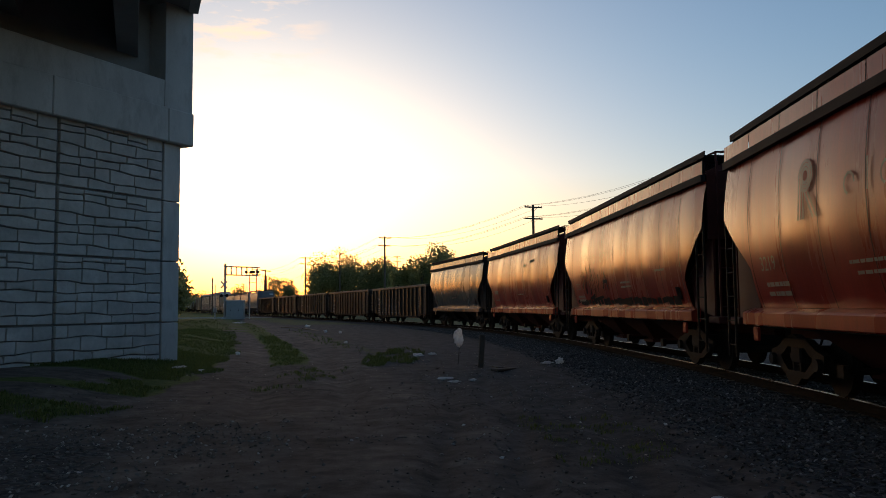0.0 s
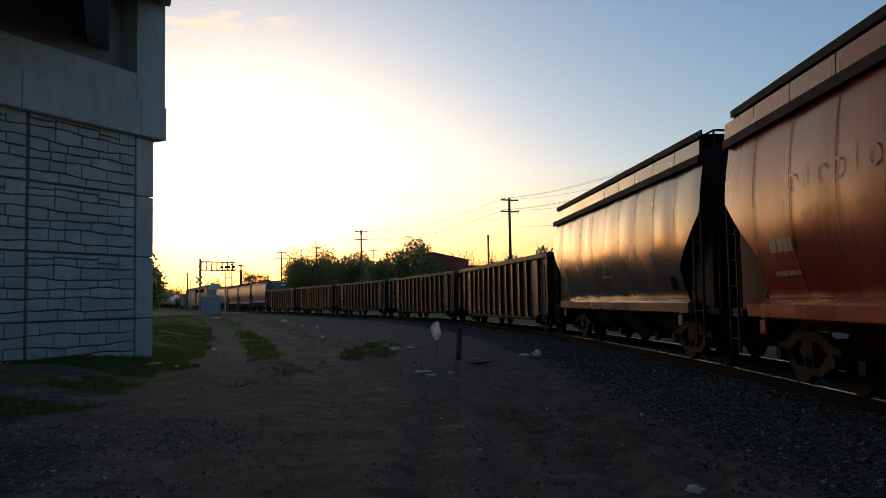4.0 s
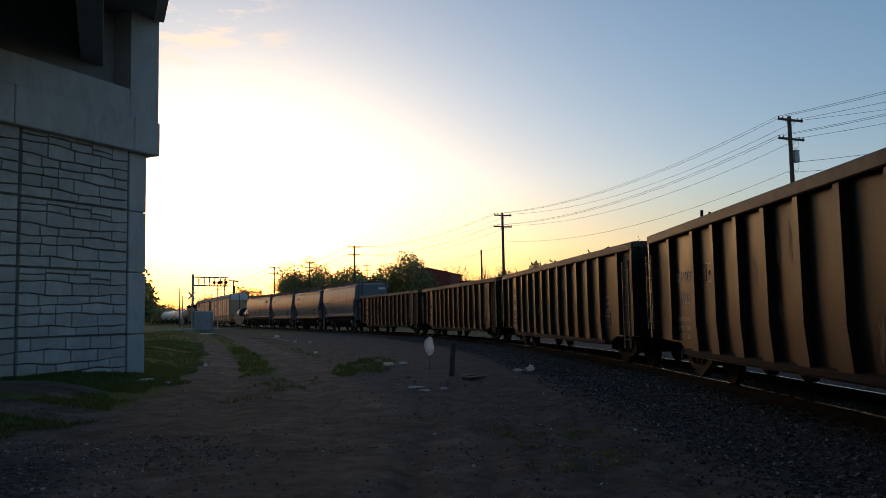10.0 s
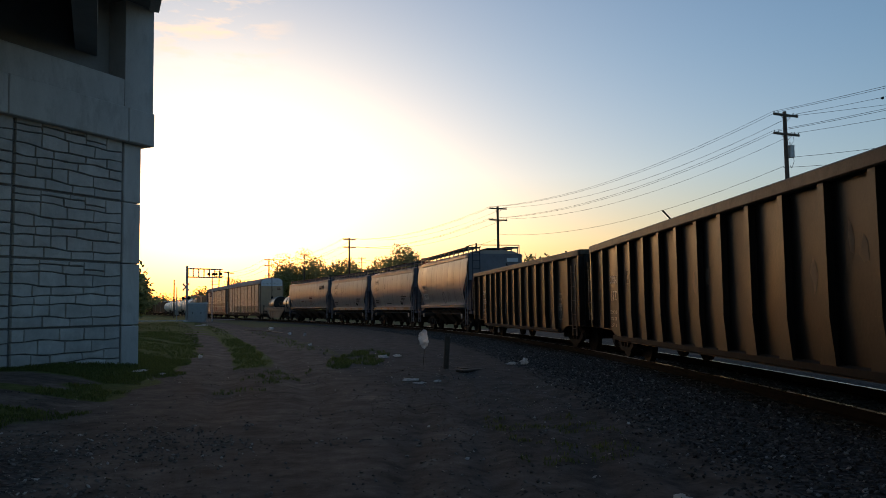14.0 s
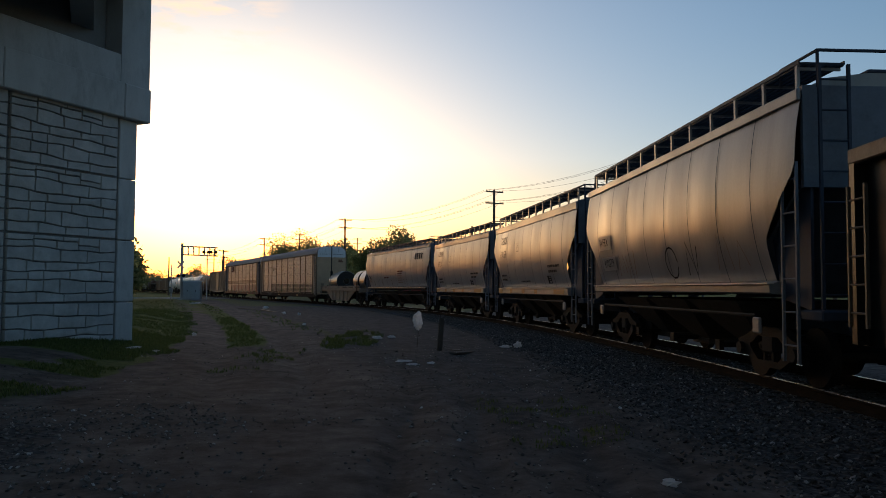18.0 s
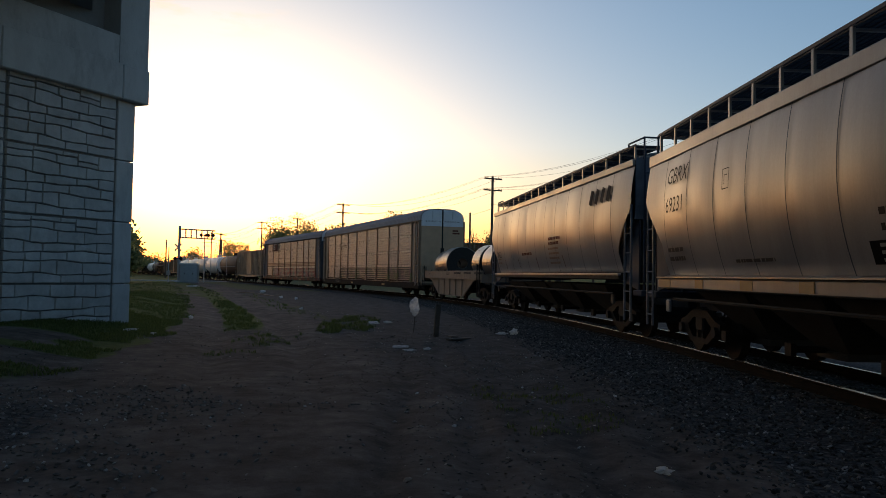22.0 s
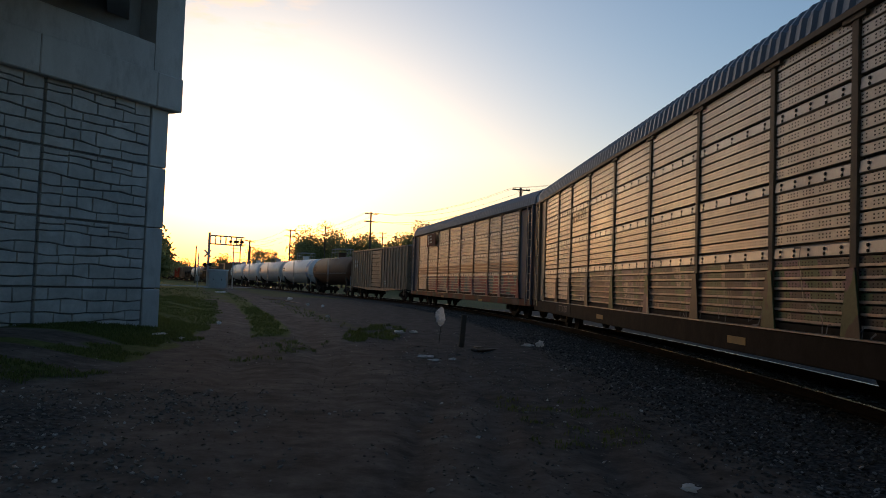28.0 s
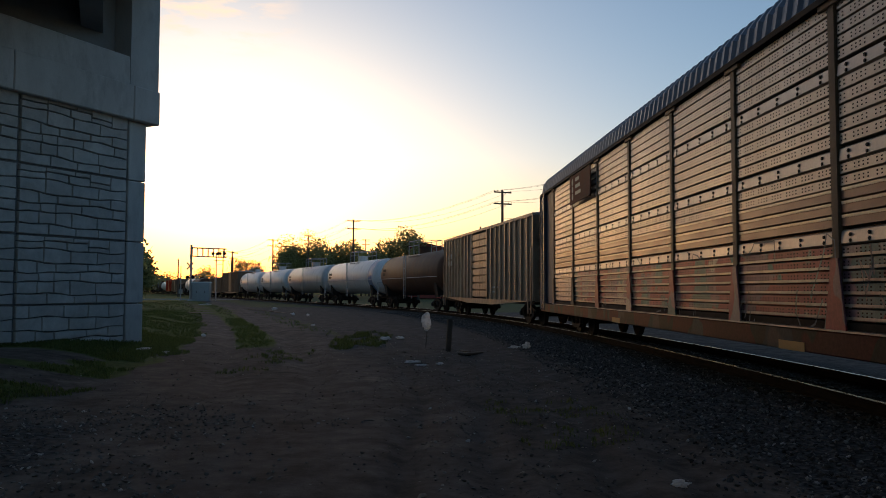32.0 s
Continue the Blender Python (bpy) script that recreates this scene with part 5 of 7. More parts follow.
    part("deck", bm, BLACK, car)
    if not bands:
        bm = B()
        yc = 8.0
        box(bm, -(w + 0.098), -(w + 0.092), yc - 1.25, yc + 1.25, 0.60, 0.90)
        pl = part("number_plate_panel", bm, BLACK, car, "dark stencilled panel on the sill")
        side_words(car, "ETTX 7037", 0.3, yc, 0.75, -(w + 0.101), FAINT)
        # a company name as plain dark shapes across one bay
        for q in range(8):
            y = ys[-3] - 0.2 - 0.26 * q
            zz = 3.55 + 0.02 * q
            if q % 3 == 1:
                pts = [(y, zz), (y, zz + 0.3)]
            else:
                pts = [(y + 0.09 * math.cos(v * math.tau / 9), zz + 0.14 + 0.12 * math.sin(v * math.tau / 9)) for v in range(8 + q % 2)]
            part("company_shape", blob_bm([pts], -(w + 0.026), 0.05), RACK_SILL, car)
    if bands:
        bm = B()
        y = 6.6
        box(bm, -(w + 0.17), -(w + 0.14), y - 1.35, y + 1.35, 3.98, 4.82, 0.01)
        sg = part("sign_panel", bm, MAROON, car, "maroon sign panel with pale bars")
        bm = B()
        for q in range(3):
            box(bm, -(w + 0.178), -(w + 0.171), y - 0.2 + 0.1 * q, y + 0.5, 4.2 + 0.2 * q, 4.3 + 0.2 * q)
        for q in range(3):
            rod(bm, (-(w + 0.172), y + 0.9, 4.18 + 0.22 * q), (-(w + 0.178), y + 0.9, 4.18 + 0.22 * q), 0.1, 12)
        part("emblem", bm, SPRAY_PALE, sg)
    enroll(car, front, length, length - 8.4)
    return car


def coil_car(front, length):
    car = thing("coil_car", "dusty tan open coil car with rolled steel coils in its trough", "coil car", group="freight cars")
    half = length / 2 - 1.5
    for side in (-1, 1):
        bm = B()
        box(bm, side * 1.45 - 0.06, side * 1.45 + 0.06, -half, half, 1.30, 1.68, 0.02)
        box(bm, side * 1.50 - 0.05, side * 1.50 + 0.05, -half, half, 1.24, 1.31)
        part("side_rail", bm, COIL_TAN, car)
        bm = B()
        out = [(-5.3, 1.26), (-4.6, 1.12), (-2.75, 0.34), (2.75, 0.34), (4.6, 1.12), (5.3, 1.26)]
        prism(bm, out, "x", side * 1.38 - 0.03, side * 1.38 + 0.03)
        part("side_skirt", bm, COIL_TAN, car)
        for k in range(5):
            bm = B()
            y = -2.6 + k * 1.3
            box(bm, side * 1.43 - 0.02, side * 1.43 + 0.02, y - 0.03, y + 0.03, 0.36, 1.24)
            part("skirt_rib", bm, COIL_TAN, car)
        for k in range(8):
            bm = B()
            y = -half + 0.6 + k * (2 * half - 1.2) / 7
            rod(bm, (side * 1.5, y, 1.68), (side * 1.5, y, 1.95 if k in (0, 7) else 1.74), 0.03, 6)
            part("stake", bm, BLACK, car)
    bm = B()
    prism(bm, [(-1.4, 1.5), (-0.5, 0.85), (0.5, 0.85), (1.4, 1.5), (1.4, 1.4), (0.5, 0.75), (-0.5, 0.75), (-1.4, 1.4)], "y", -half + 0.3, half - 0.3)
    box(bm, -0.3, 0.3, -half, half, 0.5, 0.8)
    part("trough", bm, BLACK, car)
    for way in (-1, 1):
        bm = B()
        box(bm, -1.5, 1.5, way * half - 0.15, way * half + 0.15, 1.1, 1.5)
        part("end_sill", bm, COIL_TAN, car)
        bm = B()
        y0, y1 = sorted((way * (half + 0.1), way * (half + 1.1)))
        box(bm, -1.4, 1.4, y0, y1, 1.02, 1.12, 0.01)
        box(bm, -0.3, 0.3, y0, y1, 0.7, 1.02)
        part("end_platform", bm, BLACK, car)
        ladder(car, -1.58, way * (half - 0.1), way * (half - 0.5), 0.45, 2.0, BLACK, 4)
        ladder(car, 1.58, way * (half - 0.1), way * (half - 0.5), 0.45, 1.6, BLACK, 3)
        coupler(car, way * (length / 2 - 0.02), -way)
        truck(way * (length / 2 - 2.5), car, RUST)
    side_words(car, "170157", 0.2, length / 2 - 3.2, 1.55, -1.515, DARK_LETTER)
    bars(car, [(length / 2 - 9.2 - k * 2.0, 1.5, 1.4, 0.1) for k in range(3)], -1.515, DARK_LETTER)
    bm = B()
    for k in range(3):
        box(bm, -1.519, -1.514, length / 2 - 8.2, length / 2 - 7.5, 1.47 + 0.06 * k, 1.50 + 0.06 * k)
    part("emblem", bm, DARK_LETTER, car)
    # coils: axis along the car
    for y, r, wid in ((5.25, 0.92, 1.45), (3.5, 0.98, 1.6), (-3.35, 0.94, 1.35), (-5.35, 0.96, 1.5)):
        bm = B()
        seg = 40
        prof = [(0.30, -wid / 2 + 0.03), (r - 0.02, -wid / 2), (r, -wid / 2 + 0.02), (r, -0.03), (r + 0.006, -0.03), (r + 0.006, 0.03), (r, 0.03), (r, wid / 2 - 0.02), (r - 0.02, wid / 2), (0.30, wid / 2 - 0.03)]
        zc = 1.02 + r * 1.13
        rows = [[(pr * math.cos(a * math.tau / seg), y + py, zc + pr * math.sin(a * math.tau / seg)) for a in range(seg + 1)] for pr, py in prof + [prof[0]]]
        shell(bm, rows)
        bmesh.ops.remove_doubles(bm, verts=bm.verts, dist=0.0005)
        cl = part("steel_coil", bm, COIL, car, "rolled steel sheet coil strapped on edge")
        for way in (-1, 1):
            bm = B()
            ye = y + way * (wid / 2 + 0.004)
            ring = [[(pr * math.cos(a * math.tau / seg), ye, zc + pr * math.sin(a * math.tau / seg)) for a in range(seg + 1)] for pr in (0.31, r - 0.03)]
            shell(bm, ring if way > 0 else ring[::-1])
            part("coil_edge", bm, COIL_EDGE, cl)
    enroll(car, front, length, length - 5.0)
    return car


def boxcar(front, length, mat, label, top=4.3):
    car = thing("boxcar", label, "boxcar", group="freight cars")
    half = length / 2 - 0.55
    for side in (-1, 1):
        for a, b in ((-half, -1.6), (1.6, half)):
            n = 9
            for k in range(n):
                bm = B()
                y0, y1 = a + (b - a) * k / n, a + (b - a) * (k + 1) / n
                box(bm, min(side * 1.42, side * 1.45), max(side * 1.42, side * 1.45), y0, y1 - 0.02, 1.0, top)
                part("side_panel", bm, mat, car)
            for k in range(n + 1):
                y = a + (b - a) * k / n
                bm = B()
                box(bm, min(side * 1.44, side * 1.53), max(side * 1.44, side * 1.53), y - 0.05, y + 0.05, 1.0, top)
                part("side_post", bm, mat, car)
        for a, b in ((-1.55, -0.02), (0.02, 1.55)):
            bm = B()
            corrugated(bm, side * 1.47, a, b, 1.05, top - 0.1, 9, 0.04, side)
            part("sliding_door", bm, mat, car)
        bm = B()
        box(bm, side * 1.48 - 0.05, side * 1.48 + 0.05, -half, half, top - 0.02, top + 0.1)
        part("eave", bm, mat, car)
        bm = B()
        prism(bm, [(-half, 1.0), (-2.6, 0.75), (2.6, 0.75), (half, 1.0)], "x", side * 1.44, side * 1.5)
        part("side_sill", bm, mat, car)
    bm = B()
    prism(bm, [(-1.5, top + 0.1), (0, top + 0.28), (1.5, top + 0.1), (1.5, top), (-1.5, top)], "y", -half, half)
    part("roof", bm, GALV, car)
    bm = B()
    box(bm, -1.42, 1.42, -half + 0.1, half - 0.1, 0.85, 1.0)
    part("floor", bm, BLACK, car)
    for way in (-1, 1):
        bm = B()
        box(bm, -1.43, 1.43, way * (half - 0.03) - 0.03, way * (half - 0.03) + 0.03, 0.95, top + 0.05)
        for k in range(7):
            z = 1.3 + k * 0.42
            box(bm, -1.3, 1.3, way * (half + 0.02) - 0.06, way * (half + 0.02) + 0.06, z, z + 0.14)
        part("end_wall", bm, mat, car)
        ladder(car, -1.56, way * (half - 0.12), way * (half - 0.55), 0.5, top - 1.2, mat, 7)
        coupler(car, way * (length / 2 - 0.02), -way)
        truck(way * (length / 2 - 2.6), car, RUST)
    bars(car, [(half - 1.0, 3.2, 1.4, 0.28), (half - 1.0, 2.8, 1.0, 0.28), (-2.2, 1.5, 1.2, 0.08), (-2.2, 1.3, 1.0, 0.08)], -1.457, WHITE_PAINT)
    enroll(car, front, length, length - 5.2)
    return car


def tank_car(front, length, mat, label, r=1.5, band=None):
    car = thing("tank_car", label, "tank car", group="freight cars")
    half = length / 2 - 0.7
    zc = 0.95 + r + 0.1
    bm = B()
    seg = 36
    prof = [(0.0, -half), (r * 0.45, -half + 0.06), (r * 0.8, -half + 0.24), (r * 0.96, -half + 0.5), (r, -half + 0.75)]
    prof += [(a, -b) for a, b in reversed(prof[:5])]
    shell(bm, [[(pr * math.cos(a * math.tau / seg), y, zc + pr * math.sin(a * math.tau / seg)) for a in range(seg + 1)] for pr, y in prof])
    bmesh.ops.remove_doubles(bm, verts=bm.verts, dist=0.0005)
    part("tank_shell", bm, mat, car, smooth=True)
    if band:
        bm = B()
        shell(bm, [[((r + 0.008) * math.cos(a * math.tau / seg), y, zc + (r + 0.008) * math.sin(a * math.tau / seg)) for a in range(seg + 1)] for y in (-half + 0.76, -half + 1.9)])
        part("blue_band", bm, band, car, "pale blue painted end band", smooth=True)
    bm = B()
    rod(bm, (0, 0, zc + r - 0.1), (0, 0, zc + r + 0.38), 0.42, 20)
    rod(bm, (0, 0, zc + r + 0.38), (0, 0, zc + r + 0.45), 0.46, 20)
    part("valve_dome", bm, mat, car)
    bm = B()
    for x in (-0.85, 0.85):
        for y in (-1.3, 0, 1.3):
            rod(bm, (x, y, zc + r - 0.35), (x, y, zc + r + 0.85), 0.025, 6)
        for z in (0.5, 0.85):
            rod(bm, (x, -1.3, zc + r + z), (x, 1.3, zc + r + z), 0.025, 6)
    for y in (-1.3, 1.3):
        rod(bm, (-0.85, y, zc + r + 0.85), (0.85, y, zc + r + 0.85), 0.025, 6)
    part("platform_rail", bm, GALV, car)
    bm = B()
    box(bm, -0.9, 0.9, -1.4, 1.4, zc + r * 0.86, zc + r * 0.86 + 0.05)
    part("platform", bm, GALV, car)
    ladder(car, -1.55, -0.22, 0.22, 0.8, zc + r * 0.9, GALV, 8)
    bm = B()
    rod(bm, (-1.52, -half + 0.6, zc - 0.3), (-1.52, half - 0.6, zc - 0.3), 0.02, 6)
    part("side_handrail", bm, GALV, car)
    for way in (-1, 1):
        bm = B()
        y = way * (half - 1.5)
        prism(bm, [(-1.2, 0.95), (1.2, 0.95), (1.35, zc - 0.5), (0.9, zc - r * 0.8), (-0.9, zc - r * 0.8), (-1.35, zc - 0.5)], "y", y - 0.3, y + 0.3)
        box(bm, -1.4, 1.4, way * (half + 0.2) - 0.45, way * (half + 0.2) + 0.45, 0.95, 1.08)
        box(bm, -0.3, 0.3, way * (half - 0.6) - 1.6, way * (half - 0.6) + 1.3, 0.7, 0.98)
        part("saddle", bm, BLACK, car)
        bm = B()
        yy = way * (half + 0.6)
        pipe(bm, [(-1.4, yy, 0.6), (-1.4, yy, 2.0), (1.4, yy, 2.0), (1.4, yy, 0.6)], 0.025)
        part("end_handrail", bm, GALV, car)
        ladder(car, -1.42, way * (half + 0.55), way * (half + 0.15), 0.4, 1.0, BLACK, 2, "step")
        coupler(car, way * (length / 2 - 0.02), -way)
        truck(way * (length / 2 - 2.6), car, RUST)
    bars(car, [(half - 1.4, zc + 0.25, 1.1, 0.2), (half - 1.4, zc - 0.05, 0.9, 0.2)], -(r + 0.01), DARK_LETTER)
    enroll(car, front, length, length - 4.4)
    return car

# ---------- the cars in their order ----------
LETTER_P = surface("faded_pale_lettering", (0.42, 0.34, 0.25), 0.5, 0, 0.1, 5, 30, 0.0)
LETTER_F = surface("almost_gone_pale_lettering", (0.33, 0.10, 0.055), 0.34, 0, 0.25, 3, 12, 0.0, (0.30, 0.05, 0.028), 0.5, spec=0.25)
GREY_MARK = surface("grey_block_marking", (0.045, 0.042, 0.042), 0.75, 0, 0.1, 5, 30, 0.0, spec=0.06)
GHOST = surface("faded_dark_lettering", (0.20, 0.10, 0.06), 0.5, 0, 0.1, 5, 30, 0.0)
RUST_STREAK = surface("rust_streak", (0.20, 0.09, 0.045), 0.6, 0, 0.3, 4, 30, 0.0)


def ring_emblem(car, L2, a, z, size, mat, z0=1.34, z1=3.95):
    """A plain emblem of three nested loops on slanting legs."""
    for k in range(3):
        r = size * (0.30 - 0.08 * k)
        loop = [(a + 0.05 + math.sin(q / 16 * math.tau) * r, z + size * 0.35 + math.cos(q / 16 * math.tau) * r) for q in range(-4, 11)]
        loop = [(a - size * 0.28 + 0.09 * k, z - size * 0.5)] + loop
        stroke(car, L2, [loop], 0.05, mat, z0, z1, "emblem")
    for k in range(2):
        stroke(car, L2, [[(a + 0.04 + 0.1 * k, z + size * 0.02), (a + size * 0.42 + 0.12 * k, z - size * 0.5)]], 0.05, mat, z0, z1, "emblem")


def word_shapes(car, L2, a, z, count, h, pitch, mat, z0=1.34, z1=3.95, lean=0.0, thick=0.1):
    """A company name as plain rounded shapes and stems of its size."""
    for k in range(count):
        b = a + k * pitch
        r = pitch * 0.3
        if k % 3 == 1:
            lines = [[(b + r + lean * h * 0.5, z), (b + r + lean * h, z + h)]]
        else:
            c = (b + r, z + h * 0.36)
            lines = [[(c[0] + r * math.cos(q * math.tau / 10) + lean * h * 0.5, c[1] + h * 0.34 * math.sin(q * math.tau / 10)) for q in range(11 if k % 2 else 8)]]
        stroke(car, L2, lines, h * thick, mat, z0, z1, "company_shape")


r1, h = red_hopper(-12.05, 15.2, 0)
L2 = 7.6
mark(r1, L2, "3219", 0.33, 2.84, 2.04, LETTER_P)
ring_emblem(r1, L2, 4.45, 2.95, 0.72, GHOST)
word_shapes(r1, L2, 5.7, 2.75, 9, 0.40, 0.46, GHOST)
print_rows(r1, L2, [(2.6, 1.68, 0.95, 0.07), (2.6, 1.53, 0.95, 0.07), (5.6, 1.9, 1.5, 0.045), (5.75, 1.76, 1.4, 0.045)], LETTER_P)
r2, h = red_hopper(3.155, 15.2, 1)
mark(r2, L2, "2933", 0.33, 2.84, 2.02, LETTER_P)
word_shapes(r2, L2, 4.0, 2.72, 9, 0.38, 0.42, LETTER_F)
print_rows(r2, L2, [(2.6, 1.66, 0.9, 0.07), (2.6, 1.53, 0.9, 0.07), (8.2, 2.0, 1.0, 0.05), (8.2, 1.88, 1.0, 0.05), (11.4, 2.2, 0.7, 0.05)], LETTER_P)
stroke(r2, L2, [[(3.6, 1.95), (3.75, 2.5), (3.95, 1.75), (4.2, 2.65), (4.5, 1.7), (4.75, 2.7), (5.05, 1.65), (5.3, 2.55), (5.55, 1.8), (5.8, 2.35)], [(4.3, 1.6), (5.0, 1.72), (4.6, 1.55), (6.0, 1.66)], [(6.2, 1.9), (6.5, 2.4), (6.8, 1.85)], [(6.3, 2.1), (6.8, 2.12)]], 0.09, SPRAY_BLACK)
rg = random.Random(8)
for k in range(26):
    a = 2.3 + k * 0.4
    stroke(r2, L2, [[(a, 1.50), (a + rg.uniform(0.25, 0.45), 1.50 + rg.uniform(-0.03, 0.05))]], rg.uniform(0.1, 0.24), SPRAY_BLACK, name="tar_patch")
r3, h = red_hopper(18.36, 15.1, 2)
L2 = 7.55
word_shapes(r3, L2, 3.4, 2.8, 10, 0.34, 0.44, LETTER_F)
word_shapes(r3, L2, 3.8, 2.35, 6, 0.2, 0.3, LETTER_F)
print_rows(r3, L2, [(2.6, 2.0, 0.8, 0.2), (2.6, 1.66, 0.9, 0.07), (7.8, 1.9, 1.0, 0.05)], LETTER_P)
stroke(r3, L2, [[(10.2, 3.33), (10.9, 3.38)], [(9.1, 3.2), (9.5, 3.22)]], 0.1, SPRAY_BLACK, name="scrape")
s1, h = hopper_car("hopper_car", "weathered bare grey curved-side covered hopper car with dull shine", 14.74, SILVER, BLACK, BLACK)
enroll(s1, 33.47, 14.74, 10.1)
L2 = 7.37
mark(s1, L2, "POTX", 0.28, 2.72, 2.54, GHOST)
print_rows(s1, L2, [(1.9, 2.1, 0.7, 0.22), (1.9, 1.75, 0.8, 0.07), (1.9, 1.6, 0.8, 0.07), (7.0, 1.9, 1.0, 0.05)], GHOST)
for c, ln in ((r1, 7.6), (r2, 7.6), (r3, 7.55), (s1, 7.37)):
    bm = B()
    a = ln - 2.45
    box(bm, -2.0, -1.99, -a - 0.13, -a + 0.17, 1.52, 1.80)
    part("consolidated_plate", wrap(bm, lift=0.024), SPRAY_BLACK, c, "black stencilled data plate")
for k, (front, length, wd) in enumerate(((48.22, 18.46, "1154"), (66.70, 18.58, "1103"), (85.30, 18.10, "2044"), (103.42, 18.22, "1772"), (121.66, 18.15, "2782"))):
    gondola(front, length, words=wd, variant=k)
W = []
for front, length, zs, lab in ((139.83, 13.13, (1.56, 4.08), "pale grey dented covered hopper car with sprayed tags and roof walkway"), (152.98, 13.16, (1.50, 3.98), "pale grey dented covered hopper car with yellow sill stripes"), (166.16, 13.25, (1.50, 3.98), "pale grey covered hopper car with yellow sill stripes"), (179.43, 18.5, (1.58, 4.14), "long pale grey covered hopper car with dark ends")):
    thin = zs[0] > 1.52
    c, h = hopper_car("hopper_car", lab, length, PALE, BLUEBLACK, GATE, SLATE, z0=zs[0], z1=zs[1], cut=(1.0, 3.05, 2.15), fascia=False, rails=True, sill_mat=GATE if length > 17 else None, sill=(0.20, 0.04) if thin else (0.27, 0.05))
    for side in (-1, 1):
        bm = B()
        box(bm, side * 1.50 - 0.03, side * 1.50 + 0.03, -h, h, zs[1] - (0.10 if thin else 0.17), zs[1] + 0.06, 0.012)
        part("eave_strip", bm, PALE, c)
        bm = B()
        box(bm, min(side * 1.50, side * 1.60), max(side * 1.50, side * 1.60), -(h - 0.8), h - 0.8, zs[0] - 0.05, zs[0] - 0.03)
        # white ledge on the thin sills: the sky's glint painted as a bright line
        part("sill_ledge", bm, PATCH_GLINT_WHITE if thin else PALE, c)
    enroll(c, front, length, length - 5.2)
    W.append((c, length / 2))
ZZ = dict(z0=1.56, z1=4.08)
c, L2 = W[0]
bm = B()
box(bm, -2, -1.99, L2 - 3.5, L2 - 2.3, 1.9, 2.24)
part("patch_panel", wrap(bm, lift=0.022, **ZZ), PATCH_GLINT_WHITE, c)
bm = B()
box(bm, -2, -1.99, L2 - 3.25, L2 - 2.1, 2.42, 2.78)
part("patch_panel", wrap(bm, lift=0.022, **ZZ), PATCH_GLINT_WHITE, c)
mark(c, L2, "WFRX", 0.28, 2.65, 2.6, DARK_LETTER, **ZZ)
mark(c, L2, "410379", 0.3, 2.9, 2.07, DARK_LETTER, **ZZ)
stroke(c, L2, [[(3.7, 1.75), (3.85, 2.25), (4.0, 1.8), (4.15, 2.25), (4.3, 1.8)], [(4.4, 2.2), (4.45, 1.7), (4.7, 2.25), (4.75, 1.7)], [(4.9, 1.7), (5.05, 2.3)]], 0.035, GHOST, **ZZ)
stroke(c, L2, [[(7.4 + 0.32 * math.cos(q / 2), 1.95 + 0.3 * math.sin(q / 2)) for q in range(13)], [(8.2, 1.7), (8.3, 2.3), (8.6, 1.7), (8.8, 2.2)]], 0.035, SPRAY_BLACK, **ZZ)
stroke(c, L2, [[(9.6, 1.75), (9.75, 2.35), (9.9, 1.8), (10.05, 2.3), (10.2, 1.75)], [(10.4, 1.75), (10.55, 2.2), (10.8, 1.8)]], 0.022, GHOST, **ZZ)
bm = B()
box(bm, 0.62, 1.25, -(L2 - 0.70) - 0.09, -(L2 - 0.70) - 0.07, 3.75, 3.95)
part("end_plate", bm, RACK_WHITE, c, "white number board on the car end")
ZZ = dict(z0=1.50, z1=3.98)
for (c, L2), num in zip(W[1:3], ("69153", "69231")):
    mark(c, L2, "GBRX", 0.44, 2.78, 3.40, DARK_LETTER, lean=0.12, **ZZ)
    mark(c, L2, num, 0.42, 2.70, 2.84, DARK_LETTER, lean=0.08, **ZZ)
    print_rows(c, L2, [(2.1, 1.95, 0.9, 0.08), (2.1, 1.78, 0.9, 0.08), (5.3, 1.7, 1.4, 0.05), (9.4, 2.15, 1.4, 0.08), (9.4, 1.98, 1.0, 0.08)], DARK_LETTER, **ZZ)
    stroke(c, L2, [[(5.1, 2.88), (5.1, 3.2), (5.36, 3.2), (5.36, 2.88), (5.1, 2.88)], [(5.18, 2.95), (5.18, 3.1), (5.3, 3.1)]], 0.02, DARK_LETTER, name="stencil_box", **ZZ)
    bm = B()
    box(bm, -2, -1.99, L2 - 9.55, L2 - 9.1, 1.62, 1.88)
    pl = part("data_plate", wrap(bm, lift=0.024, **ZZ), SPRAY_BLACK, c, "black data plate with pale print")
    bm = B()
    for q in range(3):
        box(bm, -2, -1.99, L2 - 9.5, L2 - 9.3, 1.65 + 0.08 * q, 1.69 + 0.08 * q)
    part("plate_print", wrap(bm, lift=0.030, **ZZ), SPRAY_PALE, pl)
    for a, w in ((1.6, 0.7), (3.7, 0.4), (5.7, 0.45), (7.6, 0.4), (10.1, 1.2)):
        bm = B()
        box(bm, -1.567, -1.561, L2 - a - w, L2 - a, 1.27, 1.42)
        part("sill_stripe", bm, YELLOW, c)
ZZ = dict(z0=1.58, z1=4.14)
c, L2 = W[3]
for q in range(4):
    stroke(c, L2, [[(14.85 + 0.46 * q, 3.36), (14.88 + 0.46 * q, 3.47), (14.92 + 0.46 * q, 3.6), (14.95 + 0.46 * q, 3.74)]], 0.26, GREY_MARK, name="company_shape", **ZZ)
mark(c, L2, "78022", 0.34, 2.4, 2.30, GREY_MARK, **ZZ)
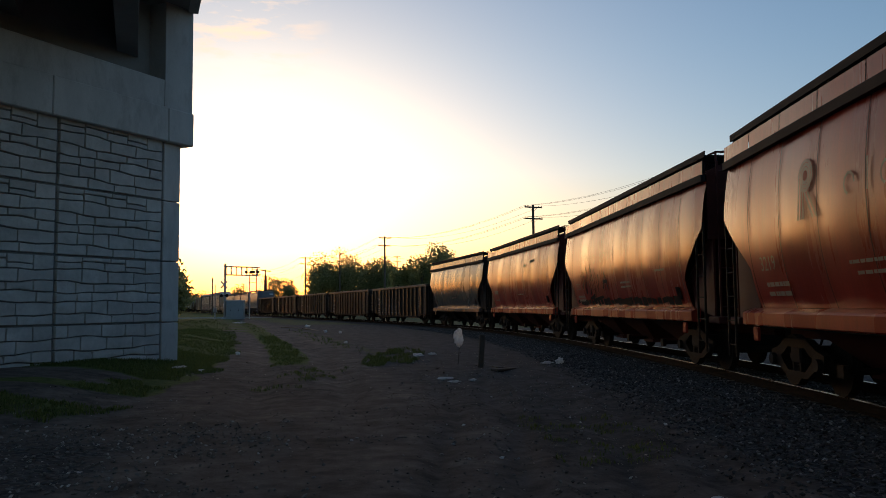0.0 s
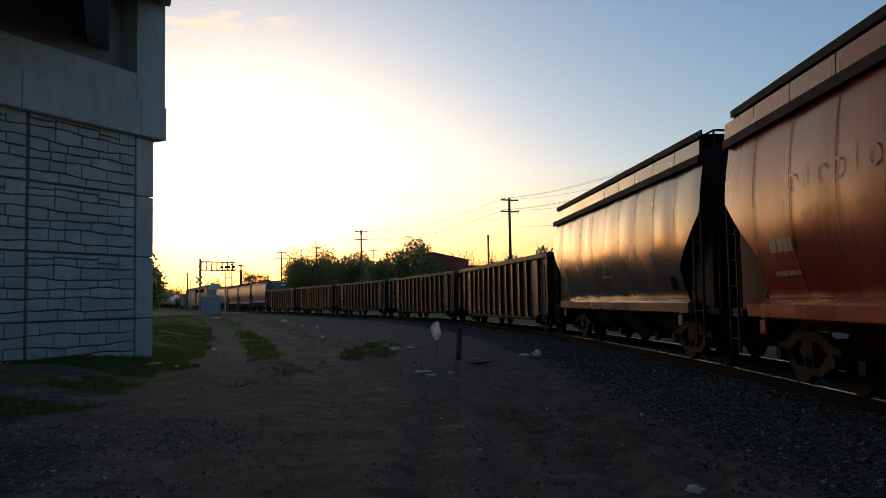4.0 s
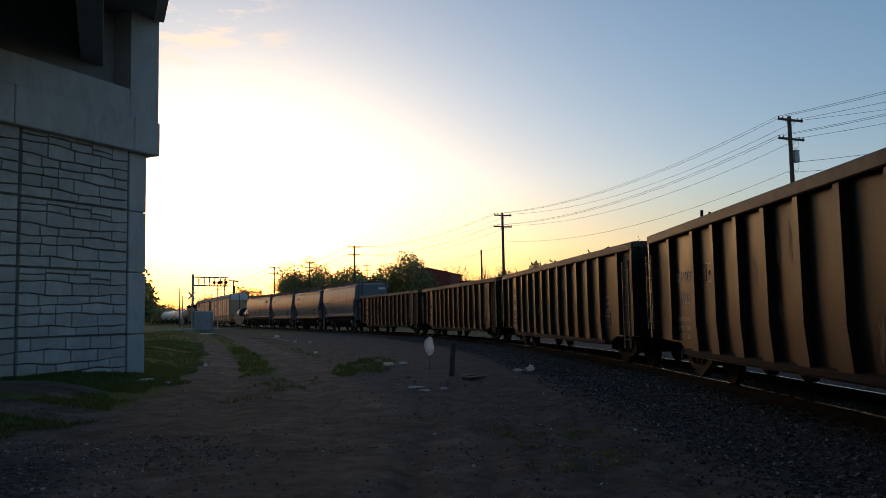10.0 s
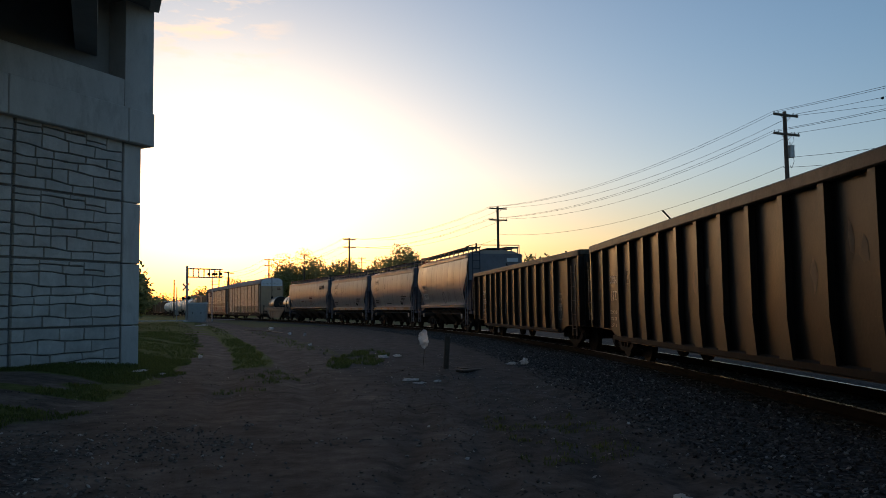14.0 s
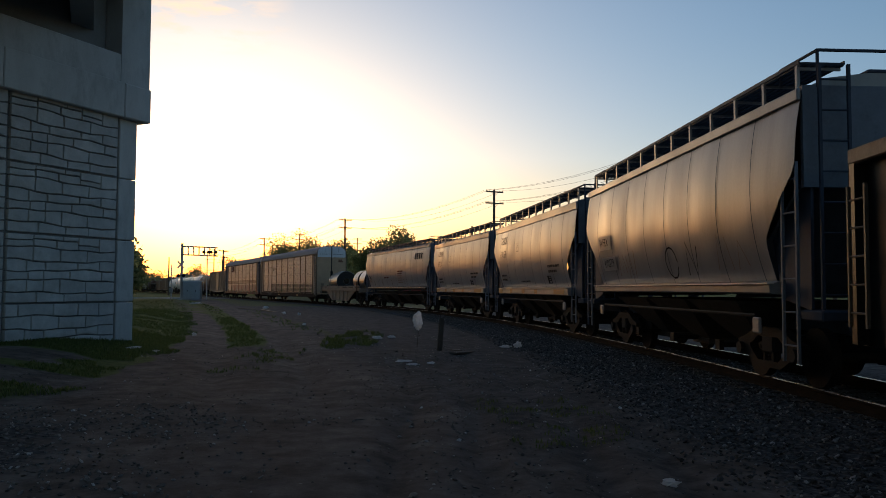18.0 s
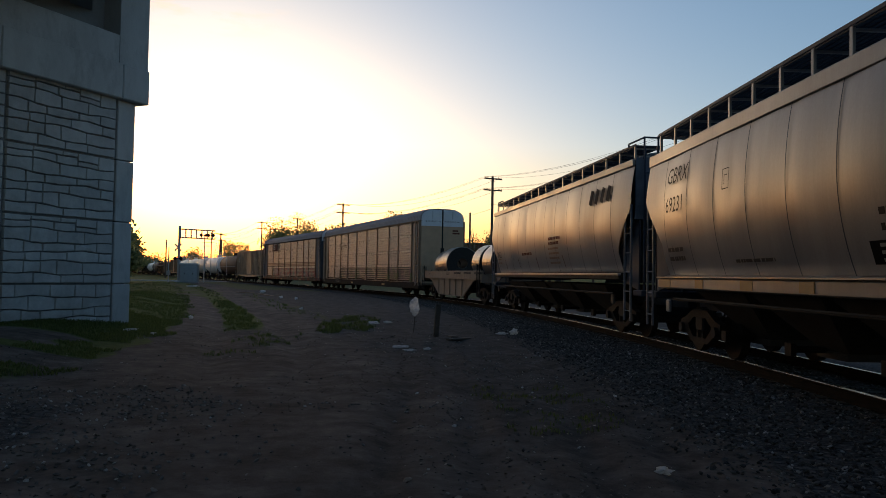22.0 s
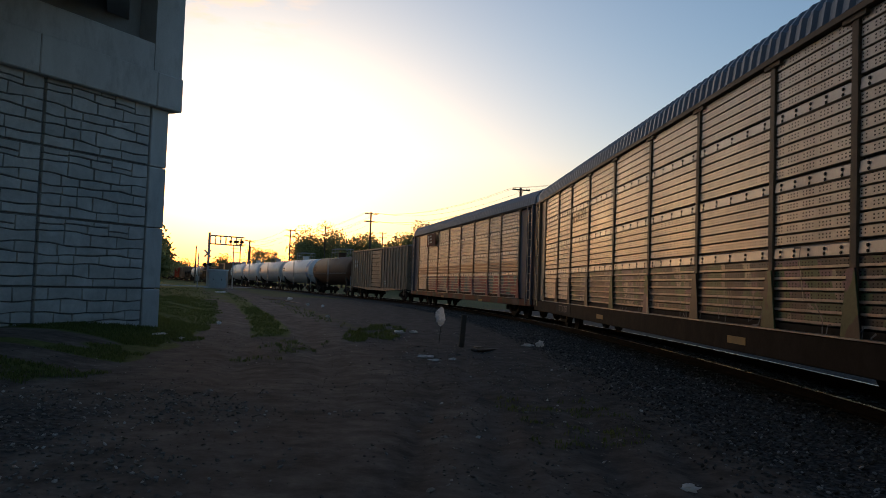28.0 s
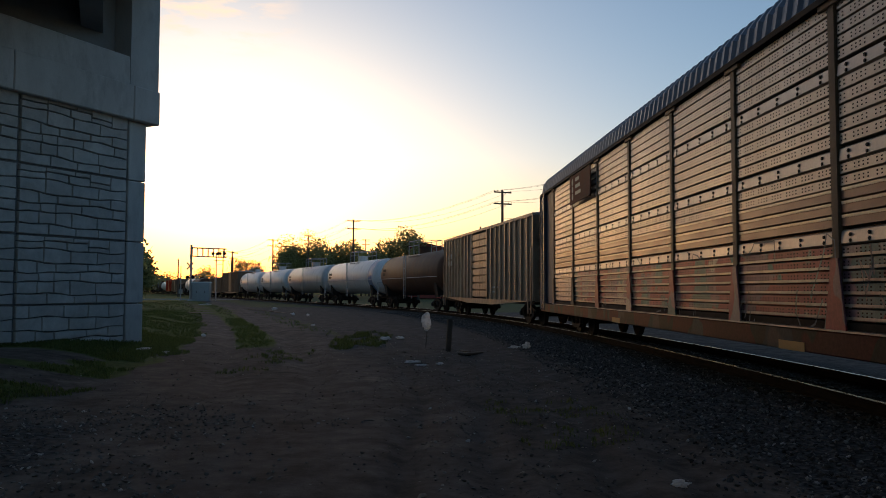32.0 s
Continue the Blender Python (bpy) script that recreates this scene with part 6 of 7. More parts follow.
print_rows(c, L2, [(2.0, 2.1, 0.7, 0.06), (2.0, 1.95, 0.7, 0.06), (10.4, 2.3, 1.2, 0.06), (10.4, 2.15, 1.2, 0.06), (10.4, 2.0, 1.2, 0.06), (10.4, 1.85, 1.2, 0.06)], GHOST, **ZZ)
print_rows(c, L2, [(6.6, 2.2, 1.5, 0.09), (10.5, 2.6, 1.4, 0.09), (10.5, 2.45, 1.2, 0.09)], MAROON, **ZZ)
for a in (3.4, 5.8, 8.6, 11.9):
    stroke(c, L2, [[(a, 2.1), (a + 0.12, 1.72)]], 0.05, MAROON, name="placard_hook", **ZZ)
coil_car(197.95, 15.88)
ra = auto_rack(213.85, 29.12, "tall auto rack car, pierced golden-grey side screens, sprayed foot")
rb = auto_rack(243.0, 28.15, "tall auto rack car with maroon bands, sprayed along its foot", True, False)
boxcar(271.2, 18.8, BOX_WORN, "brown ribbed boxcar with flaking paint")
tank_car(290.0, 17.7, TANK_BROWN, "rust-brown riveted tank car with stained shell")
tank_car(307.7, 18.0, TANK_WHITE, "white tank car with a pale blue end band", band=TANK_BLUE)
tank_car(325.7, 18.4, TANK_GREY, "pale grey tank car with top platform")
tank_car(344.1, 17.0, TANK_WHITE, "white tank car with top platform")
tank_car(361.1, 17.0, TANK_WHITE, "white tank car with top platform")
boxcar(378.1, 19.0, BOX_BROWN, "brown ribbed boxcar with flaking paint")
boxcar(397.2, 19.0, BOX_BROWN, "brown ribbed boxcar with flaking paint", 3.6)
pos_s = 416.5
for k in range(12):
    if k in (1, 2, 6, 7, 8):
        tank_car(pos_s, 17.8, (TANK_WHITE, TANK_BROWN)[k % 2], "tank car far down the line")
        pos_s += 17.9
    elif k in (4, 5, 10):
        boxcar(pos_s, 18.4, (BOX_BROWN, RED)[k % 2], "brown boxcar far down the line")
        pos_s += 18.5
    else:
        gondola(pos_s, 18.5, "", k)
        pos_s += 18.55

# ---------- utility poles and wires ----------
def utility_pole(x, y, top, turn, label, arms=((0.0, 2.4), (-1.38, 2.5)), lean=0.0, kit=False):
    po = thing("utility_pole", label, "utility pole", pose(x, y, -0.3, 0, lean, turn), group="utility poles")
    h = top + 0.3
    bm = B()
    rod(bm, (0, 0, 0), (0, 0, h), 0.2, 10, 0.14)
    part("shaft", bm, WOOD_POLE, po)
    for dz, w in arms:
        z = h - 0.28 + dz
        bm = B()
        box(bm, -w / 2, w / 2, -0.16, -0.05, z - 0.085, z + 0.075, 0.008)
        arm = part("crossarm", bm, WOOD_POLE, po)
        for k in (-0.94, -0.62, 0.62, 0.94):
            ib = B()
            xx = k * w / 2
            rod(ib, (xx, -0.105, z + 0.06), (xx, -0.105, z + 0.13), 0.015, 6)
            rod(ib, (xx, -0.105, z + 0.11), (xx, -0.105, z + 0.17), 0.05, 8, 0.035)
            rod(ib, (xx, -0.105, z + 0.17), (xx, -0.105, z + 0.21), 0.045, 8, 0.02)
            part("insulator", ib, DARK_LETTER, arm)
        bb = B()
        for s in (-1, 1):
            rod(bb, (s * 0.55, -0.1, z - 0.05), (0, -0.13, z - 0.5), 0.018, 6)
        part("arm_brace", bb, WOOD_POLE, po)
    if kit:
        bm = B()
        rod(bm, (0.42, -0.05, h - 3.35), (0.42, -0.05, h - 2.55), 0.24, 16)
        rod(bm, (0.42, -0.05, h - 2.55), (0.42, -0.05, h - 2.48), 0.26, 16)
        rod(bm, (0.36, -0.05, h - 2.48), (0.36, -0.05, h - 2.2), 0.035, 8)
        box(bm, 0.1, 0.25, -0.1, 0.0, h - 3.2, h - 2.7)
        part("transformer", bm, GALV, po, "grey pole-mounted transformer can")
        bm = B()
        for pts in ([(0.1, -0.1, h - 1.75), (0.5, -0.15, h - 1.5), (0.72, -0.1, h - 2.1), (0.5, -0.05, h - 2.4)], [(0.6, -0.05, h - 3.0), (0.75, 0, h - 3.6), (0.5, 0, h - 4.1), (0.15, -0.1, h - 3.9)]):
            pipe(bm, pts, 0.014, 5)
        part("drop_wire", bm, BLACK, po)
        bm = B()
        pipe(bm, [(-0.1, -0.1, h - 1.9), (-0.55, -0.6, h - 4.2), (-0.9, -0.9, h - 6.4)], 0.012, 5)
        part("guy_wire", bm, BLACK, po)
    return po


POLES = [(42.5, 16.0, 15.0), (25.45, 57.0, 15.3), (7.6, 97.0, 13.65), (-15.3, 141.0, 13.9), (-39.3, 188.0, 13.4), (-64.0, 236.0, 13.0)]
POLE_TURN = [24, 24, 25, 27, 27, 27]
for k, ((x, y, top), turn) in enumerate(zip(POLES, POLE_TURN)):
    utility_pole(x, y, top, turn, "weathered timber utility pole with two crossarms" + (" and a transformer" if k == 1 else ""), kit=(k == 1), arms=((0.0, 2.4), (-1.4, 2.5)))
utility_pole(-35.5, 215, 16.3, 20, "distant timber utility pole with crossarms")
utility_pole(-22.3, 240, 16.7, 20, "distant timber utility pole with crossarms")
utility_pole(-42.0, 160, 9.2, 60, "leaning timber utility pole with one crossarm", arms=((0, 2.8),), lean=4)
utility_pole(-44.5, 172, 8.4, 60, "small timber utility pole with one crossarm", arms=((0, 2.4),))
utility_pole(6.6, 130, 11.8, 0, "bare timber pole beside the yard", arms=())
utility_pole(51.0, 128, 11.2, 30, "distant timber utility pole with crossarms", arms=((0, 2.2), (-0.6, 2.0)))
utility_pole(-65.4, 200, 9.2, 0, "thin bare timber pole far off", arms=())


def tube(bm, pts, r):
    rows = []
    for p in pts:
        rows.append([(p.x + math.cos(k * math.tau / 4) * r, p.y, p.z + math.sin(k * math.tau / 4) * r) for k in range(5)])
    shell(bm, rows)


def wire(a, b, sag, r=0.012):
    bm = B()
    n = 14
    pts = []
    for k in range(n + 1):
        t = k / n
        p = Vector(a).lerp(Vector(b), t)
        p.z -= sag * 4 * t * (1 - t)
        pts.append(p)
    tube(bm, pts, r)
    ob = mesh_ob("overhead_wire", bm, BLACK)
    return tagged(ob, "thin dark overhead wire slung between poles", "wire", "overhead wires")


for k in range(len(POLES) - 1):
    (xa, ya, ta), (xb, yb, tb) = POLES[k], POLES[k + 1]
    for dz, ks in ((0.0, (-0.94, -0.62, 0.94)), (-1.4, (-0.94, -0.62, 0.94))):
        for q in ks:
            ha, hb = radians(POLE_TURN[k]), radians(POLE_TURN[k + 1])
            w = 1.2
            wire((xa + q * w * math.cos(ha), ya + q * w * math.sin(ha), ta - 0.08 + dz), (xb + q * w * math.cos(hb), yb + q * w * math.sin(hb), tb - 0.08 + dz), (0.8 if k == 0 else 1.5) + 0.1 * q, 0.012 if k < 2 else 0.015)
    wire((xa - 0.2, ya, ta - 4.0), (xb - 0.2, yb, tb - 3.4), 1.0 if k == 0 else 1.6, 0.013)
wire((25.2, 57, 11.2), (48, 44, 11.8), 0.4)
wire((25.4, 57, 14.9), (60, 40, 16.5), 0.3)


def perched_bird(x, y, z):
    b = thing("bird", "small dark bird perched on a wire", "bird", pose(x, y, z, 0, 0, 40))
    bm = B()
    bmesh.ops.create_uvsphere(bm, u_segments=10, v_segments=6, radius=0.1, matrix=Matrix.Diagonal((1.5, 0.85, 0.9, 1)))
    rod(bm, (-0.1, 0, -0.02), (-0.32, 0, -0.1), 0.04, 6, 0.02)
    part("body", bm, BLACK, b)
    bm = B()
    bmesh.ops.create_uvsphere(bm, u_segments=8, v_segments=6, radius=0.062, matrix=Matrix.Translation((0.14, 0, 0.09)))
    rod(bm, (0.19, 0, 0.09), (0.26, 0, 0.08), 0.02, 5, 0.004)
    part("head", bm, BLACK, b)
    return b


# ---------- crossing: cantilever signal, cabinet, road ----------
def cantilever_signal():
    g = thing("crossing_signal", "grey level crossing signal with a truss arm over the road", "crossing signal", pose(-32.65, 105, 0, 0, 0, 8))
    bm = B()
    rod(bm, (0, 0, -0.2), (0, 0, 7.35), 0.17, 12, 0.15)
    part("mast", bm, GALV, g)
    bm = B()
    for y in (-0.3, 0.3):
        for z in (6.72, 5.62):
            rod(bm, (0, y, z + 0.25), (4.5, y, z + 0.1), 0.075, 6)
        for k in range(7):
            x = 0.1 + k * 0.68
            rod(bm, (x, y, 6.95 - 0.02 * k), (x, y, 5.86 - 0.02 * k), 0.045, 6)
    for k in range(7):
        x = 0.1 + k * 0.68
        for z in (6.95, 5.86):
            rod(bm, (x, -0.3, z - 0.02 * k), (x, 0.3, z - 0.02 * k), 0.035, 6)
    part("truss_arm", bm, GALV, g)
    for k in range(2):
        x = 3.1 + k * 0.95
        bm = B()
        for s in (-1, 1):
            rod(bm, (x + s * 0.3, -0.45, 6.2), (x + s * 0.3, -0.36, 6.2), 0.2, 14)
            rod(bm, (x + s * 0.3, -0.36, 6.2), (x + s * 0.3, -0.2, 6.2), 0.12, 10)
        rod(bm, (x - 0.3, -0.3, 6.2), (x + 0.3, -0.3, 6.2), 0.04, 6)
        part("flasher", bm, BLACK, g, "black unlit flasher pair")
    for z, s in ((4.55, 1), (4.55, -1)):
        bm = B()
        box(bm, -0.6, 0.6, -0.24, -0.22, -0.11, 0.11, 0, pose(-0.1, 0, z, 0, 48 * s, 0))
        part("crossbuck_blade", bm, RACK_WHITE, g)
    bm = B()
    for s in (-1, 1):
        rod(bm, (-0.05 + s * 0.35, -0.4, 3.1), (-0.05 + s * 0.35, -0.3, 3.1), 0.22, 12)
    rod(bm, (-0.4, -0.3, 3.1), (0.35, -0.3, 3.1), 0.04, 6)
    part("flasher", bm, BLACK, g)
    bm = B()
    box(bm, -0.4, 0.4, -0.4, 0.4, -0.2, 0.25, 0.03)
    part("footing", bm, CONCRETE, g)


cantilever_signal()
cab = thing("signal_cabinet", "pale grey metal signal cabinet beside the crossing", "cabinet", pose(-31.35, 105.5, 0, 0, 0, 8))
bm = B()
box(bm, -1.1, 1.1, -0.9, 0.9, -0.1, 2.35, 0.03)
part("body", bm, GALV, cab)
bm = B()
prism(bm, [(-1.2, 2.352), (1.2, 2.352), (1.15, 2.5), (-1.15, 2.5)], "y", -1.0, 1.0)
part("roof", bm, RACK_WHITE, cab)
for s in (-0.52, 0.52):
    bm = B()
    box(bm, s - 0.45, s + 0.45, -0.93, -0.905, 0.15, 2.2, 0.01)
    d = part("door", bm, GALV, cab)
    bm = B()
    box(bm, s - 0.04, s + 0.04, -0.97, -0.932, 1.05, 1.25)
    part("handle", bm, BLACK, d)
mast = thing("signal_mast", "slim grey signal mast with short arms", "signal mast", pose(-30.2, 108, 0))
bm = B()
rod(bm, (0, 0, -0.2), (0, 0, 6.4), 0.09, 8, 0.07)
part("mast", bm, GALV, mast)
for z, w in ((5.4, 1.6), (4.9, 1.2)):
    bm = B()
    rod(bm, (-w * 0.2, 0, z), (w * 0.8, 0, z), 0.04, 6)
    part("arm", bm, GALV, mast)
post = thing("crossing_gate", "small crossing gate mechanism on a post", "crossing gate", pose(-34.3, 106, 0))
bm = B()
rod(bm, (0, 0, -0.2), (0, 0, 3.6), 0.08, 8)
box(bm, -0.2, 0.2, -0.2, 0.2, 0.9, 1.5, 0.02)
part("post", bm, GALV, post)
bm = B()
box(bm, -0.05, 0.05, -0.04, 0.04, 1.2, 4.6)
part("gate_arm", bm, RACK_WHITE, post)
bm = B()
m = pose(-42, 118, -0.02, 0, 0, 14)
box(bm, -60, 12.0, -3.2, 3.2, 0.0, 0.05, 0, m)
tagged(mesh_ob("road", bm, ASPHALT), "pale asphalt road at the level crossing", "road", kind="structure")
bm = B()
box(bm, -58, 8.0, -3.75, -3.3, -0.05, 0.16, 0, m)
tagged(mesh_ob("kerb", bm, CONCRETE), "pale concrete kerb along the road", "kerb", kind="structure")


# ---------- trees ----------
def crown(bm, rng, centre, radii, count, size):
    """Leaf clumps: small bent quads in uneven puffs."""
    puffs = []
    for _ in range(18):
        d = Vector((rng.gauss(0, 1), rng.gauss(0, 1), rng.gauss(0, 1))).normalized() * rng.uniform(0.25, 0.8)
        puffs.append((Vector((centre[0] + d.x * radii[0], centre[1] + d.y * radii[1], centre[2] + d.z * radii[2])), rng.uniform(0.28, 0.5)))
    for _ in range(count):
        c, r = rng.choice(puffs)
        d = Vector((rng.gauss(0, 1), rng.gauss(0, 1), rng.gauss(0, 1))).normalized() * (rng.random() ** 0.4) * r
        p = c + Vector((d.x * radii[0], d.y * radii[1], d.z * radii[2]))
        u = Vector((rng.gauss(0, 1), rng.gauss(0, 1), rng.gauss(0, 1))).normalized()
        v = u.orthogonal().normalized()
        s = size * rng.uniform(0.6, 1.4)
        q = [p + u * s, p + v * s * 0.6, p - u * s, p - v * s * 0.6 + u.cross(v) * s * 0.3]
        bm.faces.new([bm.verts.new(a) for a in q])


def tree(x, y, top, width, label, seed, leaf=None, thin=False, low=0.15, big=1.0):
    rng = random.Random(seed)
    t = thing("tree", label, "tree", pose(x, y, -0.4, 0, 0, rng.uniform(0, 360)), group="trees beyond the track")
    h = top + 0.4
    bm = B()
    rod(bm, (0, 0, 0), (0.1, 0, h * 0.45), h * 0.022, 8, h * 0.014)
    rod(bm, (0.1, 0, h * 0.45), (0, 0.1, h * 0.8), h * 0.014, 6, h * 0.004)
    part("trunk", bm, BARK, t)
    for k in range(14 if thin else 7):
        bm = B()
        a, z = rng.uniform(0, 6.3), h * rng.uniform(0.3, 0.7)
        r = width * 0.5 * rng.uniform(0.5, 0.95)
        tip = Vector((math.cos(a) * r, math.sin(a) * r, z + h * rng.uniform(0.1, 0.27)))
        rod(bm, (0.05, 0, z), tip, h * 0.007, 5, h * 0.002)
        if thin:
            for _ in range(5):
                p = Vector((0.05, 0, z)).lerp(tip, rng.uniform(0.4, 0.9))
                rod(bm, p, p + Vector((rng.uniform(-1, 1), rng.uniform(-1, 1), rng.uniform(0.3, 1.4))) * h * 0.06, h * 0.002, 4, h * 0.0008)
        part("limb", bm, BARK, t)
    bm = B()
    mid = h * (1 + low) / 2
    crown(bm, rng, (0, 0, mid), (width * 0.68, width * 0.68, h * (1 - low) / 2), int((700 if thin else 3400) * big), 0.16 if thin else 0.25)
    part("crown", bm, leaf or LEAF, t)
    return t


def conifer(x, y, top, width, seed):
    rng = random.Random(seed)
    t = thing("conifer", "dark pointed spruce beyond the track", "tree", pose(x, y, -0.4), group="trees beyond the track")
    h = top + 0.4
    bm = B()
    rod(bm, (0, 0, 0), (0, 0, h), h * 0.016, 8, 0.02)
    part("trunk", bm, BARK, t)
    bm = B()
    for _ in range(1900):
        f = rng.random() ** 0.7
        z = h * (0.12 + 0.88 * (1 - f))
        r = (f * width / 2) * rng.uniform(0.3, 1.0) * (0.8 + 0.3 * math.sin(z * 5))
        a = rng.uniform(0, 6.3)
        p = Vector((math.cos(a) * r, math.sin(a) * r, z - r * 0.25))
        d = Vector((math.cos(a), math.sin(a), -0.3)) * 0.28
        w = Vector((-math.sin(a), math.cos(a), 0.2)) * 0.09
        bm.faces.new([bm.verts.new(q) for q in (p, p + d + w, p + d * 1.5, p + d - w)])
    part("crown", bm, NEEDLE, t)


DEC = "leafy green broadleaf tree in early summer leaf"
tree(-35.6, 95, 7.8, 5.0, DEC + " beside the road", 1, low=0.12, big=0.6)
tree(-38.0, 99, 5.6, 4.6, DEC + " beside the road", 2, low=0.12, big=0.5)
for k, (x, y, t, w) in enumerate([(-102, 300, 9.0, 16), (-92, 310, 10, 10), (-115, 300, 9.5, 16), (-62.7, 260, 12.3, 10), (-58.5, 255, 10.2, 6)]):
    tree(x, y, t, w, "distant leafy tree on the skyline", 10 + k, low=0.1)
for k, (x, y, t, w) in enumerate([(-43.2, 230, 17.2, 9), (-37.0, 232, 17.8, 10), (-31.0, 228, 16.9, 9), (-26.0, 230, 16.0, 8), (-20.0, 226, 15.4, 9), (-14.5, 224, 13.4, 8)]):
    tree(x, y, t, w * 1.25, DEC + " in a dense clump", 20 + k, low=0.05, big=1.8)
for k, (x, y, t, w) in enumerate([(-10.5, 170, 13.4, 7.0), (-7.2, 175, 16.0, 6.5), (-4.4, 163, 12.4, 6), (-14.5, 172, 11.4, 6)]):
    tree(x, y, t, w, DEC + " with an open crown", 30 + k, low=0.12)
for k, (x, y, t, w) in enumerate([(2.8, 190, 15.0, 6.0), (9.0, 165, 12.0, 4.5), (12.2, 160, 12.4, 5.2), (24.6, 162, 13.6, 4.2), (39.6, 160, 17.2, 3.8), (6.0, 185, 11.5, 5)]):
    tree(x, y, t, w, "thin tree just coming into leaf", 40 + k, LEAF_THIN, True)
for k, (x, y, t, w) in enumerate([(16.2, 160, 11.0, 5.5), (19.0, 158, 12.6, 6.0), (14.0, 170, 10.5, 6), (23.0, 165, 10.5, 5), (50.5, 130, 15.6, 8), (58.0, 135, 17.6, 11), (66, 130, 16, 10), (42.0, 140, 11.4, 5), (31, 150, 10.5, 6), (36.0, 152, 10.2, 6)]):
    tree(x, y, t, w, DEC, 50 + k, low=0.1)
for k in range(14):
    a = radians(4 + k * 1.5)
    tree(-math.sin(a) * 400, math.cos(a) * 400, 9.0 + 2.5 * math.sin(k * 1.9), 15 + 3 * math.sin(k), "low hazy trees along the far horizon", 100 + k, low=0.0, big=0.35)
for k, (x, y, t, w) in enumerate([(-46.5, 234, 13.4, 9), (-40.5, 236, 14.2, 9), (-33.5, 236, 14.6, 9), (-28.0, 236, 13.2, 9), (-23.0, 234, 13.0, 9), (-17.0, 232, 12.4, 9), (-11.0, 232, 11.8, 9), (-5.0, 230, 12.2, 9), (0.0, 228, 12.8, 8)]):
    tree(x, y, t, w * 1.15, DEC + " in a dense clump", 170 + k, low=0.0)
for k in range(13):
    f = k / 12
    tree(-47 - 28 * f + 2 * math.sin(k * 2.3), 99 - 92 * f, 15.0 + 2.4 * math.sin(k * 1.7) - 2.5 * f, 9.5, DEC + " beyond the abutment", 210 + k, low=0.0, big=0.8)
for k, (x, y, t, w) in enumerate([(-27.0, 62, 11.5, 7), (-31.5, 72, 13.0, 8), (-35.5, 82, 12.2, 8), (-26.5, 52, 12.8, 8), (-29.0, 43, 11.8, 8)]):
    tree(x, y, t, w, DEC + " beyond the abutment", 230 + k, low=0.0, big=0.8)
conifer(38.8, 120, 13.3, 4.6, 70)
conifer(47.0, 118, 14.2, 4.6, 71)


# ---------- red building and yard beyond the track ----------
def red_building():
    b = thing("building", "low red metal-clad building with a shallow gable and a small sign", "building", pose(-2.4, 168, 0, 0, 0, -12))
    bm = B()
    prism(bm, [(-4.4, -0.3), (4.6, -0.3), (4.6, 10.0), (-0.6, 11.2), (-4.4, 10.6)], "y", 0, 12)
    part("wall", bm, BRICK_RED, b)
    bm = B()
    prism(bm, [(-4.6, 10.6), (-0.6, 11.25), (4.8, 9.95), (4.8, 10.1), (-0.6, 11.4), (-4.6, 10.75)], "y", -0.3, 12.3)
    part("roof", bm, RED_DARK, b)
    bm = B()
    box(bm, -3.9, -1.6, -0.08, -0.01, 7.2, 9.4)
    part("sign_board", bm, BLUEBLACK, b)
    bm = B()
    box(bm, -3.8, -1.7, -0.12, -0.085, 7.4, 8.7)
    part("sign_panel", bm, RACK_WHITE, b)
    bm = B()
    for k in range(12):
        x = -4.2 + k * 0.78
        box(bm, x - 0.03, x + 0.03, -0.05, -0.005, 0, 6.2)
    part("cladding_rib", bm, BRICK_RED, b)
    bm = B()
    for k in range(7):
        rod(bm, (6 + k * 0.9, 3, 0), (6 + k * 0.9, 3, 8.9 + (k % 2) * 0.5), 0.05, 6)
    for z in (7.4, 8.3):
        rod(bm, (6, 3, z), (11.4, 3, z), 0.05, 6)
    yard = thing("rooftop_rail", "grey pipe railing and vents on a low roof", "railing", pose(-0.4, 168, 0, 0, 0, -12))
    part("pipe_rail", bm, GALV, yard)
    lo = thing("building", "low dark flat-roofed building behind the train", "building", pose(11, 172, 0, 0, 0, -10))
    bm = B()
    box(bm, -7, 9, 0, 10, -0.3, 8.3)
    part("wall", bm, BRICK_RED, lo)
    bm = B()
    box(bm, -7.2, 9.2, -0.2, 10.2, 8.304, 8.6)
    part("roof", bm, RED_DARK, lo)


red_building()


# ---------- litter, bag on its post, stumps ----------
def crumpled(name, label, x, y, z, sx, sy, sz, seed, mat=None, category="litter", turn=0):
    rng = random.Random(seed)
    bm = B()
    bmesh.ops.create_icosphere(bm, subdivisions=3, radius=0.5)
    for v in bm.verts:
        k = 1 + 0.65 * noise.noise(v.co * 3.3 + Vector((seed, 0, 0))) + 0.45 * noise.noise(v.co * 9 + Vector((0, seed, 0)))
        v.co = Vector((v.co.x * sx, v.co.y * sy, v.co.z * sz)) * k
    if category == "bag":
        bmesh.ops.delete(bm, geom=[f for f in bm.faces if f.calc_center_median().y > 0.03], context="FACES")
    ob = mesh_ob(name, bm, mat or PLASTIC)
    ob.matrix_basis = pose(x, y, z, 0, 0, turn)
    return tagged(ob, label, category)


def weed_stalk():
    w = thing("weed_stalk", "bare dry weed stalk with a caught plastic bag", "plant", pose(-0.37, 21.0, height(-0.37, 21.0)))
    bm = B()
    pipe(bm, [(0, 0, -0.05), (0.03, 0, 0.35), (0.0, 0.02, 0.7), (0.03, 0.02, 0.95)], 0.01, 5)
    pipe(bm, [(0.03, 0, 0.35), (0.14, 0.03, 0.62)], 0.006, 5)
    part("stalk", bm, WOOD_POLE, w)


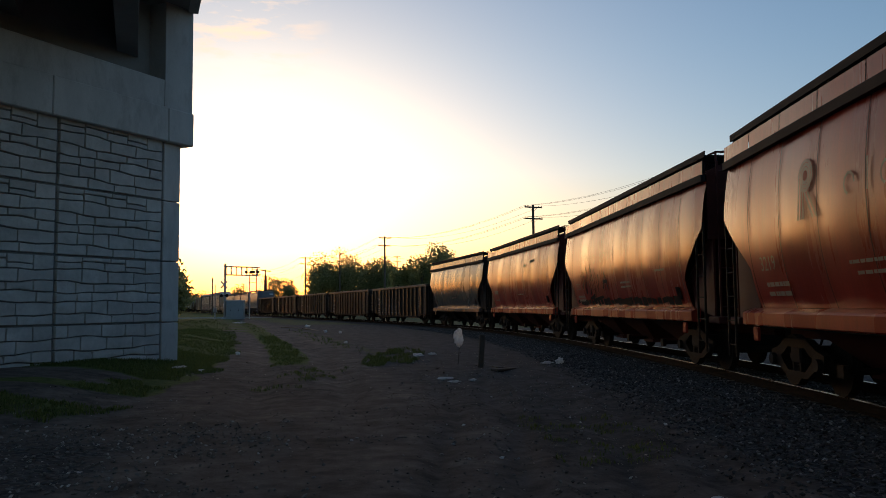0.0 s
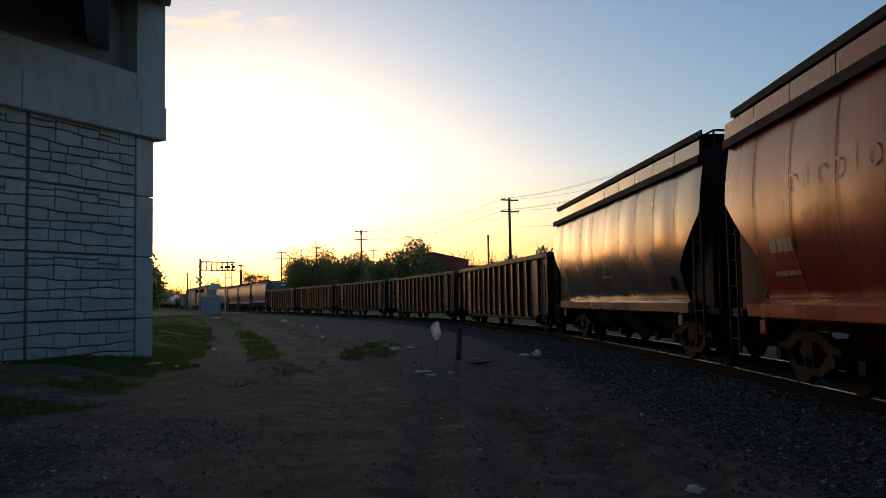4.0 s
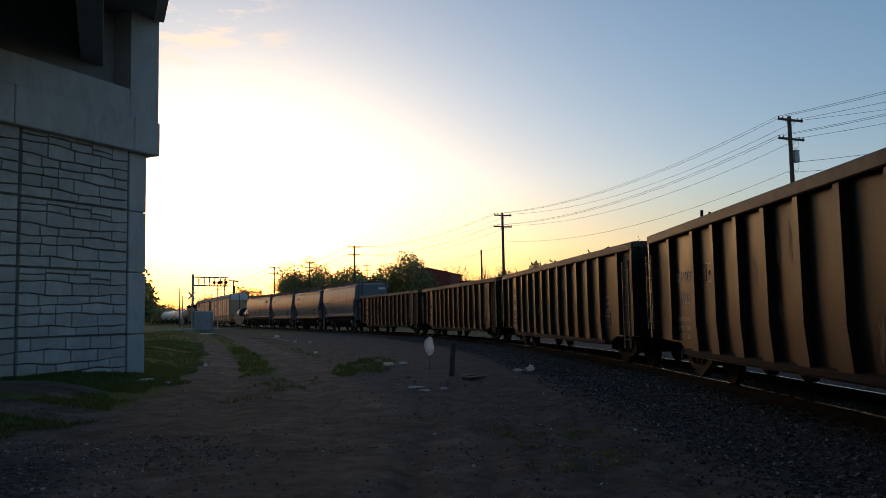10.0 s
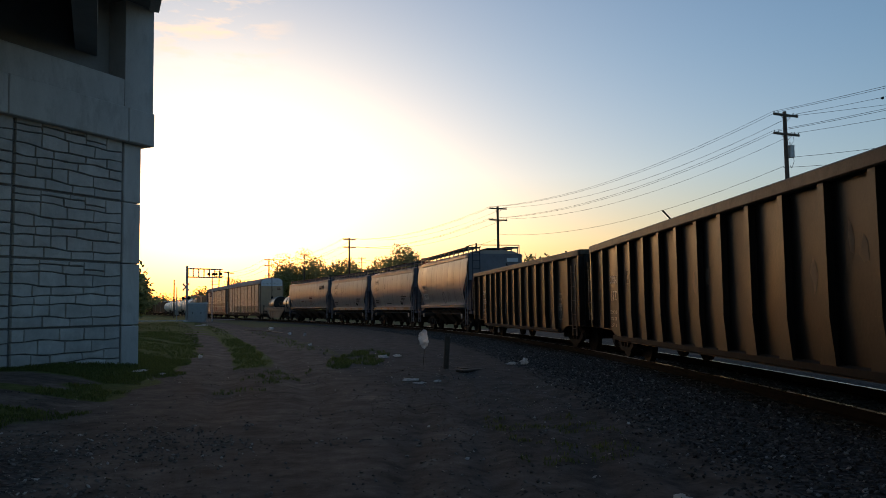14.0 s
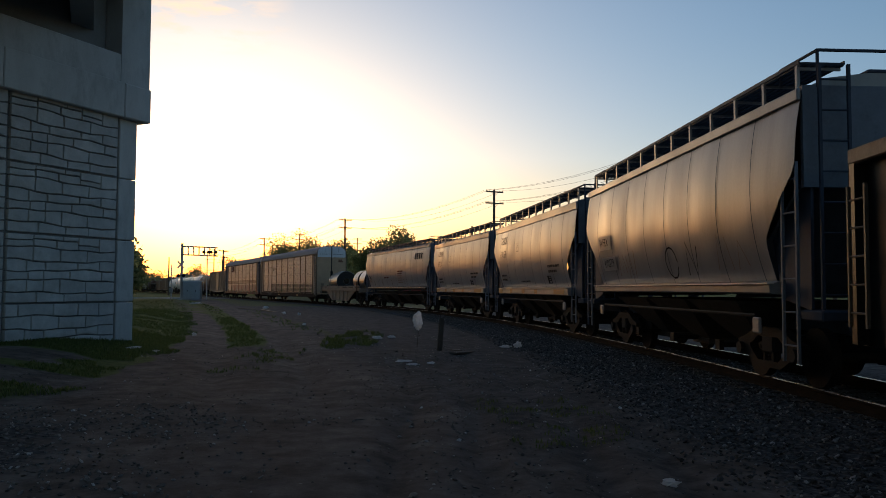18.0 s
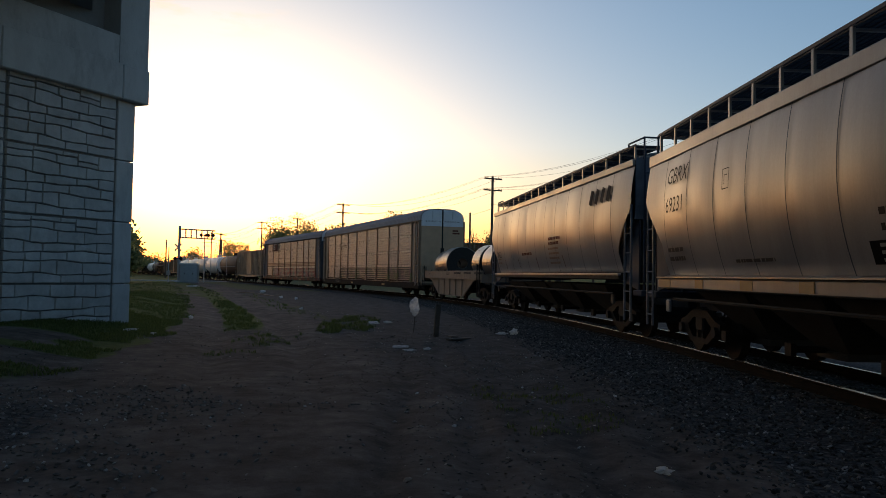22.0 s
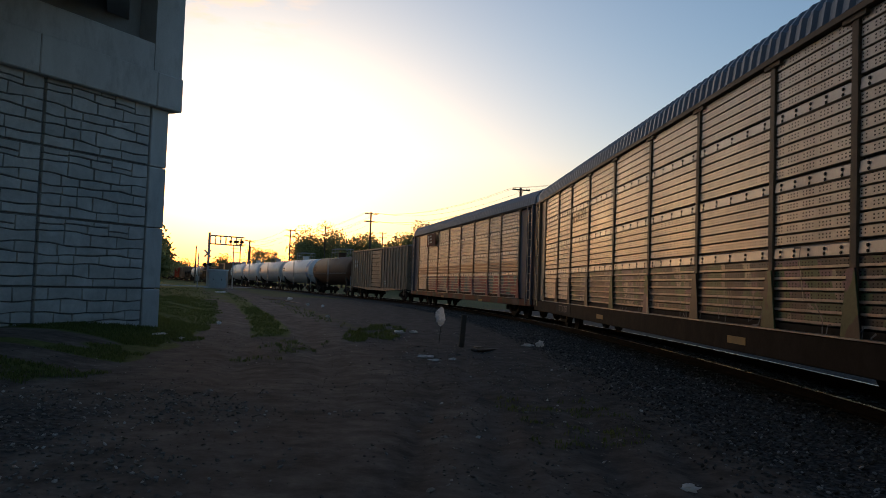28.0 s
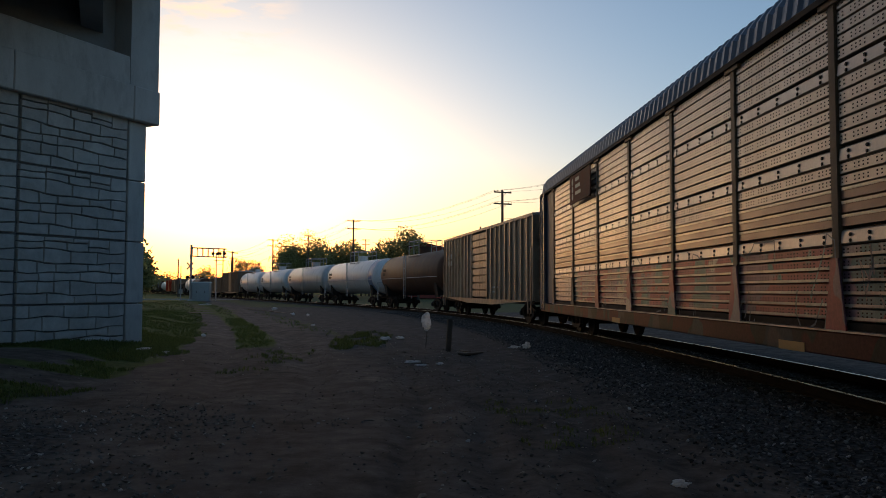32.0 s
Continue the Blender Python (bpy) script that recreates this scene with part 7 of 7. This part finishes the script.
weed_stalk()
crumpled("plastic_bag", "white plastic bag snagged on a dry stalk", -0.37, 20.98, 0.71, 0.27, 0.2, 0.34, 3, category="bag")
crumpled("plastic_bag_tail", "loose tail of a white plastic bag", -0.33, 20.96, 0.53, 0.14, 0.1, 0.17, 8, category="bag")
bp = thing("marker_post", "dark short timber marker post in the ballast edge", "post", pose(0.18, 19.5, -0.3, 0, 4, 10))
bm = B()
box(bm, -0.06, 0.06, -0.06, 0.06, 0, 1.1, 0.015)
part("shaft", bm, BARK, bp)
for k, (x, y, sx, sy, sz, tn) in enumerate([(-1.62, 24.1, 0.42, 0.24, 0.16, 20), (-1.22, 24.4, 0.38, 0.16, 0.12, 30), (2.33, 21.6, 0.28, 0.16, 0.16, 50), (1.98, 21.3, 0.26, 0.14, 0.07, 10), (-0.55, 16.6, 0.3, 0.2, 0.05, 10), (0.0, 16.4, 0.2, 0.1, 0.05, 60), (-0.35, 15.9, 0.22, 0.12, 0.04, 0), (-7.0, 19.0, 0.5, 0.16, 0.06, 70), (-6.4, 18.8, 0.12, 0.1, 0.06, 0), (-5.2, 33.0, 0.26, 0.2, 0.14, 0), (-12.4, 60, 0.5, 0.3, 0.3, 0), (-8.6, 47, 0.3, 0.2, 0.2, 0), (-7.4, 45, 0.25, 0.2, 0.2, 0), (-22.5, 77, 1.4, 0.4, 0.2, 0), (1.9, 6.4, 0.16, 0.1, 0.05, 30), (-7.4, 25.2, 0.2, 0.16, 0.16, 0)]):
    z = height(x, y)
    crumpled("litter", "scrap of pale plastic litter lying on the dirt", x, y, z + sz * 0.42 * (0.65 if y > 24 else 1), *[q * (0.65 if y > 24 else 1) for q in (sx, sy, sz)], 20 + k, turn=tn)
for k, (x, y, ln, tn) in enumerate([(0.75, 18.9, 1.5, 70), (0.6, 19.6, 1.2, 95), (-10.5, 52, 2.2, -50), (-13.2, 58, 1.4, 30)]):
    bm = B()
    box(bm, -ln / 2, ln / 2, -0.09, 0.09, 0, 0.05, 0.01)
    ob = mesh_ob("scrap_board", bm, RACK_POST if k > 1 else WOOD_POLE)
    ob.matrix_basis = pose(x, y, height(x, y) + 0.005, 2, 3, tn)
    tagged(ob, "weathered scrap board lying in the dirt", "board", "scrap boards")

# ---------- loose stone, grass, pebbles ----------
def scatter(name, mat, spots, label, category):
    """Many small four-to-eight-sided stones in one mesh."""
    rng = random.Random(5)
    verts, faces = [], []
    ico = [(0, 0, 1), (0.9, 0, 0.35), (0.28, 0.85, 0.35), (-0.73, 0.53, 0.35), (-0.73, -0.53, 0.35), (0.28, -0.85, 0.35), (0.5, 0.4, -0.5), (-0.5, 0.4, -0.5), (0, -0.6, -0.5)]
    tri = [(0, 1, 2), (0, 2, 3), (0, 3, 4), (0, 4, 5), (0, 5, 1), (1, 6, 2), (2, 6, 7), (2, 7, 3), (3, 7, 4), (4, 7, 8), (4, 8, 5), (5, 8, 1), (1, 8, 6)]
    for x, y, z, s in spots:
        b = len(verts)
        a = rng.uniform(0, 6.3)
        c, d = math.cos(a), math.sin(a)
        sx, sy, sz = s * rng.uniform(0.7, 1.3), s * rng.uniform(0.5, 1.1), s * rng.uniform(0.4, 0.8)
        tx, ty = rng.uniform(-0.5, 0.5), rng.uniform(-0.5, 0.5)
        for px, py, pz in ico:
            j = rng.uniform(0.75, 1.2)
            qx, qy, qz = px * sx * j, py * sy * j, pz * sz * j
            qz += tx * qx + ty * qy
            verts.append((x + c * qx - d * qy, y + d * qx + c * qy, z + qz))
        faces += [(b + i, b + j, b + k) for i, j, k in tri]
    me = bpy.data.meshes.new(name)
    me.from_pydata(verts, [], faces)
    me.materials.append(mat)
    return tagged(new(name, me), label, category, kind="stuff")


def stone_mat(name, dark, light):
    m, n, l, p = nodes_of(name)
    geo = n.new("ShaderNodeNewGeometry")
    col = ramp(n, l, geo.outputs["Random Per Island"], [(0.0, dark), (0.85, light), (1.0, tuple(c * 2.4 for c in light))])
    fine = noise_tex(n, l, 60, 3, 0.6)
    col = mix(n, l, 1.0, col, ramp(n, l, fine.outputs[0], [(0.3, grey(0.7)), (0.7, grey(1.0))]), "MULTIPLY")
    l.new(col, p.inputs["Base Color"])
    p.inputs["Roughness"].default_value = 0.85
    p.inputs["Specular IOR Level"].default_value = 0.12
    return m


STONES = stone_mat("ballast_stone", (0.042, 0.039, 0.037), (0.180, 0.167, 0.158))
PEBBLES = stone_mat("pebble", (0.12, 0.105, 0.092), (0.28, 0.25, 0.225))
rng = random.Random(3)
spots = []
while len(spots) < 40000:
    s = rng.uniform(-9, 45) if rng.random() < 0.75 else rng.uniform(-9, 14)
    off = rng.uniform(-4.2, 1.6)
    if off < -3.2 and rng.random() > (off + 4.2):
        continue
    if -0.92 < off < -0.58 or 0.58 < off < 0.92:
        continue
    x, y, h = track(s, off)
    z = -0.10 if off > -2.2 else height(x, y)
    spots.append((x, y, z + rng.uniform(-0.01, 0.03), rng.uniform(0.012, 0.034)))
scatter("ballast", STONES, spots, "loose grey crushed stone ballast round the ties", "ballast")
spots = []
for _ in range(2600):
    x, y = rng.uniform(-7.0, 3.4), rng.uniform(2.6, 9.5) if rng.random() < 0.6 else rng.uniform(9, 26)
    rx = float(np.interp(y, RD_Y, RD_X))
    clump = noise.noise(Vector((x * 0.8, y * 0.8, 20)))
    if clump < -0.05 and rng.random() < 0.8:
        continue
    if beside(x, y) > -3.2:
        continue
    spots.append((x, y, height(x, y) + 0.003, rng.choice((0.008, 0.012, 0.018, 0.026))))
for _ in range(3600):
    x, y = rng.uniform(-9, -2.0), rng.uniform(4, 10.5)
    if noise.noise(Vector((x * 0.7, y * 0.7, 30))) < -0.2:
        continue
    spots.append((x, y, height(x, y) + 0.004, rng.uniform(0.010, 0.030)))
scatter("loose_pebbles", PEBBLES, spots, "loose pebbles and gravel strewn over the dirt", "gravel")


def clods():
    """Small lumps of earth pressed into the surface."""
    rg = random.Random(17)
    out = []
    for _ in range(14000):
        x, y = rg.uniform(-6.5, 4.0), 2.4 + 24 * rg.random() ** 1.7
        if beside(x, y) > -3.0:
            continue
        c = noise.noise(Vector((x * 0.5, y * 0.5, 60))) + (0.25 if x > float(np.interp(y, RD_Y, RD_X)) + 1.2 else -0.15)
        if c < rg.uniform(-0.3, 0.3):
            continue
        out.append((x, y, height(x, y), rg.uniform(0.006, 0.02) * (2.0 if rg.random() < 0.05 else 1)))
    return out


scatter("earth_clods", stone_mat("earth_clod", (0.12, 0.095, 0.078), (0.27, 0.22, 0.18)), clods(), "dark crumbs and clods of earth on the dirt", "earth")


def chips():
    """Pale scraps of plastic, paper and wood trodden into the cinders."""
    rg = random.Random(23)
    out = []
    while len(out) < 420:
        cx, cy = rg.choice(((-0.6, 16.4), (0.2, 17.4), (1.2, 13.6), (1.6, 11.4), (-1.6, 21.5), (-3.6, 30.0), (2.2, 15.8), (0.4, 9.6)))
        x, y = rg.gauss(cx, 0.55), rg.gauss(cy, 0.9)
        if beside(x, y) > -3.0:
            continue
        out.append((x, y, height(x, y) + 0.004, rg.choice((0.010, 0.014, 0.020, 0.032))))
    return out


scatter("debris_chips", stone_mat("pale_scrap", (0.16, 0.15, 0.14), (0.42, 0.40, 0.37)), chips(), "pale chips of scrap strewn over the cinders", "debris")


def lumps():
    """Dark broken ground along the ruts."""
    rg = random.Random(29)
    out = []
    while len(out) < 650:
        x, y = rg.uniform(-1.0, 3.6), 6.0 + 13 * rg.random() ** 1.4
        if beside(x, y) > -3.2 or noise.noise(Vector((x * 1.2, y * 0.8, 81))) < 0.05:
            continue
        out.append((x, y, height(x, y) - 0.004, rg.uniform(0.010, 0.026)))
    return out


scatter("broken_ground", stone_mat("dark_cinder_lump", (0.075, 0.064, 0.055), (0.17, 0.147, 0.128)), lumps(), "dark lumps of broken cinder along the ruts", "earth")


def grass(name, patches, label):
    rng = random.Random(9)
    verts, faces = [], []
    for x0, x1, y0, y1, n, tall, test in patches:
        for _ in range(n):
            x, y = rng.uniform(x0, x1), rng.uniform(y0, y1)
            if not test(x, y):
                continue
            z = height(x, y)
            for _ in range(4):
                a, h = rng.uniform(0, 6.3), tall * rng.uniform(0.5, 1.3)
                px, py = x + rng.uniform(-0.05, 0.05), y + rng.uniform(-0.05, 0.05)
                w = 0.006 + h * 0.03
                lx, ly = math.cos(a) * h * 0.45, math.sin(a) * h * 0.45
                b = len(verts)
                verts.extend([(px - w * math.sin(a), py + w * math.cos(a), z - 0.01), (px + w * math.sin(a), py - w * math.cos(a), z - 0.01), (px + lx * 0.4 + w * 0.7 * math.sin(a), py + ly * 0.4 - w * 0.7 * math.cos(a), z + h * 0.6), (px + lx, py + ly, z + h), (px + lx * 0.4 - w * 0.7 * math.sin(a), py + ly * 0.4 + w * 0.7 * math.cos(a), z + h * 0.6)])
                faces.append((b, b + 1, b + 2, b + 3, b + 4))
    me = bpy.data.meshes.new(name)
    me.from_pydata(verts, [], faces)
    me.materials.append(GRASS)
    return tagged(new(name, me), label, "grass", kind="stuff")


def off_road(x, y):
    rx, rw = float(np.interp(y, RD_Y, RD_X)), float(np.interp(y, RD_Y, RD_W))
    w = 0.5 * noise.noise(Vector((x * 0.8, y * 0.5, 7)))
    if noise.noise(Vector((x * 0.6, y * 0.6, 40))) < -0.25:
        return False
    if y < 16.5 and worn(x, y) < 0.02:
        return False
    return rx - x > rw + w - 0.25


def clumpy(x, y):
    return noise.noise(Vector((x * 1.1, y * 1.1, 50))) > 0.0


grass("grass_verge", [(-8.5, -3.6, 10.0, 16.5, 6000, 0.05, off_road), (-9.5, -5.0, 16, 24, 6500, 0.055, off_road), (-16, -6.0, 22, 50, 14000, 0.07, off_road), (-34, -13.0, 45, 104, 5000, 0.10, off_road)], "short rough grass on the bank by the abutment")
grass("grass_median", [(-10.8, -4.6, 21, 41, 8000, 0.07, lambda x, y: abs(x - float(np.interp(y, RD_Y, RD_X)) + 0.1) < 0.62 * (0.6 + 0.5 * noise.noise(Vector((x, y * 0.7, 71)))) + 0.1 and noise.noise(Vector((x * 1.5, y * 0.8, 51))) > -0.3), (-27, -9.5, 40, 90, 4000, 0.09, lambda x, y: abs(x - float(np.interp(y, RD_Y, RD_X)) + 0.1) < 0.5)], "strip of grass between the wheel ruts")
grass("grass_tuft", [(-3.9, -1.5, 20.0, 31.0, 2400, 0.10, lambda x, y: ((x + 2.25) / 0.8) ** 2 + ((y - 23.5) / 4.0) ** 2 < 1 and clumpy(x * 1.6, y)), (0.6, 2.3, 7.6, 11.5, 350, 0.04, clumpy), (-4.2, -3.0, 15, 20, 260, 0.06, clumpy), (-12, 0, 22, 60, 2600, 0.10, lambda x, y: -0.3 < x - float(np.interp(y, RD_Y, RD_X)) - float(np.interp(y, RD_Y, RD_W)) < 0.7 and clumpy(x, y))], "tufts of grass and weeds in the bare dirt")
perched_bird(32.2, 56.2, 16.0)


# ---------- what moves ----------
def car_pose(front, length, centres, t):
    mid = front + length / 2 - SPEED * t
    xa, ya, _ = track(mid - centres / 2)
    xb, yb, _ = track(mid + centres / 2)
    turn = math.degrees(math.atan2(-(xb - xa), yb - ya))
    return pose((xa + xb) / 2, (ya + yb) / 2, RAIL, 0, 0, turn)


def motions():
    for car, front, length, centres in CARS:
        walk(car, [(t, car_pose(front, length, centres, t)) for t in range(33)])


motions()
